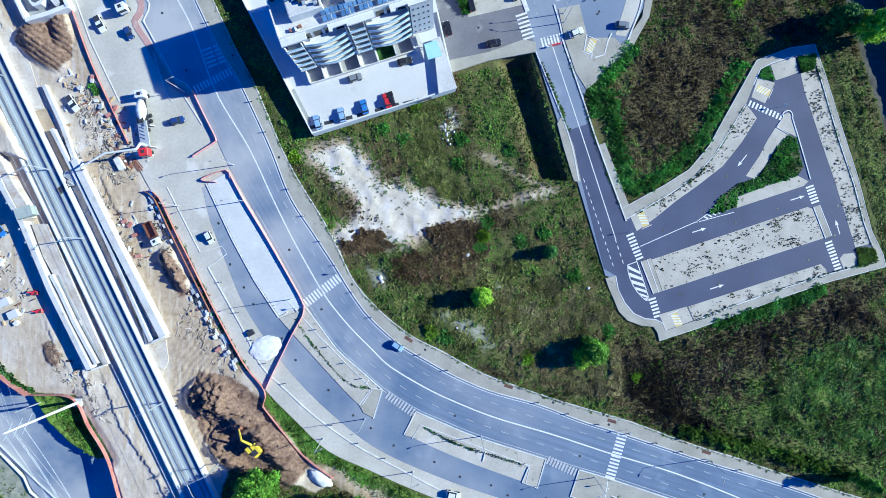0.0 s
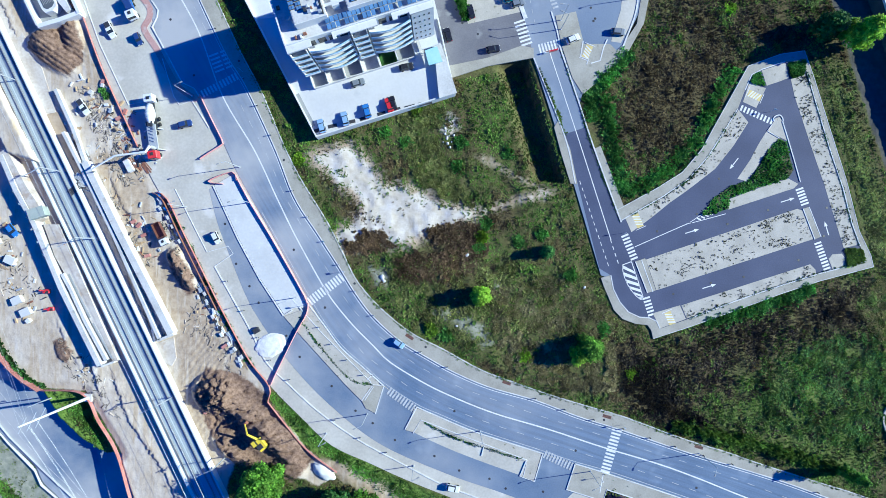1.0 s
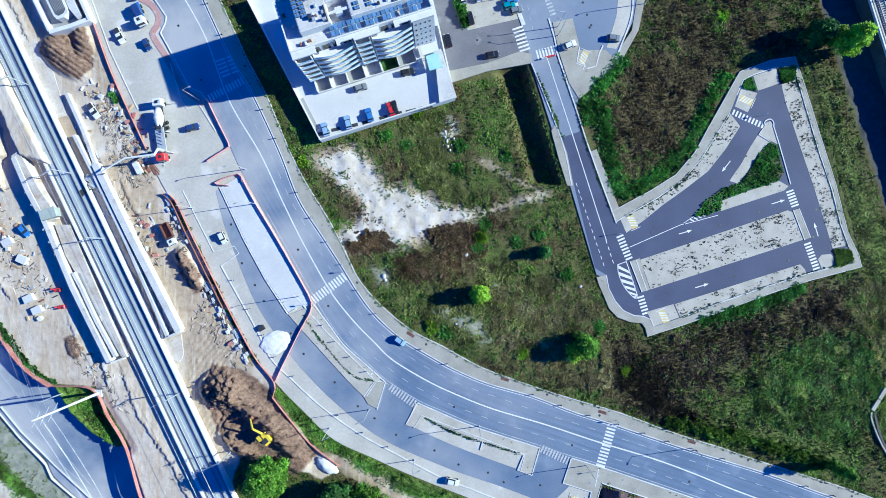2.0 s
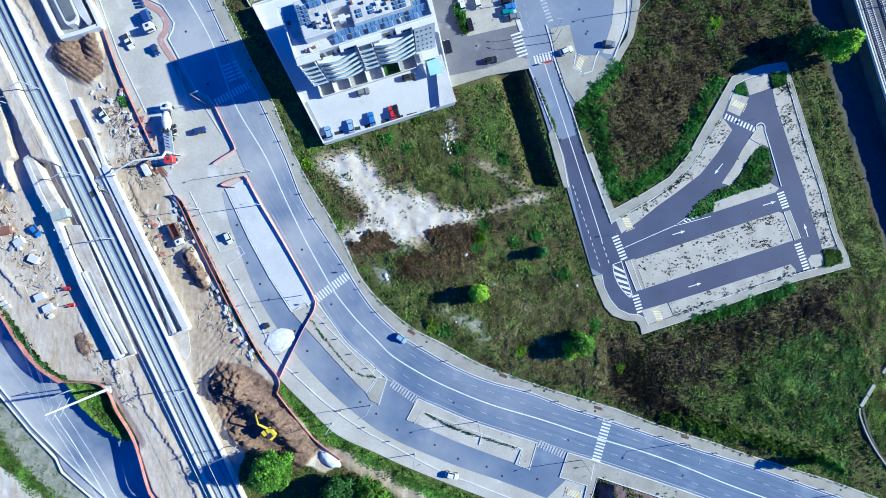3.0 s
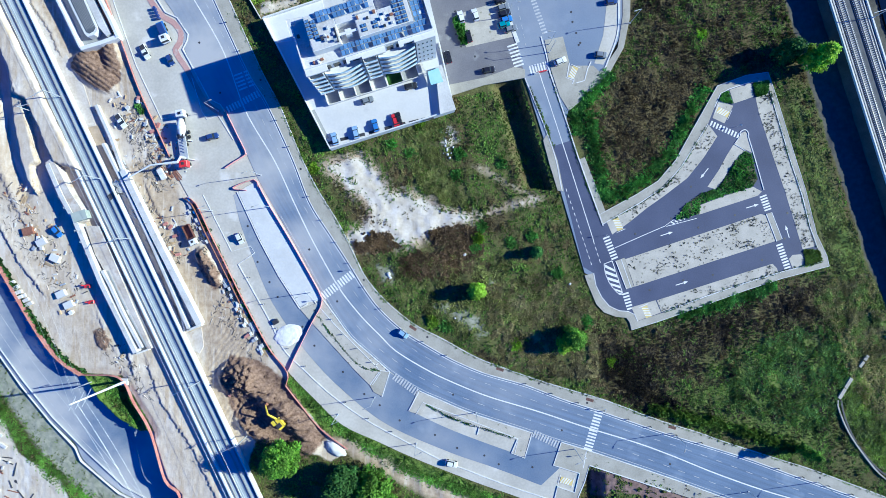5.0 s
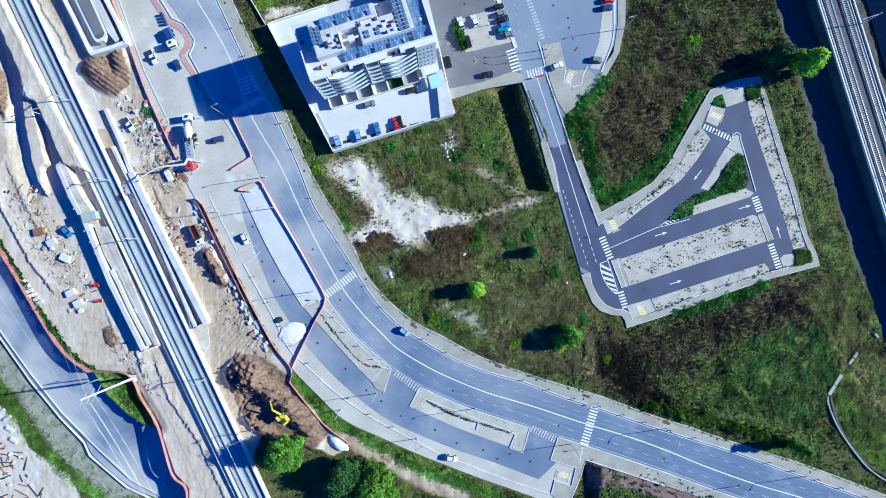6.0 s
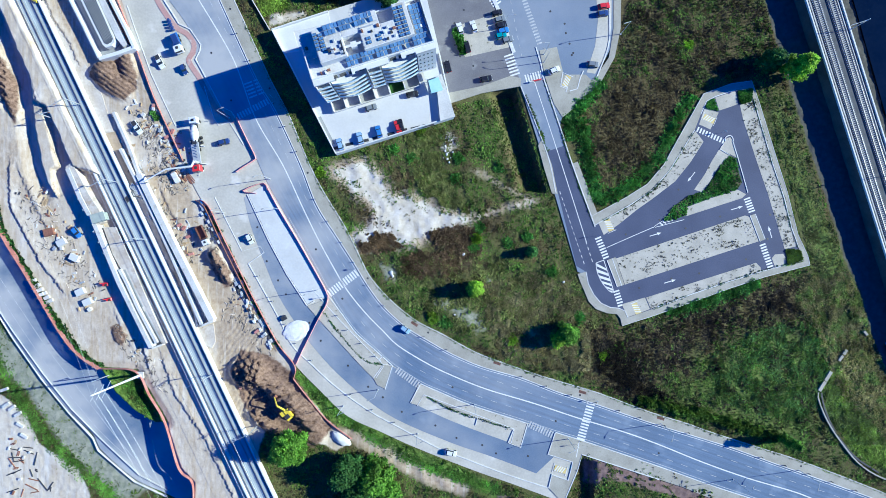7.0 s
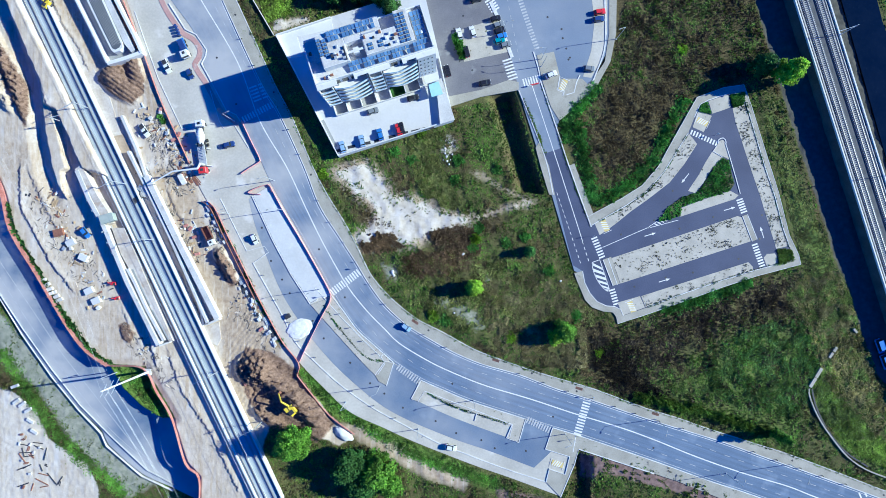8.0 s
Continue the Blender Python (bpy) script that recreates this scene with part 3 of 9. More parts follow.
BANK_BROWN = [(124.2, -27.4), (130.4, -29.9), (134.1, -33.6), (130.4, -39.2), (134.1, -46.6), (140.3, -54.0), (141.1, -59.0), (136.6, -55.9), (129.2, -50.3), (124.8, -42.9), (124.2, -34.8)]
# Lane ground, darkened out to the edge of the viaduct's shadow.
VIADUCT_SHADE = [(97.5, 90.2), (99.7, 79.4), (101.9, 70.4), (104.7, 61.4), (110.0, 43.4), (115.9, 25.4), (121.9, 7.4), (125.0, -3.4), (126.6, -7.0), (129.5, -12.6), (131.6, -19.4), (133.0, -25.6), (135.2, -31.1), (138.8, -40.4), (143.9, -46.6), (154.1, -68.0), (190.1, -118.6), (200.9, -100.6), (164.9, -21.4), (128.9, 90.2)]


PIT = [(11.9, 48.4), (24.1, 51.7), (33.8, 17.3), (20.9, 17.3)]


def PIT_LINE(y):
    """The street side of the sunken plot."""
    (ax, ay), (bx, by) = (22.3, 50.6), (32.0, 19.1)
    return ax + (bx - ax) * (y - ay) / (by - ay)


def low_z(y):
    """The sunken road dips towards its underpass."""
    t = np.clip((-12.0 - y) / 62.0, 0, 1)
    return -1.5 - 4.2 * t * t * (3 - 2 * t)


SCAR = [(-137.5, 72.2), (-133.0, 62.3), (-129.2, 53.3), (-127.8, 45.2), (-127.3, 36.2), (-126.2, 26.3), (-122.4, 16.4), (-124.0, 14.6), (-128.5, 23.6), (-131.2, 34.4), (-132.1, 45.2), (-134.8, 57.8)]
BANK_PIT = [(38.9, -80.8), (42.1, -67.3), (43.6, -64.6), (47.5, -66.1), (47.5, -80.8)]
DITCHES = [([(-87.1, 2.9), (-81.7, -8.8), (-77.8, -21.4), (-76.7, -25.0)], 0.4, 0.6), ([(-83.9, -7.0), (-81.7, -14.2), (-79.0, -18.7)], 0.5, 0.5)]


def line_far(line, x, y):
    far = np.full(x.shape, 1e9)
    for (ax, ay), (bx, by) in zip(line, line[1:]):
        dx, dy = bx - ax, by - ay
        t = np.clip(((x - ax) * dx + (y - ay) * dy) / (dx * dx + dy * dy), 0, 1)
        far = np.minimum(far, np.hypot(x - ax - t * dx, y - ay - t * dy))
    return far


LEDGES = [([(-134.6, 24.5), (-134.6, 19.1), (-134.3, 12.8), (-130.3, 5.6), (-124.9, -4.3), (-119.2, -11.5)], 0.7), ([(-86.6, -35.8), (-83.9, -43.9), (-79.9, -50.2), (-73.6, -59.6), (-70.0, -67.3), (-65.9, -75.4)], 0.55), ([(-124.9, 79.4), (-123.1, 76.7), (-121.0, 71.3), (-116.5, 65.0), (-113.8, 58.7)], 0.6), ([(-131.2, 23.2), (-128.2, 16.4), (-124.0, 8.3)], 0.45),
          ([(-101.2, -21.4), (-99.7, -25.9), (-97.9, -28.6)], 0.35), ([(-92.9, -31.3), (-91.6, -35.8)], 0.6), ([(-124.6, 47.3), (-123.8, 43.4), (-121.7, 39.4)], 0.5), ([(-87.1, 17.3), (-85.0, 11.9), (-81.7, 7.4)], 0.5), ([(-83.2, -5.2), (-80.3, -11.5), (-77.8, -18.7)], 0.4), ([(-96.5, 28.1), (-94.0, 25.4), (-89.8, 17.3)], 0.5)]
RUTS = [(-70.0, -35.8), (-67.0, -25.0), (-61.9, -18.7), (-56.5, -28.6), (-59.2, -32.6), (-64.6, -35.8), (-63.7, -44.8), (-59.2, -53.8), (-63.7, -57.4), (-69.1, -46.6)]


def line_side(line, x, y):
    """How far from a line, and on which side (1: east of a line drawn southwards)."""
    far, side = np.full(x.shape, 1e9), np.ones(x.shape)
    for (ax, ay), (bx, by) in zip(line, line[1:]):
        dx, dy = bx - ax, by - ay
        t = np.clip(((x - ax) * dx + (y - ay) * dy) / (dx * dx + dy * dy), 0, 1)
        d = np.hypot(x - ax - t * dx, y - ay - t * dy)
        s = np.where(dx * (y - ay) - dy * (x - ax) > 0, 1.0, -1.0)
        side = np.where(d < far, s, side)
        far = np.minimum(far, d)
    return far, side


def relief(x, y):
    bumpy = np.clip(-inside(ROAD_ZONE, x, y) / 3, 0, 1) * np.clip(-inside(LOT_ZONE, x, y) / 3, 0, 1) * np.clip(-inside(PODIUM_ZONE, x, y) / 2, 0, 1) * np.clip(-inside(APRON_ZONE, x, y) / 2, 0, 1)
    site = soft(SITE, x, y, 2.0)
    z = -0.25 + 0.15 * bumpy
    z = z + bumpy * (1 - site) * (0.18 * waves(x, y, 7, 3) + 0.1 * waves(x, y, 2.3, 4))
    z = z + bumpy * site * (0.05 * waves(x, y, 8, 5) + 0.025 * waves(x, y, 2.2, 6))
    ter = np.clip((inside(TERRACE, x, y) + 0.15 * waves(x, y, 5, 13)) / 0.6 + 0.5, 0, 1)
    z = z + ter * (3.0 + 0.04 * waves(x, y, 7, 8))
    z = np.maximum(z, -0.3 + 1.9 * np.clip((inside(STRIP, x, y) + 0.15 * waves(x, y, 5, 13)) / 0.6 + 0.5, 0, 1))
    z = z - 1.0 * soft(SCAR, x, y, 3.0)
    rough = 1 + 0.2 * waves(x, y, 3.0, 9) + 0.2 * waves(x, y, 1.5, 10) + 0.12 * waves(x, y, 0.8, 20) + 0.15 * np.sin(2.6 * (0.75 * x + 1.2 * y) + 2 * waves(x, y, 6, 14))
    for i, (cx, cy, lx, ly, turn, top) in enumerate(HEAPS):
        z = z + hill(x, y, cx, cy, lx, ly, turn, top) * (1 + (rough - 1) * (0.2 if i < 3 else 1.0))
    for line, wide, deep in DITCHES:
        z = z - deep * np.clip(1.2 - line_far(line, x, y) / (wide * (1 + 0.35 * waves(x, y, 3, 15))), 0, 1)
    z = z - 2.6 * np.clip(inside(BANK_PIT, x, y) / 0.8, 0, 1)
    pit = hill(x, y, *(-56.5, -47.5), 9.0, 5.0, -50, 1.0)
    z = z - pit
    sunk = np.clip(inside(PIT, x, y) / 1.0, 0, 1) * np.clip((9.0 - (PIT_LINE(y) - x)) / 3.0, 0, 1) * np.clip((PIT_LINE(y) - x) / 0.8, 0, 1)
    z = z - 3.6 * sunk
    z = z - 1.5 * soft(SLOPE, x, y, 5.0)
    for line, step in LEDGES:
        near, side = line_side(line, x + 0.35 * waves(x, y, 2.0, 16), y + 0.35 * waves(x, y, 2.3, 17))
        z = z + step * np.clip(side * near / 0.45 + 0.5, 0, 1) * np.exp(-near / 2.2)
    furrow = soft(BROWN_A, x, y, 1.5)
    z = z + 0.26 * furrow * np.sin(6.28 * (0.6 * x + 0.8 * y) / 1.3 + 0.8 * waves(x, y, 9, 18))
    z = z + 0.05 * soft(RUTS, x, y, 2.0) * np.sin(6.28 * (0.83 * x - 0.55 * y) / 1.3 + 1.6 * waves(x, y, 14, 19))
    z = z + soft(BROWN_B, x, y, 3.0) * (0.32 * waves(x, y, 3.4, 24) + 0.2 * waves(x, y, 1.5, 25))
    z = z + 0.1 * soft(BROWN_B, x, y, 2.0) * np.sin(6.28 * (0.66 * x + 0.75 * y) / 1.25 + 1.2 * waves(x, y, 7, 21))
    low = soft(LOW, x, y, 0.8)
    z = z * (1 - low) + low * (low_z(y) - 0.5) + low * 0.05 * waves(x, y, 4, 12)
    return z


ROAD_ZONE = [(q.x, q.y) for q in ROAD_L[::3]] + [(q.x, q.y) for q in WALK_R[::-3]]
LOT_ZONE = [(20.0, 84.8), (58.7, 84.8), (54.2, 63.2), (47.9, 52.4), (37.1, 40.7), (47.9, 10.8), (57.1, 15.1), (67.1, 24.3), (74.7, 38.5), (80.5, 48.4), (90.0, 51.7), (96.1, 52.7), (102.2, 34.2), (108.9, 14.8), (112.5, 2.3), (113.6, -4.1), (103.9, -7.0), (87.7, -12.2), (65.9, -19.8), (55.6, -23.6), (52.7, -20.0), (47.2, -17.8), (44.3, -12.8), (41.8, -7.0), (34.9, 16.4), (23.6, 48.8), (2.9, 45.2), (-2.5, 61.4), (-7.0, 84.8)]
PODIUM_ZONE = [(-53.6, 68.2), (-33.5, 29.3), (3.4, 41.2), (-1.1, 61.4), (-6.5, 83.9), (-23.2, 77.9), (-35.8, 74.0)]
APRON_ZONE = [(-100.1, 84.8), (-95.4, 63.0), (-89.6, 47.2), (-80.5, 27.2), (-79.0, 21.8), (-75.4, 15.3), (-68.4, 4.3), (-63.4, -5.8), (-58.5, -15.7), (-51.3, -29.0), (-43.9, -37.6), (-29.9, -51.8), (-19.1, -56.9), (-8.5, -61.7), (9.9, -68.9), (37.1, -79.0), (44.3, -61.0), (26.3, -54.0), (8.5, -48.2), (-7.0, -41.6), (-21.2, -31.1), (-35.8, -12.8), (-50.2, 12.8), (-64.6, 41.6), (-73.8, 52.9), (-79.0, 68.6), (-85.3, 84.8)]
HEAPS = [(*(-103.0, 51.7), 8.6, 4.2, -36, 1.8), (*(-104.8, 55.6), 4.5, 3.5, -20, 1.6), (*(-98.0, 57.1), 3.0, 6.0, 12, 1.5), (*(-135.7, 52.0), 2.8, 14.0, 17, 2.0), (*(-140.4, 50.6), 2.6, 9.0, 22, 1.7), (*(-141.8, 64.1), 3.0, 10.0, 20, 1.8),
         (*(-59.9, -38.2), 7.0, 6.0, -35, 3.2), (*(-50.8, -44.5), 13.0, 3.5, -42, 2.4), (*(-42.7, -50.8), 8.0, 4.0, -45, 2.2), (*(-56.2, -52.6), 7.0, 3.0, -40, 2.0), (*(-70.8, -2.0), 2.4, 3.2, 25, 1.9), (*(-68.7, -5.2), 2.0, 3.0, 25, 1.8), (*(-67.1, -8.4), 2.0, 3.0, 25, 1.8),
         (*(-40.3, -57.4), 5.0, 3.5, -30, 1.6), (*(-100.6, -26.8), 2.2, 3.5, 25, 0.7), (*(38.9, 52.4), 0.1, 0.1, 0, 0.01)]


def ground_at(x, y):
    return float(relief(np.array([float(x)]), np.array([float(y)]))[0])


def chalky(x, y):
    return soft(CHALK, x, y, 3.5) * np.clip(1.0 + 0.35 * waves(x, y, 7, 60) + 0.2 * waves(x, y, 2.5, 61), 0, 1)


def build_ground():
    gx, gy = np.meshgrid(XS, YS)
    z = relief(gx, gy)
    far = np.maximum(np.abs(gx) - 150, np.abs(gy) - 92)
    z = np.where(far > 1, np.where(z < -2, z, -0.15), z)
    ny, nx = gx.shape
    verts = np.stack([gx, gy, z], -1).reshape(-1, 3)
    i = np.arange(nx * ny).reshape(ny, nx)
    faces = np.stack([i[:-1, :-1], i[:-1, 1:], i[1:, 1:], i[1:, :-1]], -1).reshape(-1, 4)
    me = bpy.data.meshes.new("ground")
    me.from_pydata(verts.tolist(), [], faces.tolist())
    me.shade_smooth()
    site = soft(SITE, gx, gy, 2.5)
    steep = np.hypot(*np.gradient(z, YS, XS)) * np.maximum(site, 0.0)
    steep = steep * np.clip(line_far([(-137.5, 90.2), (-133.0, 80.3), (-107.8, 25.4), (-83.5, -28.6)], gx, gy) / 2.0 - 1.0, 0, 1)
    layers = {"dust": np.maximum.reduce([site * (1 - soft(SLOPE, gx, gy, 2)), soft(YARD, gx, gy, 3)]),
              "chalk": np.maximum(chalky(gx, gy), np.maximum.reduce([0.7 * soft(CHALK_B, gx, gy, 5), 0.42 * soft(CHALK_C, gx, gy, 3), 0.6 * soft(CHALK_D, gx, gy, 2), 0.45 * soft(YARD, gx, gy, 3)])),
              "brown": np.maximum.reduce([soft(BROWN_A, gx, gy, 2), soft(BROWN_B, gx, gy, 3), soft(BROWN_C, gx, gy, 3), 0.8 * soft(BROWN_D, gx, gy, 2), 0.9 * soft(BROWN_E, gx, gy, 2), 0.35 * np.clip((steep - 0.5) / 0.5, 0, 1)]),
              "dry": np.clip(np.maximum.reduce([soft(DARK_WOOD, gx, gy, 12), 0.8 * soft(DARK_LOW, gx, gy, 10), 0.7 * soft(DARK_NORTH, gx, gy, 8)]) + 0.7 * (0.9 * waves(gx, gy, 19, 51) + 0.6 * waves(gx, gy, 6, 52)) + 0.25, 0, 1),
              "tan": np.maximum.reduce([soft(TAN, gx, gy, 4), soft(TAN_B, gx, gy, 3), soft(TAN_D, gx, gy, 2), 0.7 * soft(CHALK_D, gx, gy, 2), 0.95 * np.clip(inside(CHALK, gx, gy) / 4 + 1.0, 0, 1), 0.7 * soft(TAN_C, gx, gy, 8), 0.62 * soft(TAN_E, gx, gy, 6), soft(TAN_F, gx, gy, 5), 0.9 * soft(TRACKS, gx, gy, 3), 0.8 * soft(CHALK_C, gx, gy, 3), 0.38 * site, 0.6 * np.clip((steep - 0.2) / 0.3, 0, 1)]),
              "pink": np.maximum(soft(PINK, gx, gy, 2.5), soft(PINK_B, gx, gy, 3)),
              "lush": np.clip(np.maximum.reduce([soft(MEADOW, gx, gy, 5), soft(LIT_GRASS, gx, gy, 3), 0.5 * soft(GREEN_LOW, gx, gy, 12), soft(SLOPE, gx, gy, 2), 0.6 * soft(OLIVE, gx, gy, 4), 0.55 * soft(BANK_LIT, gx, gy, 3)]), 0, 1),
              "gravel": np.maximum.reduce([soft(VERGE, gx, gy, 4)] + [0.62 * soft(zone, gx, gy, 3) for zone in WORN]), "lane": soft(VIADUCT_SHADE, gx, gy, 2.5)}
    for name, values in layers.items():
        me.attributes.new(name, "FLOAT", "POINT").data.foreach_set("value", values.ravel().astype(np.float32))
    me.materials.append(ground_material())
    return tagged(new("ground", me), "uneven ground of scrub, grass, pale site dust and chalky bare soil", "ground", kind="structure")


def ground_material():
    m = bpy.data.materials.new("ground_soils")
    m.use_nodes = True
    n, l = m.node_tree.nodes, m.node_tree.links
    b = n["Principled BSDF"]
    b.inputs["Roughness"].default_value = 0.95
    b.inputs["Specular IOR Level"].default_value = 0.15
    geo = n.new("ShaderNodeNewGeometry")

    def tones(scale, lo, hi, detail=8, stretch=None):
        t = n.new("ShaderNodeTexNoise")
        t.inputs["Scale"].default_value, t.inputs["Detail"].default_value, t.inputs["Roughness"].default_value = scale, detail, 0.65
        l.new(geo.outputs["Position"], t.inputs["Vector"])
        r = n.new("ShaderNodeValToRGB")
        r.color_ramp.elements[0].position, r.color_ramp.elements[1].position = 0.35, 0.65
        r.color_ramp.elements[0].color, r.color_ramp.elements[1].color = (*lo, 1), (*hi, 1)
        l.new(t.outputs["Fac"], r.inputs[0])
        return r.outputs[0]

    jag = n.new("ShaderNodeTexNoise")
    jag.inputs["Scale"].default_value, jag.inputs["Detail"].default_value, jag.inputs["Roughness"].default_value = 0.5, 10, 0.72
    l.new(geo.outputs["Position"], jag.inputs["Vector"])

    def laid(base, top, name, sharp=3.0):
        """The soil top over base where the layer of that name lies, with a ragged edge."""
        at = n.new("ShaderNodeAttribute")
        at.attribute_name = name
        add = n.new("ShaderNodeMath")
        add.operation = "ADD"
        l.new(at.outputs["Fac"], add.inputs[0])
        l.new(jag.outputs["Fac"], add.inputs[1])
        rng = n.new("ShaderNodeMapRange")
        rng.inputs[1].default_value, rng.inputs[2].default_value = 1.0 - 0.5 / sharp, 1.0 + 0.5 / sharp
        l.new(add.outputs[0], rng.inputs[0])
        mix = n.new("ShaderNodeMix")
        mix.data_type = "RGBA"
        l.new(rng.outputs[0], mix.inputs[0])
        l.new(base, mix.inputs[6])
        l.new(top, mix.inputs[7])
        return mix.outputs[2]

    def streaked(base, top, turn, along, across, low, high):
        """Wheel tracks and washes: top over base in long narrow bands."""
        turned = n.new("ShaderNodeMapping")
        turned.inputs["Rotation"].default_value = (0, 0, radians(turn))
        turned.inputs["Scale"].default_value = (1 / across, 1 / along, 1)
        l.new(geo.outputs["Position"], turned.inputs[0])
        t = n.new("ShaderNodeTexNoise")
        t.inputs["Scale"].default_value, t.inputs["Detail"].default_value, t.inputs["Roughness"].default_value = 1.0, 5, 0.55
        l.new(turned.outputs[0], t.inputs["Vector"])
        rng = n.new("ShaderNodeMapRange")
        rng.inputs[1].default_value, rng.inputs[2].default_value = low, high
        l.new(t.outputs["Fac"], rng.inputs[0])
        mix = n.new("ShaderNodeMix")
        mix.data_type = "RGBA"
        l.new(rng.outputs[0], mix.inputs[0])
        l.new(base, mix.inputs[6])
        l.new(top, mix.inputs[7])
        return mix.outputs[2]

    c = tones(2.2, (0.055, 0.062, 0.022), (0.155, 0.155, 0.058))
    c = laid(c, tones(2.4, (0.045, 0.038, 0.02), (0.145, 0.12, 0.056)), "dry", 1.5)
    c = laid(c, tones(0.5, (0.08, 0.15, 0.025), (0.18, 0.26, 0.055)), "lush", 1.5)
    c = laid(c, tones(0.5, (0.22, 0.235, 0.17), (0.37, 0.365, 0.29)), "gravel", 2)
    dust = tones(0.22, (0.51, 0.44, 0.355), (0.63, 0.57, 0.495), 5)
    dust = streaked(dust, tones(0.8, (0.42, 0.335, 0.24), (0.51, 0.425, 0.33)), -25.4, 16.0, 1.6, 0.5, 0.66)
    dust = streaked(dust, tones(0.5, (0.62, 0.58, 0.53), (0.68, 0.64, 0.59)), -25.4, 22.0, 3.0, 0.54, 0.66)
    c = laid(c, dust, "dust", 4)
    tan = streaked(tones(0.7, (0.36, 0.275, 0.19), (0.49, 0.4, 0.3)), tones(0.9, (0.49, 0.41, 0.32), (0.57, 0.5, 0.41)), -27.0, 12.0, 1.1, 0.53, 0.66)
    c = laid(c, tan, "tan", 1.6)
    c = laid(c, tones(1.3, (0.11, 0.07, 0.05), (0.285, 0.195, 0.145)), "brown", 4)
    chalk = streaked(tones(0.3, (0.53, 0.465, 0.36), (0.68, 0.635, 0.575), 7), tones(0.8, (0.47, 0.4, 0.29), (0.56, 0.5, 0.4)), 62, 5.0, 2.4, 0.54, 0.72)
    c = laid(c, chalk, "chalk", 3.5)
    c = laid(c, tones(0.6, (0.14, 0.095, 0.085), (0.27, 0.19, 0.17)), "pink", 2.5)
    # The viaduct's shade, laid into the soil colour of the lane.
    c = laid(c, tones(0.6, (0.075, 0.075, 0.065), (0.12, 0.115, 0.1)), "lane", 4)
    l.new(c, b.inputs["Base Color"])
    fine = n.new("ShaderNodeTexNoise")
    fine.inputs["Scale"].default_value, fine.inputs["Detail"].default_value, fine.inputs["Roughness"].default_value = 2.2, 8, 0.7
    l.new(geo.outputs["Position"], fine.inputs["Vector"])
    bn = n.new("ShaderNodeBump")
    bn.inputs["Strength"].default_value, bn.inputs["Distance"].default_value = 0.5, 0.16
    l.new(fine.outputs["Fac"], bn.inputs["Height"])
    l.new(bn.outputs[0], b.inputs["Normal"])
    return m


build_ground()

# ---- roads and pavements ----
def roadway(left, right, z0, z1, lanes=12, count=160):
    """A road slab that knows how far across and along it every point lies."""
    bm = bmesh.new()
    across, along = bm.verts.layers.float.new("across"), bm.verts.layers.float.new("along")
    a, b = resampled(left, count), resampled(right, count)
    far = np.r_[0, np.cumsum([(q - p).length for p, q in zip(a, a[1:])])]
    rows = []
    for p, q, s in zip(a, b, far):
        row = []
        for k in range(lanes + 1):
            v = bm.verts.new((*p.lerp(q, k / lanes), z1))
            v[across], v[along] = k / lanes, float(s)
            row.append(v)
        for w in (q, p):
            v = bm.verts.new((*w, z0))
            v[along] = float(s)
            row.append(v)
        rows.append(row)
    for r, s in zip(rows, rows[1:]):
        for i in range(lanes + 3):
            j = (i + 1) % (lanes + 3)
            bm.faces.new((r[i], r[j], s[j], s[i]))
    return bm


def resampled(line, count):
    d = np.r_[0, np.cumsum([(q - p).length for p, q in zip(line, line[1:])])]
    s = np.linspace(0, d[-1], count)
    return [Vector((px, py)) for px, py in zip(np.interp(s, d, [q.x for q in line]), np.interp(s, d, [q.y for q in line]))]


solid("road", roadway(ROAD_L, ROAD_R, -0.4, 0.02), ROADWAY, "curving worn blue-grey asphalt boulevard with lane markings", "road")
solid("boundary_wall", strip([Vector(q) for q in [(-62.3, 84.8), (-60.5, 79.4), (-53.8, 68.0)]], 0.22, -0.3, 0.8), CONCRETE, "pale boundary wall beside the grass strip", "wall")
solid("pavement", between(ROAD_R, WALK_R, -0.4, 0.14), PAVING, "grey concrete pavement along the outside of the boulevard", "pavement")
APRON_L = smooth_line([(-104.2, 86.6), (-100.1, 77.6), (-95.4, 63.0), (-89.6, 47.2), (-83.2, 32.2), (-80.5, 27.2), (-78.1, 20.9), (-75.1, 15.3), (-68.4, 4.3), (-63.4, -5.8), (-58.5, -15.7), (-51.3, -29.0), (-44.8, -37.3), (-38.5, -43.7), (-29.9, -51.8), (-19.1, -56.9), (-8.5, -61.7), (9.9, -68.9), (21.4, -72.9), (37.1, -78.7)])
APRON_R = smooth_line([(-88.9, 86.6), (-86.6, 79.4), (-79.0, 68.6), (-73.8, 52.9), (-64.6, 41.6), (-58.0, 28.1), (-50.2, 12.8), (-43.0, 0.2), (-35.8, -12.8), (-31.7, -19.6), (-27.0, -25.9), (-21.2, -31.1), (-15.7, -36.0), (-7.0, -41.6), (-1.3, -44.1), (8.5, -48.2), (24.3, -53.3), (34.4, -56.7), (43.6, -59.6)])
solid("apron", between(APRON_L, APRON_R, -0.5, -0.06), APRON, "pale dusty concrete apron and service road beside the building site", "pavement")
SERVICE_L = smooth_line([(-61.9, 16.0), (-59.8, 7.4), (-56.5, -1.6), (-51.7, -13.3), (-46.6, -21.8), (-40.0, -30.8), (-30.4, -40.9), (-16.9, -51.5), (1.1, -59.6), (15.5, -64.6), (29.0, -69.7)])
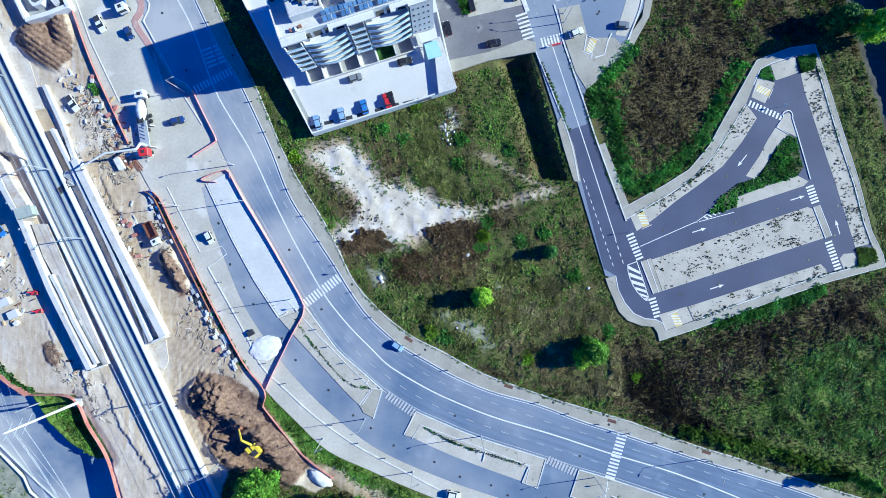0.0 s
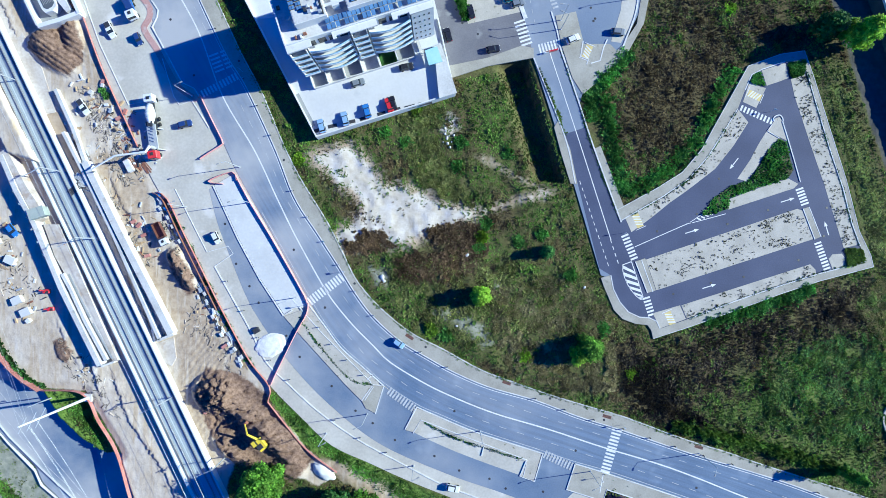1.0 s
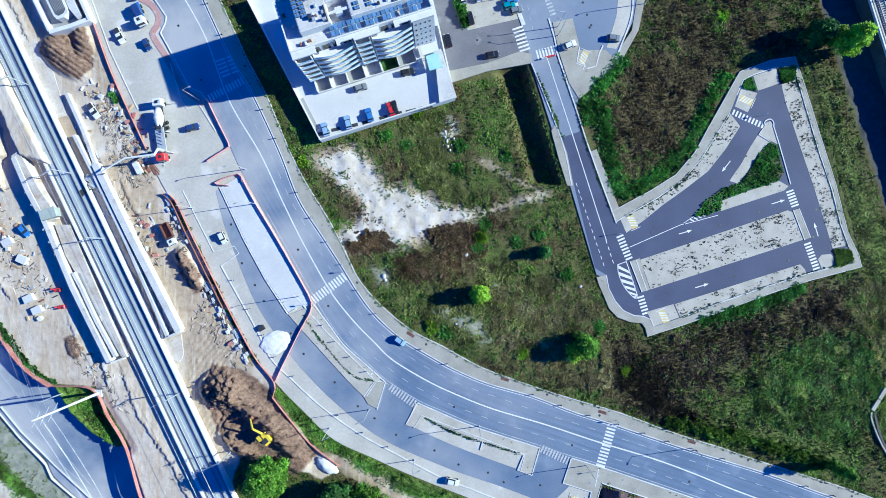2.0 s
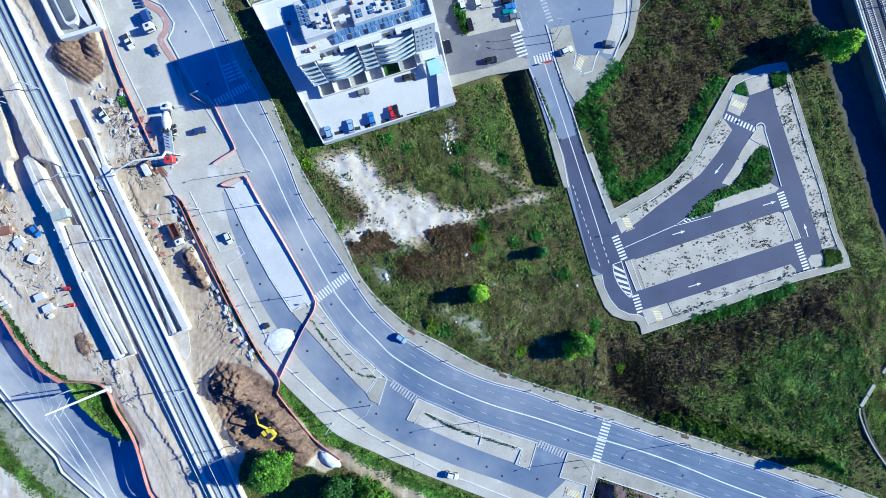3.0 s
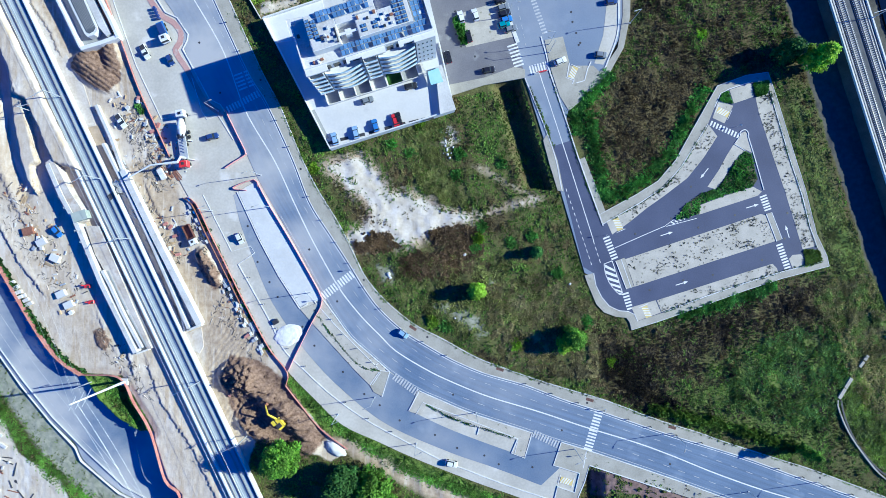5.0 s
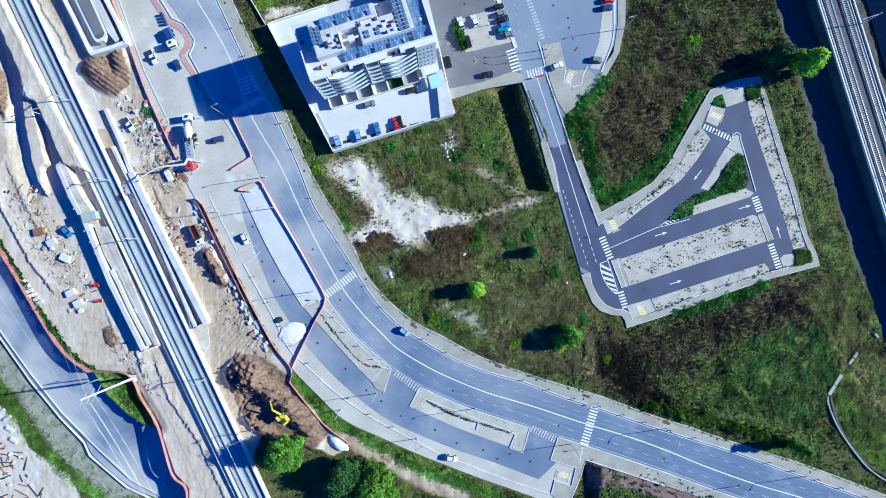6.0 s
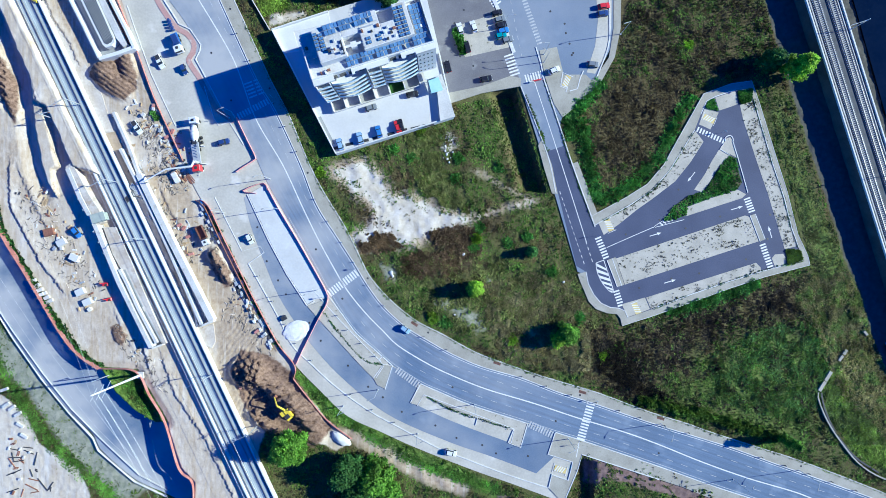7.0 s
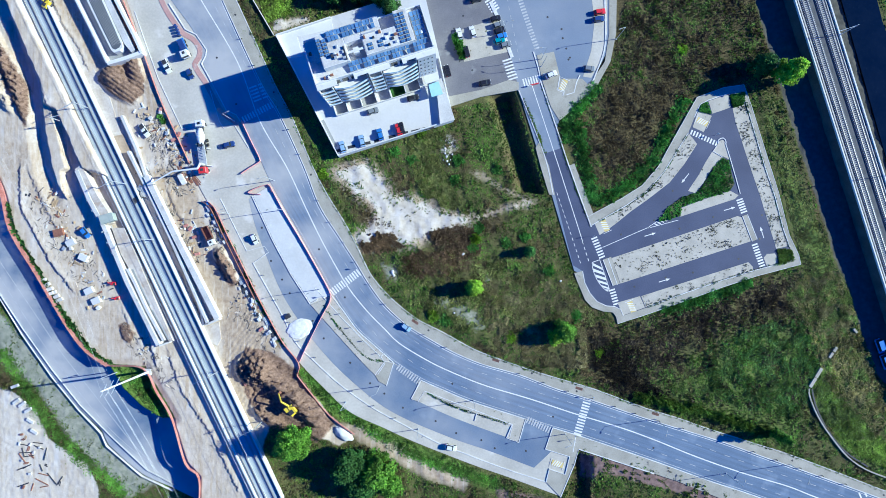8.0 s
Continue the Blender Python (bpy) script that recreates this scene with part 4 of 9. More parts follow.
SERVICE_R = smooth_line([(-60.1, 16.9), (-54.4, 2.9), (-48.4, -7.9), (-42.3, -17.5), (-37.1, -23.8), (-25.9, -35.8), (-18.2, -43.4), (-8.8, -48.1), (2.9, -53.5), (18.2, -59.2), (34.4, -64.6)])
solid("service_road", between(SERVICE_L, SERVICE_R, -0.3, -0.03), ASPHALT, "blue-grey asphalt service lane parallel to the boulevard", "road")
solid("street", prism([(-7.0, 84.8), (53.8, 84.8), (53.6, 72.2), (52.4, 63.2), (47.9, 54.2), (37.1, 41.6), (36.2, 38.0), (40.0, 26.5), (47.5, 5.2), (51.8, -10.6), (41.8, -7.0), (34.9, 16.4), (23.9, 50.9), (24.1, 52.4), (1.1, 46.6), (-2.2, 61.4)], -0.4, 0.015), ASPHALT, "blue-grey asphalt side street and turning area", "road")
solid("parking_court", prism([(-6.5, 84.8), (15.1, 84.8), (15.8, 79.4), (21.6, 61.4), (23.6, 53.1), (11.9, 50.6), (1.6, 48.1), (-1.6, 61.4)], -0.35, 0.02), ASPHALT_COURT, "grey asphalt court beside the apartment podium", "road")
solid("parking_lot", prism([(32.4, 30.4), (37.8, 32.2), (47.2, 6.5), (47.1, 7.4), (49.9, 9.1), (58.2, 13.8), (65.1, 18.5), (70.3, 24.5), (74.7, 31.5), (78.1, 37.0), (80.0, 41.9), (81.8, 46.0), (84.5, 47.4), (90.8, 49.5), (95.1, 49.5), (96.5, 46.4), (98.8, 38.4), (102.4, 26.3), (105.9, 15.9), (108.3, 6.4), (110.4, 0.6), (111.8, -3.5), (99.8, -6.6), (89.4, -9.8), (77.3, -13.9), (65.2, -18.5), (57.4, -21.2), (56.5, -19.2), (54.6, -18.3), (52.0, -18.1), (49.0, -16.7), (46.8, -14.1), (45.1, -10.7), (44.4, -7.0), (41.4, -5.2)], -0.35, 0.025), ASPHALT_NEW, "dark asphalt lanes of an empty parking area", "road")
LOW_L = smooth_line([(-153.4, 2.0), (-142.5, -14.7)] + [(-135.7, -26.8)] + [(-127.4, -40.4)] + [(-119.3, -51.8)] + [(-111.8, -59.9), (-110.2, -64.2), (-99.4, -73.9), (-89.1, -78.7), (-75.2, -85.4)])
LOW_R = smooth_line([(-151.9, 36.2), (-141.5, 20.0), (-136.4, 6.5), (-127.8, -7.9), (-117.7, -25.4), (-111.8, -32.9), (-106.6, -37.6), (-102.2, -44.8), (-96.1, -50.9), (-90.0, -54.5), (-85.0, -56.0), (-81.4, -68.2), (-77.0, -72.9), (-77.0, -86.2)])


def sink(bm):
    """Lets a piece that lies on the sunken road follow its dip."""
    for v in bm.verts:
        v.co.z += float(low_z(v.co.y)) + 2.9
    return bm


def cross_slab(left, right, z0, z1, steps=8):
    """A slab between two lines, cut across into lanes so that it can follow a dip."""
    bm = bmesh.new()
    a, b = resampled(left, 120), resampled(right, 120)
    for k in range(steps):
        between([p.lerp(q, k / steps) for p, q in zip(a, b)], [p.lerp(q, (k + 1) / steps) for p, q in zip(a, b)], z0, z1, bm)
    return bm


solid("sunken_road", sink(cross_slab(LOW_L, LOW_R, -3.3, -2.75)), ASPHALT, "sunken blue-grey asphalt road below the building site", "road")

solid("junction_asphalt", prism([(-15.7, -36.4), (-7.0, -41.8), (-9.9, -47.9), (-18.0, -43.7)], -0.3, -0.015), ASPHALT, "asphalt mouth between boulevard and service lane", "road")
solid("junction_asphalt", prism([(26.3, -54.4), (34.9, -57.1), (32.8, -64.1), (27.2, -64.6), (23.6, -61.9)], -0.3, -0.015), ASPHALT, "asphalt mouth at the service lane's far end", "road")


def kerb(points, label, width=0.3, top=0.17, material=KERB, base=-0.3, step=2.0, straight=False, name="kerb", dip=False):
    line = [Vector(q) for q in points] if straight else smooth_line(points, step)
    bm = strip(line, width, base, top)
    return solid(name, sink(bm) if dip else bm, material, label, name)


kerb([tuple(q) for q in ROAD_R], "pale stone kerb along the outer edge of the boulevard", 0.26)
kerb([tuple(q) for q in WALK_R], "low concrete edging behind the boulevard pavement", 0.25, 0.2, CONCRETE)
kerb([(-35.3, -15.1), (-31.7, -19.8), (-27.0, -26.1), (-21.2, -31.3), (-15.7, -36.2)], "pale kerb between the boulevard and the bay strip", 0.26)
kerb([(-7.0, -41.8), (-1.3, -44.3), (8.5, -48.4), (24.3, -53.5), (26.3, -54.2)], "pale kerb of the parking island beside the boulevard", 0.26)
kerb([(34.9, -56.9), (44.3, -59.8), (67.1, -67.5), (84.1, -73.6), (97.2, -77.9), (110.9, -82.8)], "pale kerb along the inner edge of the boulevard", 0.26)
kerb([(-87.3, 78.2), (-84.0, 73.0), (-82.1, 69.9), (-78.6, 68.3), (-75.3, 63.4), (-75.6, 61.5), (-76.9, 58.9), (-75.0, 55.5), (-69.0, 44.2), (-65.8, 42.7), (-64.5, 40.6)], "angular pale kerb beside the red cycle path", 0.3, straight=True)
kerb([(-60.5, -4.5), (-51.1, -21.4), (-47.0, -29.7), (-40.5, -36.2), (-32.8, -43.2), (-22.7, -50.4), (-12.1, -56.2), (-1.3, -61.9), (5.0, -64.4), (19.3, -69.8), (32.8, -74.2)], "long pale kerb of the service lane's pavement", 0.28, 0.07)
kerb([(-70.9, 16.0), (-62.5, -0.7), (-56.9, 0.9), (-55.6, -1.1), (-60.5, -4.5)], "pale kerb stepping round the parking recess", 0.2, 0.04, straight=True)
kerb([(-98.3, 75.8), (-90.7, 54.2), (-83.2, 38.3), (-77.2, 39.8)], "pale kerb along the dusty apron", 0.22, 0.05, straight=True)
kerb([(-74.2, 50.6), (-71.3, 40.7), (-69.7, 38.3), (-66.4, 39.4), (-61.9, 32.2)], "pale kerb beside the shaded apron", 0.2, 0.08, straight=True)
kerb([(-60.8, 16.9), (-54.2, 2.7), (-48.4, -8.1), (-42.3, -17.5), (-40.0, -16.2)], "dark-edged kerb of the fenced concrete island", 0.3, straight=True)
kerb([(-153.4, 0.9), (-142.5, -15.8)] + [(-135.7, -27.9)] + [(-127.4, -41.5)] + [(-119.3, -52.9)] + [(-112.4, -60.9), (-110.9, -64.9), (-99.4, -75.0), (-89.1, -79.8)], "white edge kerb of the sunken road", 0.2, -2.6, base=-3.6, straight=True, dip=True)
kerb([(-153.4, 2.5), (-142.5, -14.0)] + [(-135.0, -26.1)] + [(-126.6, -39.5)] + [(-118.4, -51.2)] + [(-109.4, -61.2), (-97.5, -72.8), (-87.8, -78.0)], "grey guard rail beside the sunken road", 0.12, -2.3, GALV, -3.4, straight=True, dip=True)

solid("concrete_island", prism([(-60.5, 16.9), (-55.3, 20.0), (-51.1, 13.1), (-43.0, -0.7), (-36.2, -13.1), (-35.8, -14.9), (-39.8, -15.7), (-42.1, -17.1), (-48.4, -7.7), (-54.0, 2.9)], -0.3, 0.12), CONCRETE_FRESH, "fresh pale concrete island behind pink barriers", "pavement")
BAY_IN = smooth_line([(-42.1, -17.8), (-36.7, -23.9), (-25.9, -35.8), (-21.6, -40.1)])
BAY_OUT = smooth_line([(-35.5, -15.3), (-31.7, -19.8), (-27.0, -26.1), (-16.9, -35.1)])
solid("bay_strip", between(BAY_IN, BAY_OUT, -0.3, 0.11, count=30), BAYS, "paved bay strip with weeds in its joints", "pavement")
solid("bay_island", prism([(-21.6, -40.1), (-20.2, -37.6), (-18.5, -35.8), (-15.7, -36.2), (-18.0, -43.4), (-20.5, -42.1)], -0.3, 0.125), PAVING, "paved island nose with pale kerbs", "pavement")
solid("parking_island", prism([(-7.6, -41.9), (-0.7, -44.5), (8.5, -48.4), (25.9, -54.2), (23.9, -61.4), (20.2, -59.9), (21.8, -56.2), (13.7, -53.8), (-4.9, -46.1), (-6.7, -48.8), (-9.9, -47.9)], -0.3, 0.11), BAYS, "paved parking island between boulevard and service lane", "pavement")
solid("corner_pavement", prism([(34.9, -56.9), (44.3, -59.8), (67.1, -67.5), (84.1, -73.6), (97.2, -77.9), (114.5, -83.5), (98.3, -83.5), (74.9, -74.0), (67.1, -71.5), (43.2, -63.7), (41.8, -68.6), (37.4, -79.0), (32.8, -74.2), (33.8, -70.0), (38.9, -71.8), (40.3, -66.1), (32.6, -63.7)], -0.3, 0.115), PAVING, "paved corner beside the boulevard's inner edge", "pavement")
kerb([(-18.0, -43.6), (-15.7, -36.2), (-18.5, -35.8), (-21.6, -40.1)], "pale kerb round the island nose", 0.28, straight=True)
kerb([(-10.1, -47.7), (-7.0, -41.8)], "pale kerb end of the parking island", 0.28, straight=True)
kerb([(26.3, -54.2), (24.1, -61.6), (20.2, -60.1), (22.0, -56.0)], "pale kerb end of the long parking island", 0.28, straight=True)
kerb([(-8.0, -48.7), (-5.9, -45.2), (22.2, -55.9), (21.2, -60.1)], "pale kerb between the island's walkway and its bays", 0.22, straight=True)
kerb([(10.1, -54.7), (10.8, -52.1)], "short pale kerb across the parking island", 0.22, straight=True)
kerb([(-40.9, -12.3), (-39.5, -13.7), (-31.9, -22.3), (-25.0, -29.3), (-19.4, -34.8), (-18.5, -36.5), (-20.8, -40.0)], "pale kerb between the bay strip's walkway and its bays", 0.22, straight=True)
kerb([(-20.1, -34.5), (-18.7, -33.2)], "short pale kerb beside the island nose", 0.22, straight=True)
kerb([(34.9, -56.9), (32.6, -63.7), (40.3, -66.1), (38.9, -71.8), (33.8, -70.0), (32.8, -74.2)], "stepped pale kerb of the paved corner", 0.28, straight=True)
kerb([(67.1, -71.5), (43.2, -63.7), (41.8, -68.6), (37.4, -79.0)], "pale edging of the paved corner", 0.28, straight=True, top=0.2)
solid("cycle_path", strip(smooth_line([(-90.6, 81.3), (-88.3, 76.4), (-85.2, 71.6), (-82.6, 68.6), (-79.5, 66.7), (-77.4, 63.6), (-77.9, 60.8), (-79.1, 58.9), (-77.9, 56.3), (-76.0, 53.6), (-73.4, 48.7), (-70.3, 43.5), (-67.0, 40.9), (-64.9, 39.7)], 1.0), 1.6, -0.2, 0.03), RED_PAVE, "faded red cycle path winding beside the apron", "path")

# ---- the parking area on the east side ----
LOT = "weed-spotted paved parking bays between dark lanes"
LOT_BAYS = ([(54.8, 7.9), (60.0, 12.1), (65.1, 15.7), (72.1, 21.1), (76.9, 27.1), (80.9, 33.4), (79.5, 35.3), (78.3, 36.7), (74.8, 31.3), (70.5, 24.4), (65.3, 18.3), (58.4, 13.6), (53.2, 10.8)],
            [(53.7, -2.9), (93.8, 10.5), (95.3, 10.0), (98.1, 2.5), (56.5, -11.0)],
            [(63.1, -15.0), (97.2, -4.2), (98.6, -5.6), (98.8, -6.8), (89.4, -9.6), (77.3, -13.8), (64.5, -18.5)],
            [(92.2, 44.8), (96.0, 46.2), (98.6, 38.4), (102.2, 26.3), (105.7, 15.9), (110.2, 1.0), (106.1, 0.1), (101.0, 16.8), (97.2, 28.0), (93.2, 40.2)],
            [(84.5, 47.1), (90.8, 49.2), (91.7, 45.2), (89.4, 44.3), (85.8, 43.1)],
            [(75.9, 13.1), (82.8, 15.7), (91.5, 18.5), (94.1, 17.1), (92.9, 15.9), (75.6, 10.3)],
            [(85.8, 31.1), (89.1, 29.2), (85.9, 26.1), (82.8, 20.9), (80.4, 17.8), (78.0, 18.5), (81.4, 23.5), (83.7, 27.8)],
            [(102.1, -2.8), (103.1, -1.6), (105.6, -1.4), (106.4, -2.5), (106.6, -4.6), (103.3, -5.8)],
            [(81.3, 44.1), (85.6, 42.4), (83.0, 37.2), (79.5, 38.8)],
            [(48.3, 8.1), (53.2, 10.7), (54.8, 7.9), (49.9, 4.4)],
            [(55.5, -17.1), (62.7, -15.0), (64.3, -18.6), (57.5, -21.1)],
            [(87.2, 32.9), (88.0, 34.4), (89.2, 34.8), (90.1, 33.6), (91.3, 28.4), (86.1, 31.1)])
for bay in LOT_BAYS:
    solid("parking_bays", prism(bay, -0.2, 0.05), BAYS, LOT, "parking bays", group="paved bays of the parking area")
RING_OUT = [(41.8, -7.7), (42.6, -10.1), (43.7, -12.6), (45.2, -16.2), (47.5, -18.6), (51.0, -19.9), (54.1, -20.2), (55.1, -21.6), (55.6, -23.8), (65.2, -20.7), (77.3, -16.4), (89.4, -12.0), (99.8, -8.6), (113.9, -4.9), (113.2, -1.8), (110.2, 4.5), (106.8, 18.0), (102.4, 31.8), (98.4, 44.8), (95.8, 52.3), (89.4, 51.4), (80.9, 48.3), (77.3, 41.9), (72.9, 34.1), (68.6, 26.3), (63.4, 20.2), (56.5, 15.9), (47.8, 11.2), (45.7, 10.0)]
RING_IN = [(44.4, -7.0), (45.1, -10.7), (46.8, -14.1), (49.0, -16.7), (52.0, -18.1), (54.6, -18.3), (56.5, -19.2), (57.4, -21.2), (65.2, -18.5), (77.3, -13.9), (89.4, -9.8), (99.8, -6.6), (111.8, -3.5), (110.4, 0.6), (108.3, 6.4), (105.9, 15.9), (102.4, 26.3), (98.8, 38.4), (96.5, 46.4), (95.1, 49.5), (90.8, 49.5), (84.5, 47.4), (81.8, 46.0), (80.0, 41.9), (78.1, 37.0), (74.7, 31.5), (70.3, 24.5), (65.1, 18.5), (58.2, 13.8), (49.9, 9.1), (47.1, 7.4)]
solid("pavement", prism(RING_OUT + RING_IN[::-1], -0.3, 0.122), PAVING, "concrete pavement ring round the parking area", "pavement")
kerb(RING_IN[:8], "rounded pale kerb at the lot's south-west corner", 0.24, straight=True)
kerb(RING_IN[8:13], "pale kerb behind the southern bays", 0.24, straight=True)
kerb(RING_IN[13:19], "pale kerb behind the eastern bays", 0.24, straight=True)
kerb(RING_IN[20:24], "pale kerb round the lot's northern head", 0.24, straight=True)
kerb(RING_IN[24:], "pale kerb behind the northern bays", 0.24, straight=True)
kerb(RING_OUT[8:14], "low concrete edging on the lot's south side", 0.16, 0.16, CONCRETE, straight=True)
kerb(RING_OUT[13:20], "low concrete edging on the lot's east side", 0.16, 0.16, CONCRETE, straight=True)
kerb(RING_OUT[19:], "low concrete edging on the lot's north side", 0.16, 0.16, CONCRETE, straight=True)
kerb([(89.9, 33.7), (91.5, 28.5), (93.2, 22.6), (94.6, 17.6)], "pale kerb beside the planted triangle", 0.26, straight=True)
kerb([(87.7, 33.6), (87.5, 34.4), (88.2, 35.1), (89.2, 35.3), (89.9, 34.6), (90.1, 33.6)], "rounded pale kerb nose", 0.26, step=0.6)
kerb([(87.2, 32.9), (85.9, 31.1), (89.1, 29.2)], "pale kerb across the nose of the planted triangle", 0.2, straight=True)
solid("parking_island", prism([(95.3, 10.5), (96.9, 11.0), (100.0, 3.1), (98.4, 2.4)], -0.2, 0.14), PAVING, "narrow paved island at the heads of the middle bays", "pavement")
solid("parking_island", prism([(50.9, -3.4), (53.5, -2.5), (56.3, -11.0), (54.1, -11.7)], -0.2, 0.14), PAVING, "narrow paved island at the foot of the middle bays", "pavement")
kerb([(95.3, 10.5), (98.4, 2.4)], "pale kerb along a narrow paved island", 0.22, straight=True)
kerb([(96.9, 11.0), (100.0, 3.1)], "pale kerb along a narrow paved island", 0.22, straight=True)
kerb([(50.9, -3.4), (54.1, -11.7)], "pale kerb along a narrow paved island", 0.22, straight=True)
kerb([(52.5, -2.9), (55.5, -11.4)], "pale kerb along a narrow paved island", 0.22, straight=True)
solid("planting_bed", prism([(89.2, 29.1), (90.8, 28.2), (92.7, 20.7), (91.5, 18.7), (82.8, 15.9), (75.9, 13.4), (75.4, 10.5), (71.6, 9.3), (68.6, 8.8), (71.4, 13.1), (76.2, 16.6), (80.6, 17.6), (83.0, 20.7), (86.1, 25.9)], -0.2, 0.07), SOIL, "earth bed of the planted triangle", "bed")
kerb([(30.8, 54.2), (36.2, 38.3), (40.0, 26.8), (47.2, 7.0)], "pale kerb along the side street", 0.35)
kerb([(24.1, 50.6), (28.1, 40.7), (32.8, 28.1), (35.1, 17.3)], "broken pale kerb of the side street", 0.3)
solid("pavement", prism([(40.0, 26.5), (41.8, 27.2), (48.2, 10.4), (47.2, 7.0)], -0.3, 0.13), PAVING, "narrow pavement between side street and scrub", "pavement")
solid("pavement", prism([(30.8, 34.4), (33.8, 26.1), (35.6, 17.1), (33.8, 17.3), (31.3, 25.4), (29.5, 32.2)], -0.3, 0.13), PAVING, "strip of pavement left of the side street", "pavement")
solid("turning_pavement", prism([(29.9, 61.7), (35.3, 62.8), (37.4, 54.2), (44.3, 54.2), (46.1, 52.4), (47.9, 54.2), (51.5, 59.6), (52.9, 68.6), (52.9, 84.8), (55.4, 84.8), (55.1, 68.6), (53.3, 59.6), (49.3, 52.4), (44.3, 47.0), (37.1, 40.9), (34.4, 45.2), (31.7, 53.3)], -0.3, 0.12), PAVING, "broad concrete pavement round the turning area", "pavement")
solid("pale_lane", prism([(46.8, 84.8), (52.4, 84.8), (52.2, 68.6), (50.0, 59.6), (47.2, 54.5), (44.6, 54.9), (47.2, 63.2), (48.2, 72.2)], -0.2, 0.045), APRON, "pale concrete outer lane of the turning area", "road")
kerb([(51.3, 83.0), (51.7, 72.2), (51.3, 63.2), (47.7, 53.3)], "dark-lined pale kerb of the turning area", 0.4)
solid("pavement", prism([(1.1, 48.4), (11.9, 50.6), (20.9, 53.8), (24.1, 53.1), (24.1, 50.6), (11.9, 48.4), (2.0, 45.2)], -0.3, 0.15), PAVING, "pavement at the edge of the side street", "pavement")
solid("parking_bays", prism([(2.9, 68.9), (15.5, 72.9), (16.9, 73.4), (20.9, 62.8), (6.8, 59.6)], -0.2, 0.06), BAYS, "pale paved bays with parked cars beside the apartment podium", "parking bays")
kerb([(15.1, 78.7), (17.3, 74.0), (20.5, 65.0), (22.0, 61.0)], "pale kerb island beside the parked cars", 1.1, straight=True)
kerb([(37.2, 55.0), (36.5, 50.9), (38.6, 50.2), (38.1, 48.8)], "angular pale kerb beside yellow markings", 0.3, straight=True)
kerb([(43.6, 55.4), (42.6, 53.3), (41.7, 49.8), (39.3, 49.1)], "stepped pale kerb beside yellow markings", 0.3, straight=True)
kerb([(28.8, 62.8), (30.4, 57.4), (31.0, 54.2)], "pale kerb of the pavement tip", 0.35, straight=True)

# ---- the raised railway with two tracks ----
def railway(name, a, b, width, deck_z, deck_mat, between_tracks, label, bed, bed_mat=BALLAST, wall=0.9, blocks=False):
    thing = group_of(name, label, "railway", kind="structure")
    d = (b - a).normalized()
    n = Vector((-d.y, d.x))
    line = [a + d * s for s in np.linspace(0, (b - a).length, 60)]
    part("deck", strip(line, width, bed, deck_z), deck_mat, thing)
    for side in (-1, 1):
        part("parapet", strip(line, 0.4, max(bed, deck_z - 1.5) if wall > 0.6 else deck_z - 0.12, deck_z + wall, shift=side * (width / 2 + 0.2)), WHITE, thing, "white concrete edge wall")
        part("cable_trough", strip(line, 0.22, deck_z, deck_z + 0.25, shift=side * (width / 2 - 0.75)), CONCRETE, thing)
        off = side * between_tracks / 2
        part("ballast_bed", strip(line, 2.9, deck_z, deck_z + 0.15, shift=off), bed_mat, thing)
        count = int((b - a).length / 0.62)
        v, f = [], []
        seats = ((-0.72, 0.3), (0.72, 0.3)) if blocks else ((0.0, 1.2),)
        for i, (seat, half) in itertools.product(range(count), seats):
            c = a + d * (i * 0.62) + n * (off + seat)
            k = len(v)
            for z in (deck_z + 0.1, deck_z + (0.24 if blocks else 0.3)):
                for p, q in ((-1, -1), (1, -1), (1, 1), (-1, 1)):
                    w = c + d * p * 0.14 + n * q * half
                    v.append((w.x, w.y, z))
            f += [[k + j for j in face] for face in ((4, 5, 6, 7), (0, 1, 5, 4), (1, 2, 6, 5), (2, 3, 7, 6), (3, 0, 4, 7))]
        me = bpy.data.meshes.new("sleepers")
        me.from_pydata(v, [], f)
        me.materials.append(CONCRETE_GREY if blocks else SLEEPER)
        ob = new("sleepers", me)
        ob.parent = thing
        ob["kind"] = "stuff"
        for rail in (-0.72, 0.72):
            part("rail", strip(line, 0.12, deck_z + 0.28, deck_z + 0.46, shift=off + rail), STEEL, thing)
    return thing


railway("railway", RAIL_A + (Vector((0.9, 0.43)) * 3.7), RAIL_B + (Vector((0.9, 0.43)) * 3.7), 6.9, 1.0, SLAB_TRACK, 4.0, "double railway track on a pale slab between white walls", -0.5, SLAB_TRACK, blocks=True)
VIA_A, VIA_B = Vector((111.1, 88.1)), Vector((167.5, -91.2))
viaduct = railway("viaduct", VIA_A, VIA_B, 9.6, 3.7, BALLAST_DARK, 4.5, "elevated double-track railway viaduct with white parapets", 3.2, BALLAST_DARK, wall=0.5)
# Solid fill added to stop sun under the deck, coloured dark as if shaded.
part("side_wall", strip([VIA_A.lerp(VIA_B, s / 30) for s in range(31)], 10.2, -0.8, 3.58), SHADE_CONCRETE, viaduct, "solid side walls added to stop sun under the deck, darkened for shade")

# ---- road markings ----
def slab_mesh(lx, ly, lz):
    bm = box(0, 0, 0, lx, ly, lz)
    me = bpy.data.meshes.new("stripe")
    bm.to_mesh(me)
    bm.free()
    return me


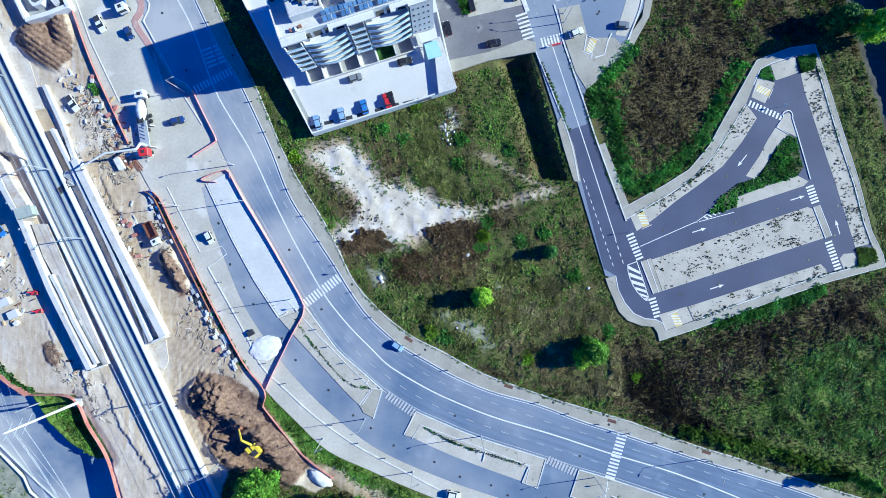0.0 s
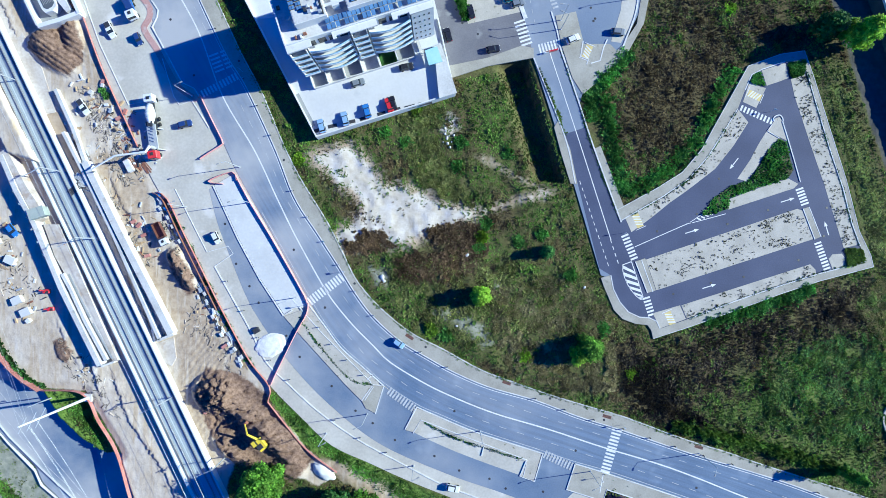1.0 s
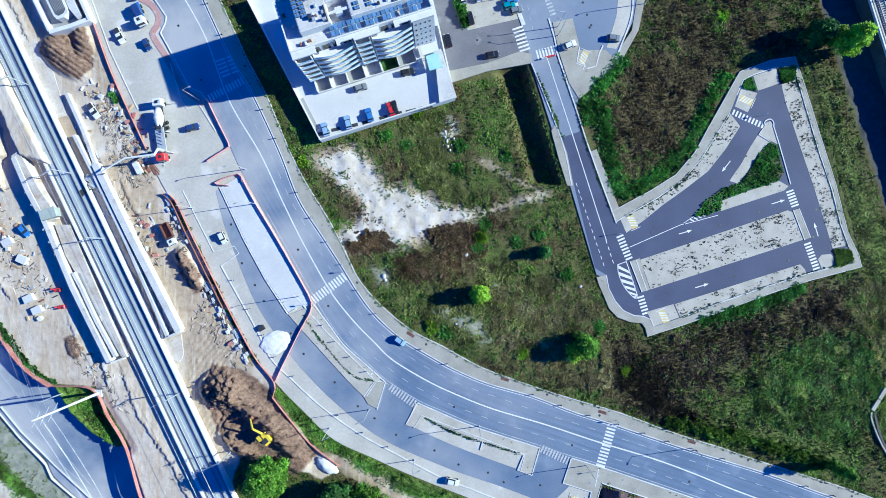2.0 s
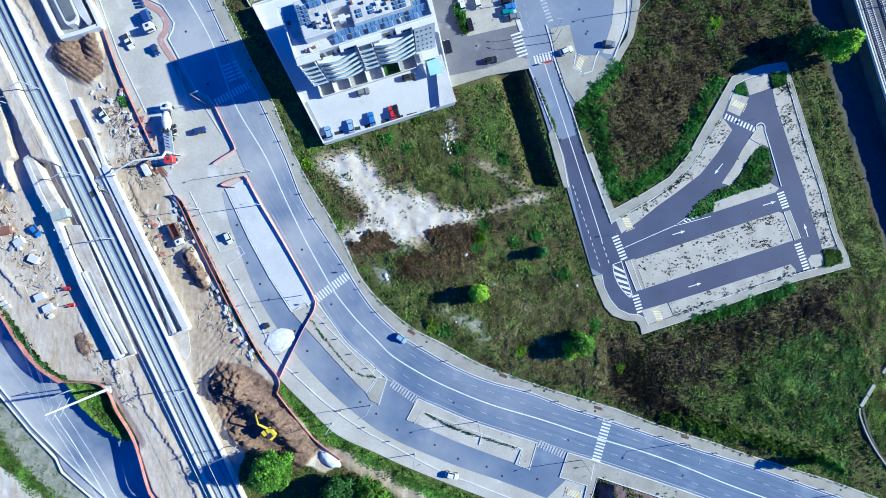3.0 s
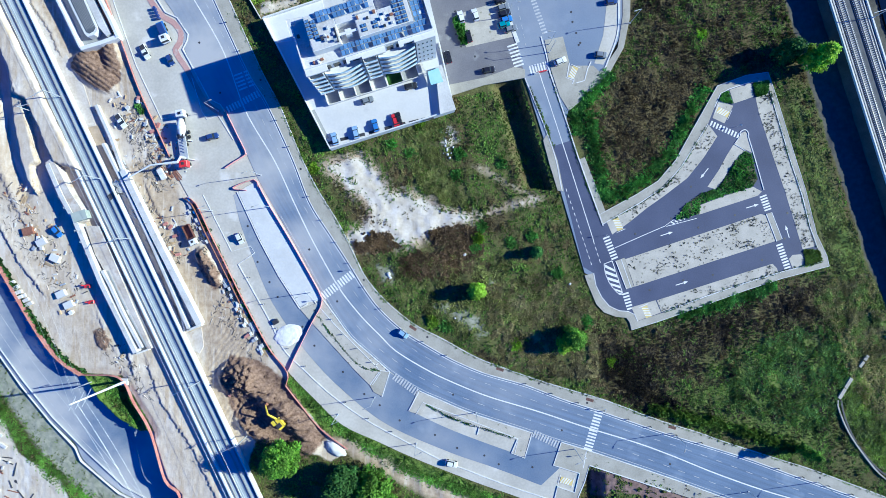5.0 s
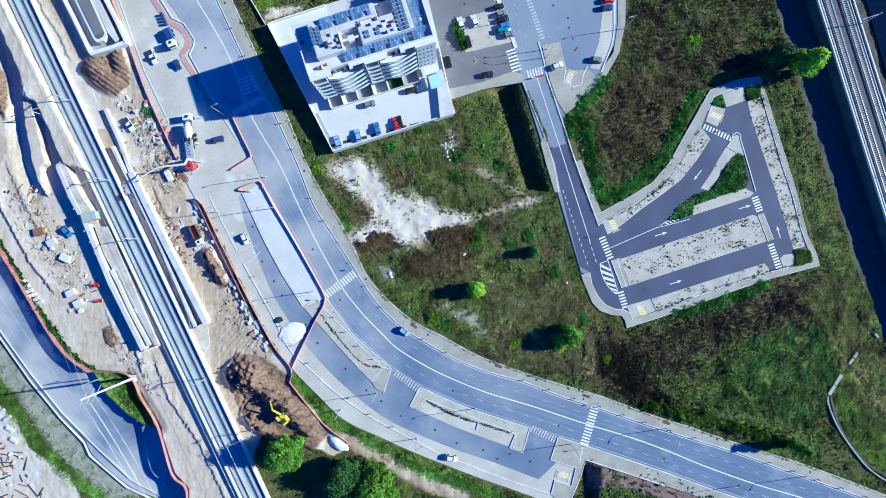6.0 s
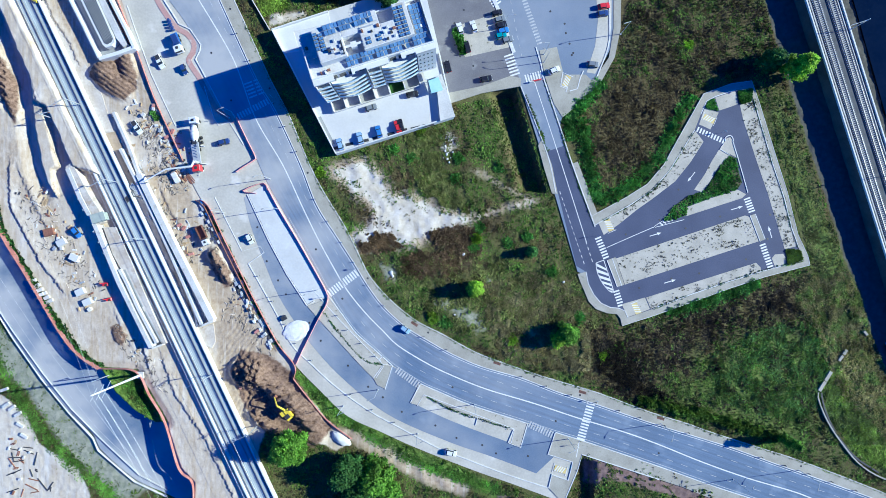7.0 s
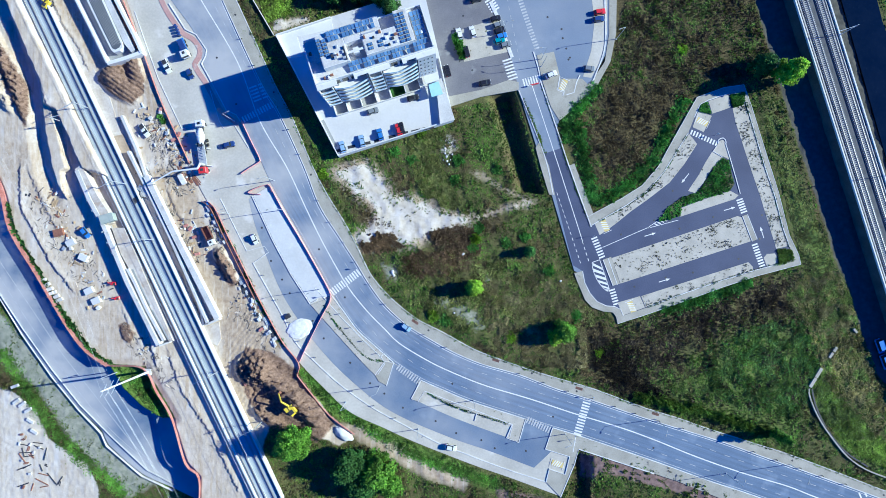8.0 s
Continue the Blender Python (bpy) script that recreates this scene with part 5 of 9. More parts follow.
def crossing(a, b, count, length, slant=0.0, material=PAINT, z=0.024, width=0.5):
    """A zebra crossing from a to b; each stripe is a piece, laid across that line."""
    thing = group_of("zebra_crossing", "white zebra crossing painted on the asphalt", "zebra crossing", "zebra crossings", "structure")
    a, b = Vector(a), Vector(b)
    d = b - a
    me = slab_mesh(min(width, d.length / count * 0.55), length, 0.006)
    me.materials.append(material)
    for i in range(count):
        p = a + d * ((i + 0.5) / count)
        ob = new("stripe", me)
        ob.matrix_world = pose(p.x, p.y, z, 0, 0, math.degrees(math.atan2(d.y, d.x)) + slant)
        ob.parent = thing


crossing((-35.6, -14.0), (-26.6, -7.2), 13, 2.4)
crossing((42.7, -59.4), (46.1, -47.7), 13, 2.5)
crossing((-63.9, 41.0), (-54.2, 46.1), 12, 2.0, z=0.03)
crossing((-14.6, -37.3), (-7.6, -42.3), 10, 2.2, material=PAINT_FADED, z=0.03)
crossing((26.6, -54.2), (34.2, -57.8), 10, 2.2, material=PAINT_FADED, z=0.03)
crossing((48.0, 3.9), (50.8, -3.0), 8, 2.0, z=0.03)
crossing((53.7, -12.6), (55.3, -17.9), 6, 1.9, z=0.03)
crossing((94.3, 16.1), (96.0, 11.4), 6, 2.1, z=0.03)
crossing((99.1, 1.8), (102.1, -6.6), 10, 1.9, z=0.03)
crossing((78.7, 37.4), (87.5, 33.4), 10, 1.6, z=0.03)
crossing((25.4, 52.7), (31.0, 54.2), 7, 2.8, z=0.03)
crossing((20.2, 60.7), (22.5, 53.8), 7, 3.0, z=0.03)
crossing((14.4, 79.7), (16.9, 75.8), 5, 3.0, z=0.03)
crossing((24.1, 80.5), (30.1, 63.5), 18, 1.6, z=0.03, material=PAINT_FADED)
crossing((132.1, -79.0), (137.0, -76.9), 3, 2.0, z=0.03)
for off in ((-60.1, 49.5), (-57.2, 50.6)):
    crossing((off[0] - 0.7, off[1] + 2.6), (off[0] + 1.3, off[1] - 2.6), 5, 2.6, z=0.03, slant=0)


def offset(line, by):
    return [q + n * by for q, n in zip(line, normals(line))]


def halfway(a, b, f):
    n = 160

    def even(line):
        d = np.r_[0, np.cumsum([(q - p).length for p, q in zip(line, line[1:])])]
        s = np.linspace(0, d[-1], n)
        return np.stack([np.interp(s, d, [p.x for p in line]), np.interp(s, d, [p.y for p in line])], -1)

    return [Vector(p) for p in even(a) * (1 - f) + even(b) * f]


def marking(line, width, label, material=PAINT, z=0.024, dip=False):
    bm = strip(line, width, z, z + 0.006)
    solid("road_line", sink(bm) if dip else bm, material, label, "road marking")


def dashes(line, length, gap, width, label, material=PAINT, z=0.024):
    thing = group_of("lane_dashes", label, "road marking", kind="structure")
    me = slab_mesh(length, width, 0.006)
    me.materials.append(material)
    run, due = 0.0, 0.0
    for p, q in zip(line, line[1:]):
        d = q - p
        while due <= run + d.length:
            c = p + d * ((due - run) / max(d.length, 1e-6))
            ob = new("dash", me)
            ob.matrix_world = pose(c.x, c.y, z, 0, 0, math.degrees(math.atan2(d.y, d.x)))
            ob.parent = thing
            due += length + gap
        run += d.length


CENTRE = offset(ROAD_C, 0.1)
marking(CENTRE, 0.34, "broad white centre line of the boulevard", PAINT)
marking(offset(ROAD_R, -0.6), 0.14, "white edge line beside the kerb", PAINT)
marking(offset(ROAD_L, 0.5)[45:], 0.16, "white edge line on the inner side of the boulevard", PAINT_FADED)
dashes(halfway(ROAD_C, ROAD_R, 0.5), 2.0, 2.8, 0.12, "white lane dashes on the outer lanes", PAINT_FADED)
dashes(halfway(ROAD_L, ROAD_C, 0.5)[70:], 2.0, 2.8, 0.13, "worn lane dashes on the inner lanes", PAINT_FADED)
marking(smooth_line([(28.4, 52.0), (36.2, 28.3), (44.5, 2.3)]), 0.22, "solid white line on the side street", z=0.033)
dashes(smooth_line([(44.5, 2.0), (46.4, -3.8)]), 1.0, 0.9, 0.2, "short white dashes before the junction", z=0.033)
dashes(smooth_line([(36.4, 17.5), (44.3, -5.9)]), 1.0, 0.9, 0.16, "short white dashes along the side street's bay lane", z=0.033)
dashes(smooth_line([(20.5, 79.4), (23.0, 66.8), (24.5, 59.6)]), 1.2, 1.6, 0.14, "short white dashes on the upper side street", PAINT_FADED, z=0.033)
marking(smooth_line([(50.8, 0.5), (65.0, 6.7), (65.9, 6.8)]), 0.18, "white line dividing two lot lanes", z=0.033)
marking(smooth_line([(65.5, 7.0), (67.7, 8.5), (69.5, 9.5), (72.2, 11.0)]), 0.16, "white edge of a painted island", z=0.033)
marking(smooth_line([(65.5, 6.7), (74.9, 9.2)]), 0.16, "second white edge of a painted island", z=0.033)
crossing((67.3, 7.6), (73.4, 10.3), 6, 1.1, 40, z=0.035, width=0.35)
HATCH_L = smooth_line([(47.5, -4.3), (47.8, -6.7), (48.9, -9.5), (50.4, -11.7), (52.2, -13.4), (53.2, -13.3)], 0.8)
HATCH_R = smooth_line([(49.9, -3.4), (51.5, -8.1), (53.0, -12.9)], 0.8)
marking(HATCH_L, 0.2, "curved white edge of the hatched area", z=0.033)
marking(HATCH_R, 0.2, "straight white edge of the hatched area", z=0.033)
marking([HATCH_L[0], HATCH_R[0]], 0.2, "short white edge of the hatched area", z=0.036)


def hatching(left, right, count, lean):
    """Slanting stripes between two edge lines."""
    thing = group_of("hatching", "white hatched no-driving area on dark asphalt", "road marking", kind="structure")
    a, b = resampled(left, 101), resampled(right, 101)
    for i in range(count):
        f = i / count
        ends = [min(100, int(100 * g)) for g in (f, f + 0.52 / count, f + lean + 0.52 / count, f + lean)]
        part("stripe", prism([a[ends[0]], a[ends[1]], b[ends[2]], b[ends[3]]], 0.033, 0.039), PAINT, thing)


hatching(HATCH_L, HATCH_R, 6, 0.28)
marking(smooth_line([(-153.4, 12.0), (-142.5, -3.8)] + [(-132.1, -19.5)] + [(-123.9, -32.9)] + [(-113.6, -47.9)] + [(-103.1, -62.7), (-91.9, -76.1)]), 0.2, "white line on the sunken road", PAINT_FADED, -2.745, True)
marking(smooth_line([(-153.4, 7.5), (-142.5, -8.9)] + [(-135.0, -21.0)] + [(-126.6, -34.7)] + [(-117.3, -48.8)] + [(-107.7, -60.9), (-91.9, -75.2)]), 0.14, "white edge line on the sunken road", PAINT_FADED, -2.745, True)
marking(smooth_line([(42.3, -59.6), (41.4, -64.6)]), 0.2, "short white line at the crossing's foot", z=0.125)


def arrow(x, y, turn, z=0.033):
    bm = prism([(-1.9, -0.12), (0.6, -0.12), (0.6, -0.45), (1.9, 0), (0.6, 0.45), (0.6, 0.12), (-1.9, 0.12)], 0, 0.006)
    bmesh.ops.transform(bm, matrix=pose(x, y, z, 0, 0, turn), verts=bm.verts)
    tagged(link("lane_arrow", bm, PAINT), "white painted direction arrow on dark asphalt", "road marking", "lane arrows", "structure")


for spot, turn in [((77.1, 22.5), 232), ((91.3, 12.8), 17), ((66.0, 4.6), 17), ((70.5, -10.0), 17), ((101.6, 5.3), 107)]:
    arrow(*spot, turn)


def yellow_bay(x, y, turn, lx=3.7, ly=1.8, z=0.055, count=4):
    """A worn yellow field with white slanting stripes between two edge lines."""
    thing = group_of("hatched_bay", "yellow hatched no-parking bay on pale paving", "road marking", "yellow hatched bays", "structure")
    m = pose(x, y, z, 0, 0, turn)
    bm = prism([(-lx / 2, -ly / 2), (lx / 2, -ly / 2), (lx / 2, ly / 2), (-lx / 2, ly / 2)], -0.004, 0.002)
    bmesh.ops.transform(bm, matrix=m, verts=bm.verts)
    part("painted_field", bm, PAINT_YELLOW_WORN, thing)
    for i in range(count):
        u = -lx / 2 + (i + 0.15) * (lx - 0.8) / count
        bm = prism([(u, -ly / 2), (u + 0.38, -ly / 2), (u + 1.15, ly / 2), (u + 0.77, ly / 2)], 0.002, 0.006)
        bmesh.ops.transform(bm, matrix=m, verts=bm.verts)
        part("stripe", bm, PAINT, thing)
    for side in (-1, 1):
        bm = strip([Vector((side * (lx / 2 + 0.25), -ly * 0.8)), Vector((side * (lx / 2 + 0.25), ly * 0.8))], 0.14, 0.0, 0.006)
        bmesh.ops.transform(bm, matrix=m, verts=bm.verts)
        part("edge_line", bm, PAINT, thing)


for spot, turn, z in (((82.6, 40.5), -24, 0.055), ((51.6, 7.4), -66, 0.055), ((60.1, -18.5), -66, 0.055), ((36.4, -68.4), -15, 0.12), ((38.3, 52.1), 68, 0.125)):
    yellow_bay(*spot, turn, z=z)

# ---- canal behind the viaduct ----
solid("canal", prism([(123.5, 90.2), (135.2, 90.2), (139.7, 72.2), (154.1, 32.6), (175.7, -21.4), (193.7, -82.6), (168.5, -82.6), (146.9, 7.4)], -0.6, 0.35), WATER, "still dark canal water beside the viaduct", "water")
solid("channel", strip(smooth_line([(116.4, -44.4), (116.3, -45.9), (117.8, -50.2), (120.3, -55.2), (124.2, -60.8), (128.6, -66.0), (134.3, -70.0), (143.3, -73.6)]), 0.42, -0.3, 0.4), PAVING, "narrow pale concrete drainage channel in the grass", "channel")
for ends, width in (([(125.2, -31.2), (124.2, -32.6)], 0.9), ([(124.0, -33.0), (122.8, -34.6)], 0.8), ([(120.4, -37.9), (118.6, -40.8)], 1.0), ([(118.5, -41.0), (116.7, -43.9)], 1.0), ([(130.6, -25.4), (131.6, -26.6)], 0.7)):
    tagged(link("channel_slab", strip([Vector(q) for q in ends], width, -0.3, 0.42), PAVING), "pale concrete cover slab at the head of the channel", "concrete slab", "channel slabs", "structure")
solid("channel_ditch", strip(smooth_line([(117.4, -44.5), (118.4, -49.3), (121.7, -56.5), (127.8, -64.3), (135.2, -69.3)]), 0.5, -0.3, 0.25), DARK_STEEL, "dark drain pipe along the channel", "pipe")


# ---- the apartment block on its podium ----
POD = 2.0
solid("podium", prism([(-52.6, 67.3), (-32.9, 29.1), (3.4, 40.7), (-1.1, 60.6), (-6.4, 82.8), (-22.9, 76.9), (-35.4, 73.0)], -0.5, POD), TERRACE_FLOOR, "pale concrete podium terrace with parked cars", "terrace")
for line in ([(-52.3, 67.0), (-32.8, 29.2), (3.2, 40.6)], [(-52.3, 67.0), (-35.2, 72.6)]):
    solid("parapet_wall", strip([Vector(q) for q in line], 0.35, 0.0, POD + 0.9), WHITE, "white parapet wall round the podium", "wall")
solid("parapet_wall", strip([Vector(q) for q in [(3.2, 40.6), (-1.2, 60.0)]], 0.35, 0.0, POD + 0.6), WHITE, "white parapet wall on the podium's ramp side", "wall")
solid("planting_slot", prism([(-38.7, 40.2), (-34.5, 31.8), (-33.2, 32.3), (-37.5, 40.7)], POD - 0.1, POD + 0.03), CONCRETE_GREY, "grey drained slot along the terrace edge", "terrace")

for a, b in (((-34.0, 30.6), (-30.5, 31.7)), ((-29.9, 31.9), (-27.6, 32.4)), ((-25.5, 32.9), (-22.8, 33.5)), ((-21.6, 33.8), (-19.3, 34.5)), ((-17.0, 35.1), (-14.9, 35.6)), ((-13.8, 36.0), (-11.0, 36.7)), ((-9.9, 36.8), (-7.1, 37.5)), ((-6.4, 37.7), (-2.8, 38.4))):
    solid("parapet_slot", strip([Vector(a), Vector(b)], 0.9, POD - 0.1, POD + 0.05), DARK_STEEL, "dark strip set in the floor along the podium's parapet", "terrace")

B0 = Vector((-34.9, 43.8))
BT = 17.6
BM = pose(B0.x, B0.y, 0, 0, 0, BT)
LEN, DEP, ROOF = 34.6, 14.4, 19.4
block = group_of("apartment_building", "white five-storey apartment building with wavy balconies and rooftop solar panels", "building")


def bpart(name, bm, material, label="", parent=None):
    bmesh.ops.transform(bm, matrix=BM, verts=bm.verts)
    return part(name, bm, material, parent or block, label)


def bbox(u0, u1, v0, v1, z0, z1, bm=None):
    return box((u0 + u1) / 2, (v0 + v1) / 2, z0, u1 - u0, v1 - v0, z1 - z0, bm=bm)


FRONT = 1.9
bpart("body", bbox(0, LEN, FRONT, DEP, POD + 3.2, ROOF), WHITE)
bpart("ground_floor", bbox(1.2, LEN - 1.2, FRONT + 2.2, DEP, POD, POD + 3.2), CONCRETE_GREY, "recessed grey ground floor")
rim = bmesh.new()
for u0, u1, v0, v1, top in ((0, LEN, FRONT, FRONT + 0.3, 0.5), (0, LEN, DEP - 0.3, DEP, 0.8), (0, 0.3, FRONT + 0.3, DEP - 0.3, 0.8), (LEN - 0.3, LEN, FRONT + 0.3, DEP - 0.3, 1.5)):
    bbox(u0, u1, v0, v1, ROOF, ROOF + top, rim)
bpart("roof_parapet", rim, WHITE)
bpart("roof", bbox(0.3, LEN - 0.3, FRONT + 0.3, DEP - 0.3, ROOF, ROOF + 0.05), CONCRETE, "pale flat roof membrane")
bpart("roof_overhang", bbox(0, 5.8, 0.2, FRONT, ROOF - 0.3, ROOF + 0.2), WHITE, "white roof overhang above the balconies")
for u0, u1, v0 in ((10.9, 11.7, 0.3), (11.7, 15.0, 0.9), (15.0, 21.4, 0.3), (25.0, 26.2, 0.3), (26.2, 29.0, 0.9), (29.0, LEN, 0.3)):
    bpart("roof_overhang", bbox(u0, u1, v0, FRONT, ROOF - 0.3, ROOF + 0.1), WHITE, "white roof overhang above the balconies")
UP = ROOF + 2.6
for u0, u1, v0, v1 in ((3.9, 11.3, 4.6, 13.9), (16.2, 22.0, 4.6, 13.9), (11.3, 16.2, 9.4, 13.9), (22.0, 26.4, 4.6, 9.9), (26.4, 30.2, 4.6, 13.9)):
    bpart("penthouse", bbox(u0, u1, v0, v1, ROOF + 0.05, UP), WHITE, "white raised roof volume")
    bpart("penthouse_roof", bbox(u0 + 0.15, u1 - 0.15, v0 + 0.15, v1 - 0.15, UP, UP + 0.05), CONCRETE, "pale roof membrane")
bpart("stair_head", bbox(13.0, 14.6, 6.2, 7.8, ROOF + 0.05, ROOF + 2.3), WHITE, "white stair head in a sunken court")
bpart("court_bridge", bbox(11.3, 16.2, 6.6, 7.2, ROOF + 2.2, ROOF + 2.4), WHITE, "white bridge slab over the court")

# solar rows on steel frames: every panel a piece
panel_bm = box(0, 0, 0, 0.9, 1.2, 0.06)
PANEL_ME = bpy.data.meshes.new("solar_panel")
panel_bm.to_mesh(PANEL_ME)
panel_bm.free()
PANEL_ME.materials.append(PANEL)


def solar_row(u0, u1, v0, rows, base, tilt=14.0, gap_every=0, step=1.04, deep=1.36):
    frame_bm = bmesh.new()
    rise, run = deep * math.sin(radians(tilt)), deep * math.cos(radians(tilt))
    for r in range(rows + 1):
        tube((u0, v0 + r * run, base + 0.2 + r * rise), (u1, v0 + r * run, base + 0.2 + r * rise), 0.05, bm=frame_bm, sides=4)
    count = int((u1 - u0) / step)
    for c in range(0, count + 1, 2):
        u = u0 + c * step
        tube((u, v0 + rows * run, base), (u, v0 + rows * run, base + 0.2 + rows * rise), 0.05, bm=frame_bm, sides=4)
        tube((u, v0, base), (u, v0, base + 0.25), 0.05, bm=frame_bm, sides=4)
    thing = bpart("solar_rack", frame_bm, GALV, "steel rack of blue solar panels")
    for c in range(count):
        for r in range(rows):
            if gap_every and c % gap_every == gap_every - 1 and r == 0:
                continue
            s = r + 0.5
            drop = 0.18 if gap_every and c % gap_every == gap_every - 1 else 0.0
            ob = new("solar_panel", PANEL_ME)
            ob.matrix_world = BM @ pose(u0 + (c + 0.5) * step, v0 + s * run, base + 0.26 - drop + s * rise, tilt, 0, 0)
            ob.parent = thing
    return thing


solar_row(10.4, 28.4, 2.3, 2, ROOF + 0.3, 12, 4)
solar_row(29.2, 34.0, 2.3, 2, ROOF + 0.3, 12, 4)
solar_row(7.2, 21.5, 11.0, 2, UP + 0.05, 12, 4)
random.seed(5)
for u, v in [(26.9, 5.2 + i * 1.05) for i in range(8)] + [(28.5, 5.2 + i * 1.05) for i in range(8)] + [(4.5, 8.3 + i * 1.0) for i in range(5)] + [(6.0, 7.8 + i * 1.0) for i in range(5)] + [(18.0, 6.0), (18.0, 7.1), (20.9, 6.0), (20.9, 7.1)]:
    rack = bpart("panel_frame", bbox(u - 0.62, u + 0.62, v - 0.42, v + 0.42, UP + 0.05, UP + 0.25), DARK_STEEL, "small dark solar collector")
    for du in (-0.3, 0.3):
        bpart("collector", bbox(u + du - 0.26, u + du + 0.26, v - 0.36, v + 0.36, UP + 0.25, UP + 0.32), PANEL, parent=rack)
for u, v, z in ((7.1, 7.0, UP), (7.9, 6.4, UP), (7.8, 7.6, UP), (8.6, 7.0, UP), (9.0, 9.2, UP), (10.2, 7.4, UP), (10.2, 5.6, UP), (17.0, 9.4, UP), (19.4, 8.6, UP), (22.6, 7.4, UP), (23.6, 8.4, UP), (24.4, 6.8, UP), (25.4, 7.6, UP), (25.0, 5.6, UP), (21.4, 9.6, UP), (23.0, 5.4, UP),
               (1.2, 10.6, ROOF), (2.6, 7.6, ROOF), (32.0, 9.0, ROOF), (32.6, 7.0, ROOF), (32.2, 12.0, ROOF), (3.0, 3.0, ROOF), (4.2, 2.8, ROOF), (5.2, 3.2, ROOF)):
    bpart("vent_box", box(u, v, z + 0.05, random.uniform(0.4, 0.9), random.uniform(0.4, 0.9), random.uniform(0.4, 0.9), random.uniform(-4, 4), bevel=0.04), random.choice([DARK_STEEL, GALV, WHITE, BRONZE]), "small roof ventilation box")
solar_row(30.7, 33.9, 5.0, 6, ROOF + 0.3, 3, 0, 1.06)
bpart("duct", bbox(10.6, 10.9, 5.0, 8.8, UP + 0.05, UP + 0.5), DARK_STEEL, "long dark roof duct")
bpart("duct", bbox(16.6, 20.4, 10.1, 10.4, UP + 0.05, UP + 0.4), GALV, "long roof duct")

# balconies: every bay of every storey, with slab, parapet and window
def bay(u0, u1, out, bow, level, window_count):
    z = POD + 3.2 + level * 2.72
    n = 9
    us = np.linspace(u0, u1, n)
    front = [(float(u), FRONT - out - bow * math.sin(math.pi * i / (n - 1))) for i, u in enumerate(us)]
    slab = bpart("balcony", prism([(u0, FRONT), (u1, FRONT), *front[::-1]][::-1], z - 0.18, z), WHITE, "white curved balcony slab")
    bpart("balcony_parapet", strip([Vector(q) for q in front], 0.2, z, z + 0.5), WHITE, parent=slab)
    bpart("balustrade", strip([Vector(q) for q in front], 0.06, z + 0.5, z + 1.1), PALE_BLUE, "pale blue balustrade panel", slab)
    for i in range(window_count):
        w = (u1 - u0) / window_count
        bpart("window", bbox(u0 + i * w + 0.35, u0 + (i + 1) * w - 0.35, FRONT - 0.04, FRONT + 0.02, z + 0.05, z + 2.3), GLASS, "dark balcony window")
    for u in (u0 + 0.1, u1 - 0.1):
        bpart("balcony_fin", bbox(u - 0.08, u + 0.08, FRONT - out + 0.1, FRONT - 0.05, z + 0.01, z + 2.5), WHITE, parent=slab)


for u0, u1, out, bow, wins in ((0.2, 4.2, 1.9, 0.0, 2), (4.5, 14.6, 1.5, 0.9, 4), (15.0, 18.7, 1.9, 0.0, 2), (19.0, 29.0, 1.5, 0.9, 4)):
    for level in range(5):
        bay(u0, u1, out, bow, level, wins)
bpart("stair_tower", bbox(29.3, LEN, 0.3, FRONT, POD + 3.2, ROOF), WHITE, "plain white stair tower")
for level in range(5):
    z = POD + 3.2 + level * 2.72
    for i in range(4):
        bpart("window", bbox(29.8 + i * 1.15, 30.2 + i * 1.15, 0.26, 0.32, z + 0.9, z + 1.6), GLASS, "small dark window")
        bpart("window", bbox(LEN - 0.02, LEN + 0.04, 1.6 + i * 3.2, 2.9 + i * 3.2, z + 0.6, z + 2.1), GLASS, "dark side window")
for u in (0.4, 4.35, 9.5, 14.8, 18.85, 24.0, 29.2, 34.2):
    bpart("column", bbox(u - 0.2, u + 0.2, 1.2, 1.6, POD, POD + 3.2), WHITE)
for u in (1.0, 5.0, 9.6, 14.4, 19.0, 23.8, 28.6):
    bpart("garden_wall", bbox(u - 0.12, u + 0.12, -2.4, 1.2, POD, POD + 1.9), WHITE, "white wall between front gardens")
bpart("garden_wall", bbox(1.0, 28.6, -2.6, -2.4, POD, POD + 0.9), CONCRETE, "low wall before the front gardens")
bpart("entrance_canopy", bbox(30.4, 34.8, -2.2, 0.3, POD + 2.6, POD + 2.9), WHITE, "white entrance canopy slab")
for u0, u1, material in ((5.2, 9.4, CONCRETE), (19.4, 23.6, LEAF_DARK), (9.8, 14.2, CONCRETE_GREY), (24.0, 28.4, CONCRETE_GREY), (14.6, 18.8, CONCRETE), (1.2, 4.8, CONCRETE_GREY)):
    bpart("front_garden", bbox(u0, u1, -2.35, 1.2, POD, POD + 0.06), material, "small front garden plot")
annex = group_of("ramp_house", "white flat-roofed ramp cover on the podium's east end", "building")
part("body", prism([(-2.1, 52.3), (-0.7, 53.0), (3.3, 40.8), (-0.7, 39.5)], POD, POD + 1.2), WHITE, annex)
part("roof_edge", prism([(-2.3, 52.6), (-0.5, 53.3), (3.7, 40.3), (-0.9, 38.9)], POD + 1.2, POD + 1.4), CONCRETE, annex, "pale roof slab")
annex = group_of("canopy", "pale blue-white canopy roof beside the apartment entrance", "canopy")
part("roof_panel", prism([(-4.5, 50.8), (-1.4, 51.9), (0.0, 48.0), (-3.5, 47.0)], POD + 2.3, POD + 2.5), mat("pale_blue_sheet", [(0.35, 0.6, 0.66), (0.45, 0.68, 0.72)], 2, 0.5), annex)
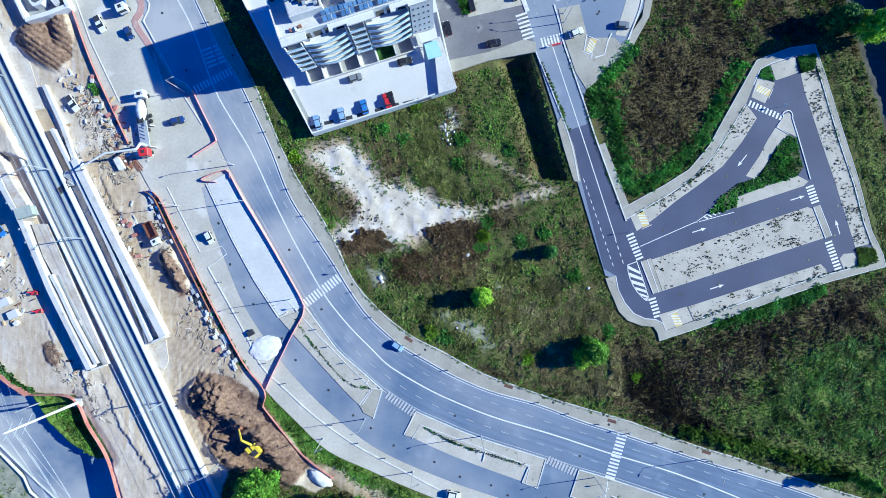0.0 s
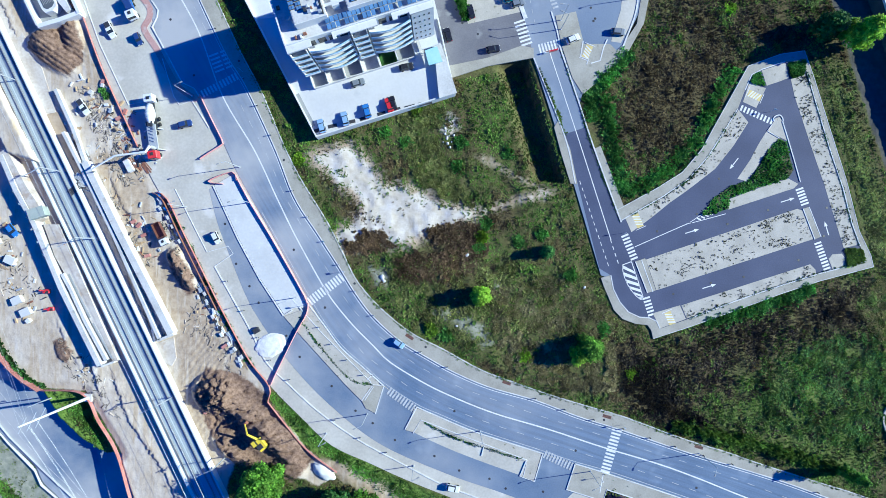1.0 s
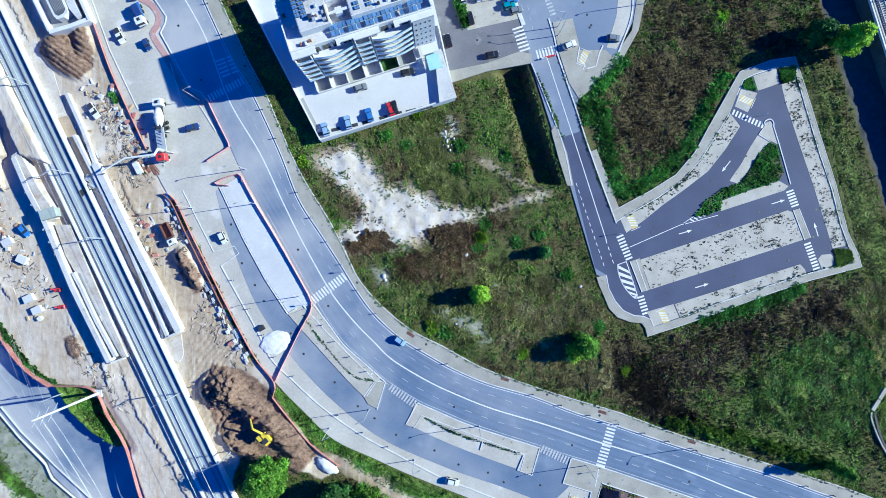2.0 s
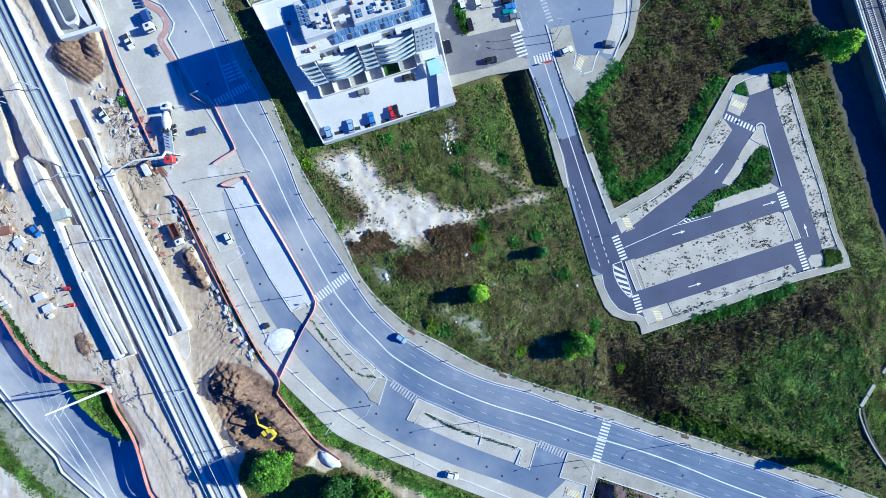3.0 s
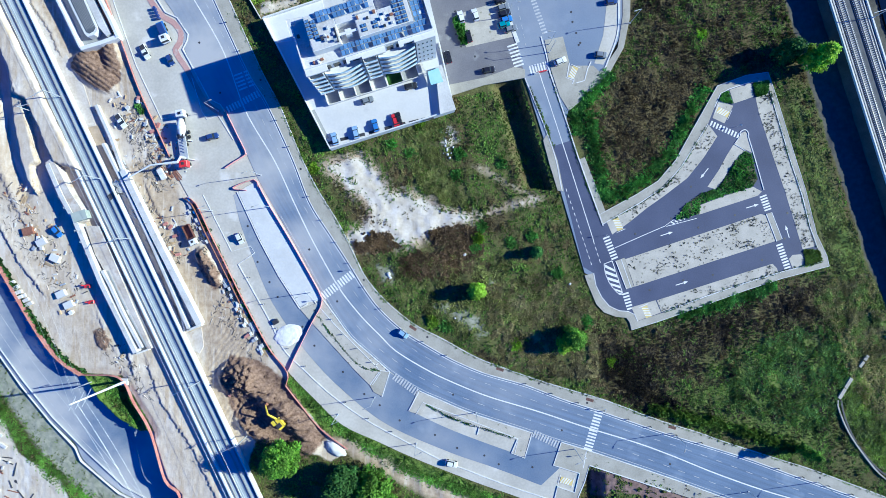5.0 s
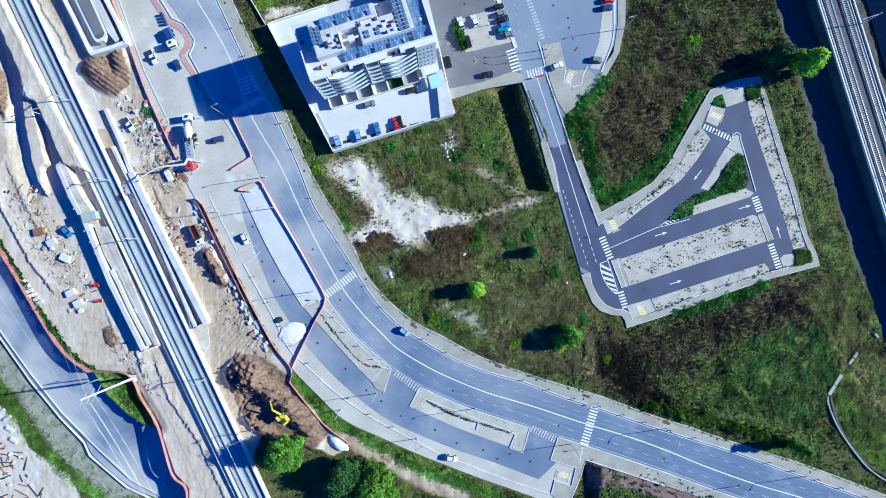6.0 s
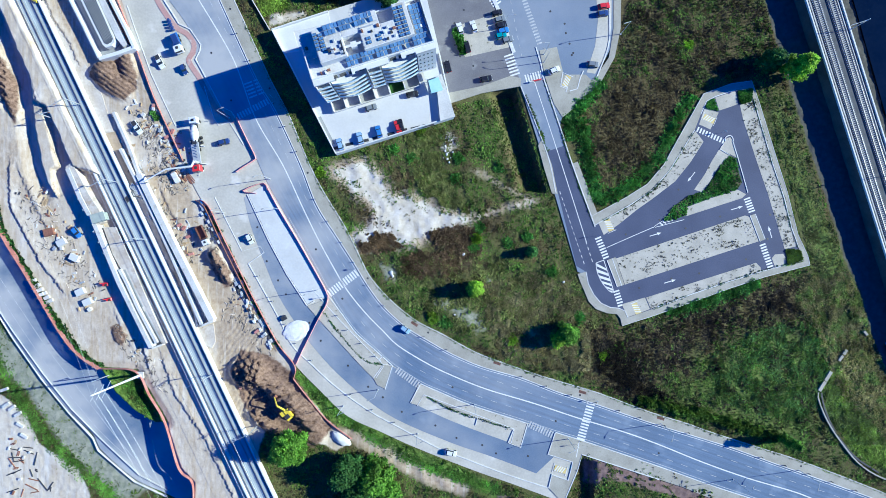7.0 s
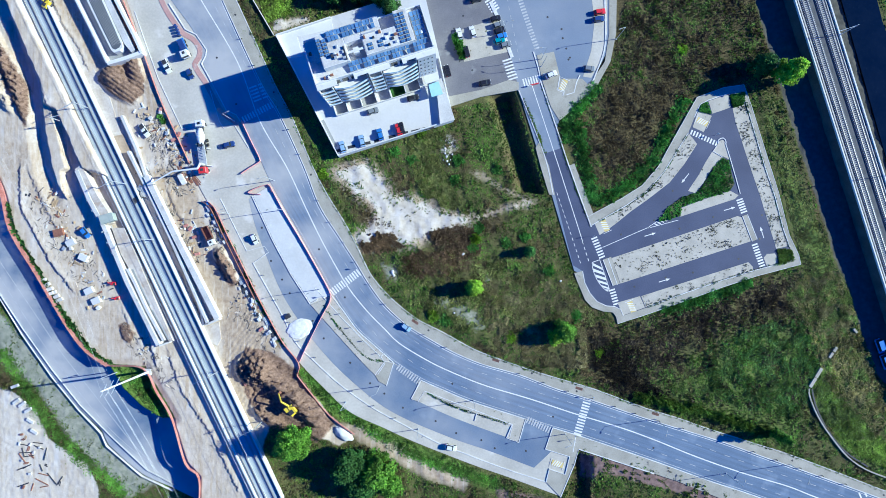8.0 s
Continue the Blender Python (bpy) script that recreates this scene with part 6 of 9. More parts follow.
for q in [(-4.2, 50.7), (-1.6, 51.6), (-0.4, 48.6), (-3.2, 47.7)]:
    part("post", box(*q, POD, 0.15, 0.15, 2.3), GALV, annex)
solid("plaza_slab", prism([(-52.2, 67.2), (-46.9, 69.5), (-35.4, 72.9), (-34.5, 69.1), (-45.8, 66.6), (-44.1, 60.6), (-48.7, 59.9)], POD, POD + 0.12), WHITE, "white paved plaza slab on the podium", "terrace")

# ---- the building site: platforms, trough, walls ----
west = group_of("platform", "unfinished concrete railway platform with long pale walls", "platform")
part("outer_wall", strip([Vector(q) for q in [(-114.7, 24.6), (-112.8, 20.2), (-110.8, 15.5), (-106.2, 7.0), (-99.1, -10.1), (-94.9, -18.6), (-89.2, -30.1)]], 1.25, -0.4, 2.8), CONCRETE, west, "pale outer platform wall")
part("inner_wall", strip([Vector(q) for q in [(-99.1, -6.3), (-96.9, -10.4), (-93.2, -18.6), (-87.7, -28.8)]], 0.85, -0.4, 2.4), CONCRETE, west, "pale inner platform wall")
part("floor_slab", prism([(-115.4, 25.0), (-113.5, 26.4), (-111.3, 22.3), (-108.1, 16.3), (-105.0, 11.7), (-104.3, 8.3), (-105.9, 7.3), (-109.8, 14.5), (-112.9, 20.6)], -0.4, 2.55), DUSTY, west, "dusty concrete platform slab")
part("floor_slab", prism([(-104.5, 6.7), (-101.6, -1.6), (-99.3, -5.7), (-96.2, -10.1), (-92.1, -19.0), (-86.3, -29.3), (-85.1, -29.0), (-89.5, -19.0), (-93.3, -10.1), (-96.9, -1.6), (-100.5, 6.7)], -0.4, 1.6), DUSTY, west, "dusty lower concrete slab")
part("channel_floor", prism([(-115.7, 22.7), (-108.1, 7.1), (-100.3, -10.2), (-90.4, -30.7), (-86.4, -29.6), (-92.5, -19.2), (-97.0, -10.2), (-101.8, -1.6), (-106.7, 10.5)], -0.4, 0.2), CONCRETE_GREY, west, "grey channel floor")
part("end_wall", strip([Vector(q) for q in [(-89.6, -30.6), (-86.3, -29.4)]], 0.5, -0.4, 1.5), CONCRETE, west)
for ends in ([(-97.8, -6.4), (-92.3, -17.8)], [(-91.6, -19.2), (-86.5, -28.5)]):
    part("duct_cover", strip([Vector(q) for q in ends], 0.5, 1.55, 1.75), CONCRETE_GREY, west, "grey duct cover")
random.seed(3)
for i in range(14):
    q = Vector((-111.6, 17.2)).lerp(Vector((-89.5, -29.1)), (i + 0.5) / 14)
    part("wall_post", box(q.x - 0.65, q.y - 0.3, -0.2, 0.4, 0.5, 2.9, -64), CONCRETE, west)
east = group_of("platform", "unfinished eastern platform trough with thick pale walls", "platform")
part("outer_wall", strip([Vector(q) for q in [(-93.4, 22.9), (-84.1, 3.7), (-71.0, -22.0)]], 1.7, -0.4, 2.2), CONCRETE, east, "thick pale platform wall")
part("outer_wall", strip([Vector(q) for q in [(-101.8, 42.2), (-97.2, 32.0), (-94.0, 23.0)]], 0.9, -0.4, 1.2), CONCRETE, east, "pale low wall")
part("inner_wall", strip([Vector(q) for q in [(-99.3, 30.8), (-92.9, 18.0), (-86.1, 3.7), (-74.2, -23.5)]], 0.8, -0.4, 1.8), CONCRETE, east, "pale inner wall")
part("trough_floor", prism([(-93.8, 17.2), (-92.3, 17.8), (-72.6, -21.4), (-75.1, -23.2)], -0.4, 0.3), CONCRETE_GREY, east, "blue-grey trough floor")
part("end_wall", strip([Vector(q) for q in [(-74.7, -23.8), (-70.6, -22.1)]], 0.6, -0.4, 1.8), CONCRETE, east)
part("edge_beam", strip([Vector(q) for q in [(-86.7, 2.9), (-82.8, -5.2), (-77.4, -17.7), (-76.0, -24.0)]], 0.5, -0.3, 0.7), CONCRETE, east, "pale edge beam")
for i in range(12):
    q = Vector((-91.9, 20.6)).lerp(Vector((-70.9, -22.0)), (i + 0.4) / 12)
    part("wall_bracket", box(q.x - 1.0, q.y - 0.4, 1.0, 0.5, 0.6, 1.1, -64), CONCRETE_GREY, east)
part("ramp_slab", prism([(-76.0, -25.0), (-71.3, -23.2), (-70.6, -28.6), (-71.8, -30.8), (-74.2, -29.7)], -0.3, 0.12), DUSTY, east, "pale concrete ramp end")

trough = group_of("underpass_ramp", "white-walled concrete ramp trough with dark ribbed floor", "ramp")
part("outer_wall", strip([Vector(q) for q in [(-116.7, 81.0), (-115.3, 78.2), (-110.3, 68.4), (-105.5, 58.5)]], 0.55, -0.4, 2.4), WHITE, trough)
part("end_wall", strip([Vector(q) for q in [(-105.5, 58.3), (-100.0, 59.9), (-94.7, 61.9)]], 1.1, -0.4, 2.2), WHITE, trough)
part("outer_wall", strip([Vector(q) for q in [(-94.7, 61.7), (-97.2, 67.2), (-102.5, 77.5), (-104.3, 81.0)]], 0.8, -0.4, 2.4), WHITE, trough)
part("floor", prism([(-118.3, 82.2), (-106.8, 59.5), (-96.0, 63.1), (-105.4, 82.2)], -0.4, 0.1), CONCRETE_GREY, trough)
part("deck_block", prism([(-113.4, 81.1), (-112.0, 78.3), (-107.5, 69.0), (-104.3, 62.6), (-103.4, 61.7), (-101.5, 62.3), (-100.6, 63.7), (-100.8, 65.1), (-103.6, 71.2), (-106.1, 76.8), (-107.9, 81.1)], 0.1, 2.2), WHITE, trough, "white raised block of the ramp")
part("ribbed_floor", prism([(-112.6, 81.1), (-111.2, 78.2), (-107.0, 69.4), (-103.8, 63.0), (-102.9, 62.6), (-101.6, 63.3), (-101.1, 64.4), (-103.9, 70.8), (-106.8, 77.2), (-108.6, 81.1)], 2.2, 2.26), RIBBED, trough, "dark ribbed deck with rounded end")
for i in range(7):
    a, b = (Vector(p).lerp(Vector(q), (i + 0.5) / 7) for p, q in (((-112.5, 81.1), (-108.7, 81.1)), ((-103.9, 63.7), (-101.3, 64.7))))
    part("floor_rib", strip([a, b], 0.1, 2.26, 2.32), CONCRETE_GREY, trough)
part("side_deck", prism([(-107.7, 81.2), (-105.9, 76.9), (-103.4, 71.2), (-100.2, 64.5), (-98.1, 62.0), (-97.0, 62.7), (-99.8, 68.4), (-105.2, 79.4), (-106.1, 81.2)], -0.2, 2.0), CONCRETE, trough, "pale side deck")
part("side_channel", prism([(-106.6, 81.8), (-105.9, 80.0), (-100.6, 68.9), (-97.7, 63.2), (-96.3, 63.9), (-99.1, 69.2), (-104.9, 80.3), (-105.6, 81.8)], 0.1, 0.9), BRONZE, trough, "brown side channel")
solid("retaining_strip", strip([Vector(q) for q in [(-132.5, 83.0), (-123.1, 64.1), (-113.2, 45.2), (-106.0, 30.8)]], 0.25, -0.3, 0.35), CONCRETE, "low concrete strip along the track bed", "kerb")
solid("sand_bed", prism([(-105.8, 35.6), (-101.9, 36.5), (-94.0, 20.0), (-95.8, 16.0), (-98.6, 20.0)], -0.3, 0.12), mat("tan_sand", [(0.34, 0.26, 0.18), (0.44, 0.35, 0.26)], 3, 0.95, 0.3, 2), "tan sand bed beside the platform", "ground")
solid("concrete_bed", prism([(-128.5, 83.0), (-123.1, 83.0), (-111.4, 57.8), (-106.0, 47.9), (-102.4, 36.2), (-105.8, 36.2), (-114.1, 52.4)], -0.3, 0.02), DUSTY, "dusty pale slab beside the railway", "pavement")
cabin = group_of("site_cabin", "grey-green site shelter standing on the platform edge", "cabin")
part("body", box(*(-104.5, 9.5), 2.0, 4.0, 2.4, 2.0, 18, bevel=0.06), mat("grey_green_sheet", [(0.3, 0.34, 0.3), (0.38, 0.42, 0.37)], 2, 0.6), cabin)
part("roof_panel", box(*(-104.5, 9.5), 4.0, 4.3, 2.7, 0.12, 18), mat("pale_green_roof", [(0.36, 0.4, 0.35), (0.44, 0.47, 0.42)], 2, 0.6), cabin)

# ---- safety fences ----
def fence(points, label, material=NET, tall=0.75, base=0.0, gap=2.5, slats=0, net=0.1):
    thing = group_of("safety_fence", label, "fence", "site fences")
    line = smooth_line(points, 1.5)
    if slats:
        bm = bmesh.new()
        for i in range(slats):
            z = base + 0.5 + (tall - 0.5) * i / slats
            strip(line, net, z, z + 0.4 * (tall - 0.5) / slats, bm)
        part("mesh", bm, material, thing)
    part("net", strip(line, net, base + 0.1, base + (0.5 if slats else tall)), material, thing)
    part("rail", strip(line, 0.1, base + tall, base + tall + 0.06), material, thing)
    run = 0.0
    for p, q in zip(line, line[1:]):
        run += (q - p).length
        if run > gap:
            run = 0.0
            part("post", box(p.x, p.y, base - 0.3, 0.1, 0.1, tall + (1.0 if slats else 0.5)), BRONZE, thing)
    return thing


fence(FENCE_A, "orange plastic safety fence along the dirt site", net=0.1)
fence(FENCE_B[:8], "orange safety fence between dirt and pavement", net=0.1)
fence(FENCE_B[7:], "orange safety fence above the excavation", net=0.1)
fence([(x - 1.3, y - 0.2) for x, y in FENCE_B[:5]], "second orange fence lining the dirt track", BRONZE, net=0.08)
fence(LOW_EDGE[:7], "orange safety fence above the sunken road", net=0.03, base=-0.45, tall=2.2, slats=44)
fence(LOW_EDGE[6:], "orange safety fence along the site's lower edge", net=0.1, base=-0.45, tall=1.2)
fence([(-58.0, 17.3), (-61.9, 18.0), (-55.6, 20.5), (-54.4, 18.2)], "pink plastic barrier at the island's tip", NET_PINK, net=0.14)
fence([(-54.9, 20.0), (-51.1, 12.8), (-45.7, 3.8), (-40.3, -5.6), (-36.7, -12.1), (-35.8, -14.2)], "pink plastic barrier beside the boulevard", NET_PINK, net=0.14)
fence([(-35.6, -14.2), (-36.0, -16.9), (-38.5, -21.4), (-41.2, -26.8), (-43.9, -32.2), (-45.5, -35.8)], "faded pink barrier across the service lane", NET_PINK, net=0.1)
fence([(-64.1, 40.9), (-61.0, 34.4), (-58.3, 29.0), (-58.0, 27.9), (-61.9, 25.4), (-64.1, 23.9)], "pink plastic barrier at the site junction", NET_PINK, net=0.14)

# ---- vehicles ----
def car(spot, turn, colour, kind="car", base=0.02, label=""):
    """A car, van or pickup; x is ahead."""
    lx, ly = {"car": (3.8, 1.68), "van": (4.7, 1.9), "pickup": (4.6, 1.75), "small": (3.3, 1.55)}[kind]
    name = {"car": "car", "small": "car", "van": "van", "pickup": "pickup_truck"}[kind]
    thing = group_of(name, label or f"{colour} {name.replace('_', ' ')} parked on the ground", name.split("_")[0], "vehicles")
    m = pose(spot[0], spot[1], base, 0, 0, turn)
    thing.matrix_world = m
    body_mat = CAR[colour]
    prof = {"car": [(-0.5, 0.35), (-0.49, 0.72), (-0.44, 0.86), (0.2, 0.88), (0.42, 0.8), (0.49, 0.62), (0.5, 0.35)],
            "small": [(-0.5, 0.35), (-0.49, 0.8), (-0.46, 0.9), (0.22, 0.9), (0.42, 0.8), (0.49, 0.6), (0.5, 0.35)],
            "van": [(-0.5, 0.4), (-0.5, 1.1), (0.3, 1.1), (0.42, 0.98), (0.49, 0.75), (0.5, 0.4)],
            "pickup": [(-0.5, 0.45), (-0.5, 0.95), (0.2, 0.95), (0.42, 0.9), (0.49, 0.75), (0.5, 0.45)]}[kind]
    bm = bmesh.new()
    rings = []
    for w, inset in ((-1, 1), (1, 1)):
        rings.append([bm.verts.new((x * lx, w * ly / 2 * (0.92 if abs(x) > 0.47 else 1), z)) for x, z in prof])
    n = len(prof)
    for i in range(n):
        bm.faces.new((rings[0][i], rings[0][(i + 1) % n], rings[1][(i + 1) % n], rings[1][i]))
    bm.faces.new(rings[0][::-1])
    bm.faces.new(rings[1])
    bmesh.ops.bevel(bm, geom=bm.edges[:], offset=0.06, segments=1, affect="EDGES")
    part("body", bm, body_mat, thing)
    cx0, cx1, roof = {"car": (-0.40, 0.2, 1.45), "small": (-0.45, 0.22, 1.5), "van": (-0.49, 0.34, 2.1), "pickup": (-0.1, 0.24, 1.6)}[kind]
    floor = 0.85 if kind in ("car", "small", "pickup") else 1.08
    bm = bmesh.new()
    v = []
    for z, a, b, w in ((floor, cx0, cx1, 0.46), (roof - 0.05, cx0 + 0.07, cx1 - 0.12, 0.38)):
        for x, y in ((a, -w), (b, -w), (b, w), (a, w)):
            v.append(bm.verts.new((x * lx, y * ly, z)))
    for f in ((4, 5, 6, 7), (0, 1, 5, 4), (1, 2, 6, 5), (2, 3, 7, 6), (3, 0, 4, 7)):
        bm.faces.new([v[i] for i in f])
    part("cabin_glass", bm, GLASS, thing, "dark car windows")
    part("roof", box((cx0 + cx1 - 0.05) / 2 * lx, 0, roof - 0.06, (cx1 - cx0 - 0.17) * lx, (0.9 if kind == "van" else 0.74) * ly, 0.08, bevel=0.03), body_mat, thing)
    if kind == "pickup":
        part("load_bed", box(-0.31 * lx, 0, 0.93, 0.32 * lx, 0.8 * ly, 0.06), DARK_STEEL, thing, "dark open load bed")
    for sx in (-0.31, 0.31):
        for sy in (-1, 1):
            part("wheel", tube((sx * lx, sy * (ly / 2 - 0.2), 0.32), (sx * lx, sy * (ly / 2 + 0.02), 0.32), 0.32, sides=12), TYRE, thing)
    for sy in (-1, 1):
        part("headlight", box(0.485 * lx, sy * 0.33 * ly, 0.6, 0.12, 0.34, 0.14), KERB, thing)
        part("tail_light", box(-0.492 * lx, sy * 0.36 * ly, 0.68, 0.06, 0.26, 0.16), CAR["red"], thing)
    return thing


for spot, turn, colour, kind in (((-11.7, -24.8), -35, "pale blue", "small"), ((2.5, -63.0), -12, "white", "car"), ((34.4, 55.3), 25, "white", "car"), ((46.3, 57.2), -5, "grey", "car"),
                                 ((49.7, 75.2), 10, "red", "car"), ((49.3, 72.9), 8, "navy", "car"), ((13.3, 52.7), 10, "black", "car"), ((1.4, 56.5), 106, "black", "car"),
                                 ((5.2, 68.2), 106, "white", "car"), ((9.4, 68.9), 108, "white", "car"), ((7.4, 62.6), 106, "black", "car"), ((16.7, 73.1), 15, "black", "small"),
                                 ((17.5, 71.1), 17, "grey", "car"), ((18.0, 69.3), 17, "black", "car"), ((18.5, 67.5), 17, "blue", "car"), ((17.8, 66.1), 17, "teal", "car"),
                                 ((19.8, 64.8), 17, "grey", "car"), ((10.4, 79.2), 15, "black", "car"), ((-67.9, 33.1), 14, "navy", "car"),
                                 ((138.4, -30.8), -70, "blue", "van"), ((140.0, -35.8), -70, "blue", "van")):
    car(spot, turn, colour, kind, 0.05 if spot[0] > 0 else 0.02, f"{colour} car parked or driving on the asphalt" if kind != "van" else "blue van standing in the viaduct's shade")
for spot, turn, colour in (((-31.5, 32.0), 106, "pale blue"), ((-25.4, 33.9), 104, "pale blue"), ((-19.7, 35.9), 106, "blue"), ((-13.9, 37.5), 106, "red"), ((-13.0, 37.9), 106, "black"), ((-22.0, 43.2), 17, "grey"), ((-9.4, 47.3), 12, "black")):
    car(spot, turn, colour, "car", POD + 0.03, f"{colour} car parked on the podium terrace")
for spot, turn, colour, kind, label in (((-59.8, 3.1), -64, "white", "small", "white small car standing on the service apron"), ((-87.8, 58.0), -62, "white", "pickup", "white pickup truck on the dusty apron"),
                                        ((-94.7, 37.6), -55, "white", "pickup", "white pickup truck at the site's edge"), ((-113.4, 5.2), -52, "blue", "car", "blue car in the shade of the platform wall"),
                                        ((-80.3, 55.6), -66, "navy", "small", "dark small car beside the kerb")):
    car(spot, turn, colour, kind, ground_at(*spot) + 0.05 if spot[0] < -80 else -0.03, label)


def truck(name, spot, turn, label, length=8.0, cab="white", base=0.0):
    thing = group_of(name, label, "truck", "vehicles")
    thing.matrix_world = pose(spot[0], spot[1], base, 0, 0, turn)
    part("chassis", box(0, 0, 0.7, length, 1.0, 0.3), DARK_STEEL, thing)
    part("cab", box(length / 2 - 1.0, 0, 0.8, 2.0, 2.4, 2.0, bevel=0.12), CAR[cab], thing)
    part("windscreen", box(length / 2 + 0.01, 0, 1.75, 0.08, 2.1, 0.8), GLASS, thing)
    part("cab_roof_hatch", box(length / 2 - 1.1, 0, 2.8, 0.8, 0.8, 0.08), DARK_STEEL, thing)
    for sx in (length / 2 - 1.1, -length / 2 + 1.0, -length / 2 + 2.4):
        for sy in (-1, 1):
            part("wheel", tube((sx, sy * 0.85, 0.5), (sx, sy * 1.22, 0.5), 0.5, sides=14), TYRE, thing)
    return thing


def dump_truck(spot, turn, base):
    t = truck("dump_truck", spot, turn, "white-cabbed dump truck with an empty brown tipper body", 7.6, "white", base)
    t.matrix_world = t.matrix_world @ Matrix.Scale(0.82, 4)
    part("tipper_floor", box(-1.3, 0, 1.05, 4.8, 2.3, 0.2), BRONZE, t, "brown tipper floor")
    for x, y, lx, ly in ((-1.3, 1.2, 4.9, 0.14), (-1.3, -1.2, 4.9, 0.14), (1.15, 0, 0.14, 2.5), (-3.75, 0, 0.14, 2.5)):
        part("tipper_side", box(x, y, 1.05, lx, ly, 1.5), CAR["brown"], t)


def mixer_truck(spot, turn, base):
    t = truck("mixer_truck", spot, turn, "white concrete mixer truck standing on the apron", 8.6, "white", base)
    bm = tube((1.6, 0, 2.2), (-0.6, 0, 2.5), 0.7, 1.25, sides=18)
    tube((-0.6, 0, 2.5), (-1.8, 0, 2.65), 1.25, 1.2, bm=bm, sides=18)
    tube((-1.8, 0, 2.65), (-3.6, 0, 2.95), 1.2, 0.6, bm=bm, sides=18)
    part("drum", bm, CAR["white"], t, "white mixer drum", True)
    part("chute", box(-4.1, 0, 1.7, 1.2, 0.6, 0.15), GALV, t)
    part("hopper", box(-3.7, 0, 2.9, 0.9, 1.0, 0.6, taper=1.3), DARK_STEEL, t)


def pump_truck(spot, turn, base, tip):
    t = truck("concrete_pump", spot, turn, "concrete pump truck with red cab and long white folding boom", 9.4, "red", base)
    part("deck", box(-1.2, 0, 1.0, 6.6, 2.3, 0.35), GALV, t)
    part("turret", tube((1.8, 0, 1.3), (1.8, 0, 3.4), 0.5, sides=12), GALV, t)
    part("hopper", box(-4.6, 0, 0.9, 1.0, 1.6, 0.9, taper=1.2), DARK_STEEL, t)
    for sx, sy in ((2.0, 1), (2.0, -1), (-3.6, 1), (-3.6, -1)):
        part("outrigger", tube((sx, sy * 0.9, 0.8), (sx + 0.5, sy * 2.6, 0.25), 0.12, sides=6), CAR["white"], t)
    for i in range(5):
        part("pipe", tube((-4 + i * 0.9, -0.6, 1.5), (-3.4 + i * 0.9, 0.6, 1.6), 0.1, sides=6), GALV, t)
    inv = pose(spot[0], spot[1], base, 0, 0, turn).inverted()
    top = Vector((1.8, 0, 3.4))
    a, b, c = (inv @ Vector(p) for p in tip)
    bm = tube(top, a, 0.34, 0.3)
    tube(a, b, 0.3, 0.24, bm=bm)
    tube(b, c, 0.24, 0.18, bm=bm)
    part("boom", bm, CAR["white"], t, "long white concrete boom")
    part("hose", tube(c, c + Vector((0.1, 0.1, -2.0)), 0.12), DARK_STEEL, t)


dump_truck((-74.0, 4.1), -64, -0.1)
mixer_truck((-76.1, 36.2), 98, -0.06)
pump_truck((-76.0, 28.4), -82, -0.06, ((*(-75.4, 24.8), 5.5), (*(-83.2, 23.8), 5.6), (*(-90.5, 20.3), 4.2)))
crane = truck("lorry_crane", (-82.1, 63.5), -68, "blue flatbed lorry with white cab beside the cycle path", 6.6, "white", -0.06)
part("flatbed", box(-1.1, 0, 1.0, 4.2, 2.2, 0.25), CAR["blue"], crane)
part("load", box(-1.0, 0.1, 1.25, 3.0, 1.7, 0.9, 4, bevel=0.08), CAR["navy"], crane, "dark blue loaded crate")
for i in range(4):
    part("stacked_drum", tube((-4.8 - i * 1.0, 0.2, 0.1), (-4.8 - i * 1.0, 0.2, 1.2), 0.42, sides=10), CAR["navy"], crane)


def excavator(spot, turn, colour, base, label, scale=1.0, reach=1.0):
    t = group_of("excavator", label, "excavator", "construction machines")
    t.matrix_world = pose(spot[0], spot[1], base, 0, 0, turn) @ Matrix.Scale(scale, 4)
    for sy in (-1, 1):
        part("track", box(0, sy * 1.0, 0, 3.6, 0.6, 0.85, bevel=0.25), DARK_STEEL, t, "dark crawler track")
    part("undercarriage", box(0, 0, 0.3, 2.0, 1.6, 0.5), DARK_STEEL, t)
    part("body", box(-0.5, 0, 0.95, 3.0, 2.4, 1.1, bevel=0.15), CAR[colour], t)
    part("counterweight", box(-1.9, 0, 1.0, 0.7, 2.3, 0.9, bevel=0.15), CAR[colour], t)
    part("engine_cover", box(-1.0, 0.3, 2.05, 1.3, 1.4, 0.12), DARK_STEEL, t)
    part("cab", box(0.55, 0.75, 1.0, 1.5, 0.95, 1.8, bevel=0.08), GLASS, t, "glazed operator cab")
    part("cab_roof", box(0.55, 0.75, 2.8, 1.5, 0.95, 0.08), CAR[colour], t)
    part("boom", tube((0.8, -0.2, 1.6), (3.6 * reach, -0.2, 3.9), 0.34, 0.26, sides=6), CAR[colour], t)
    part("stick", tube((3.6 * reach, -0.2, 3.9), (6.0 * reach, -0.2, 1.6), 0.26, 0.2, sides=6), CAR[colour], t)
    part("bucket", box(6.0 * reach, -0.2, 0.6, 0.9, 1.1, 0.9, taper=0.7), BRONZE, t)


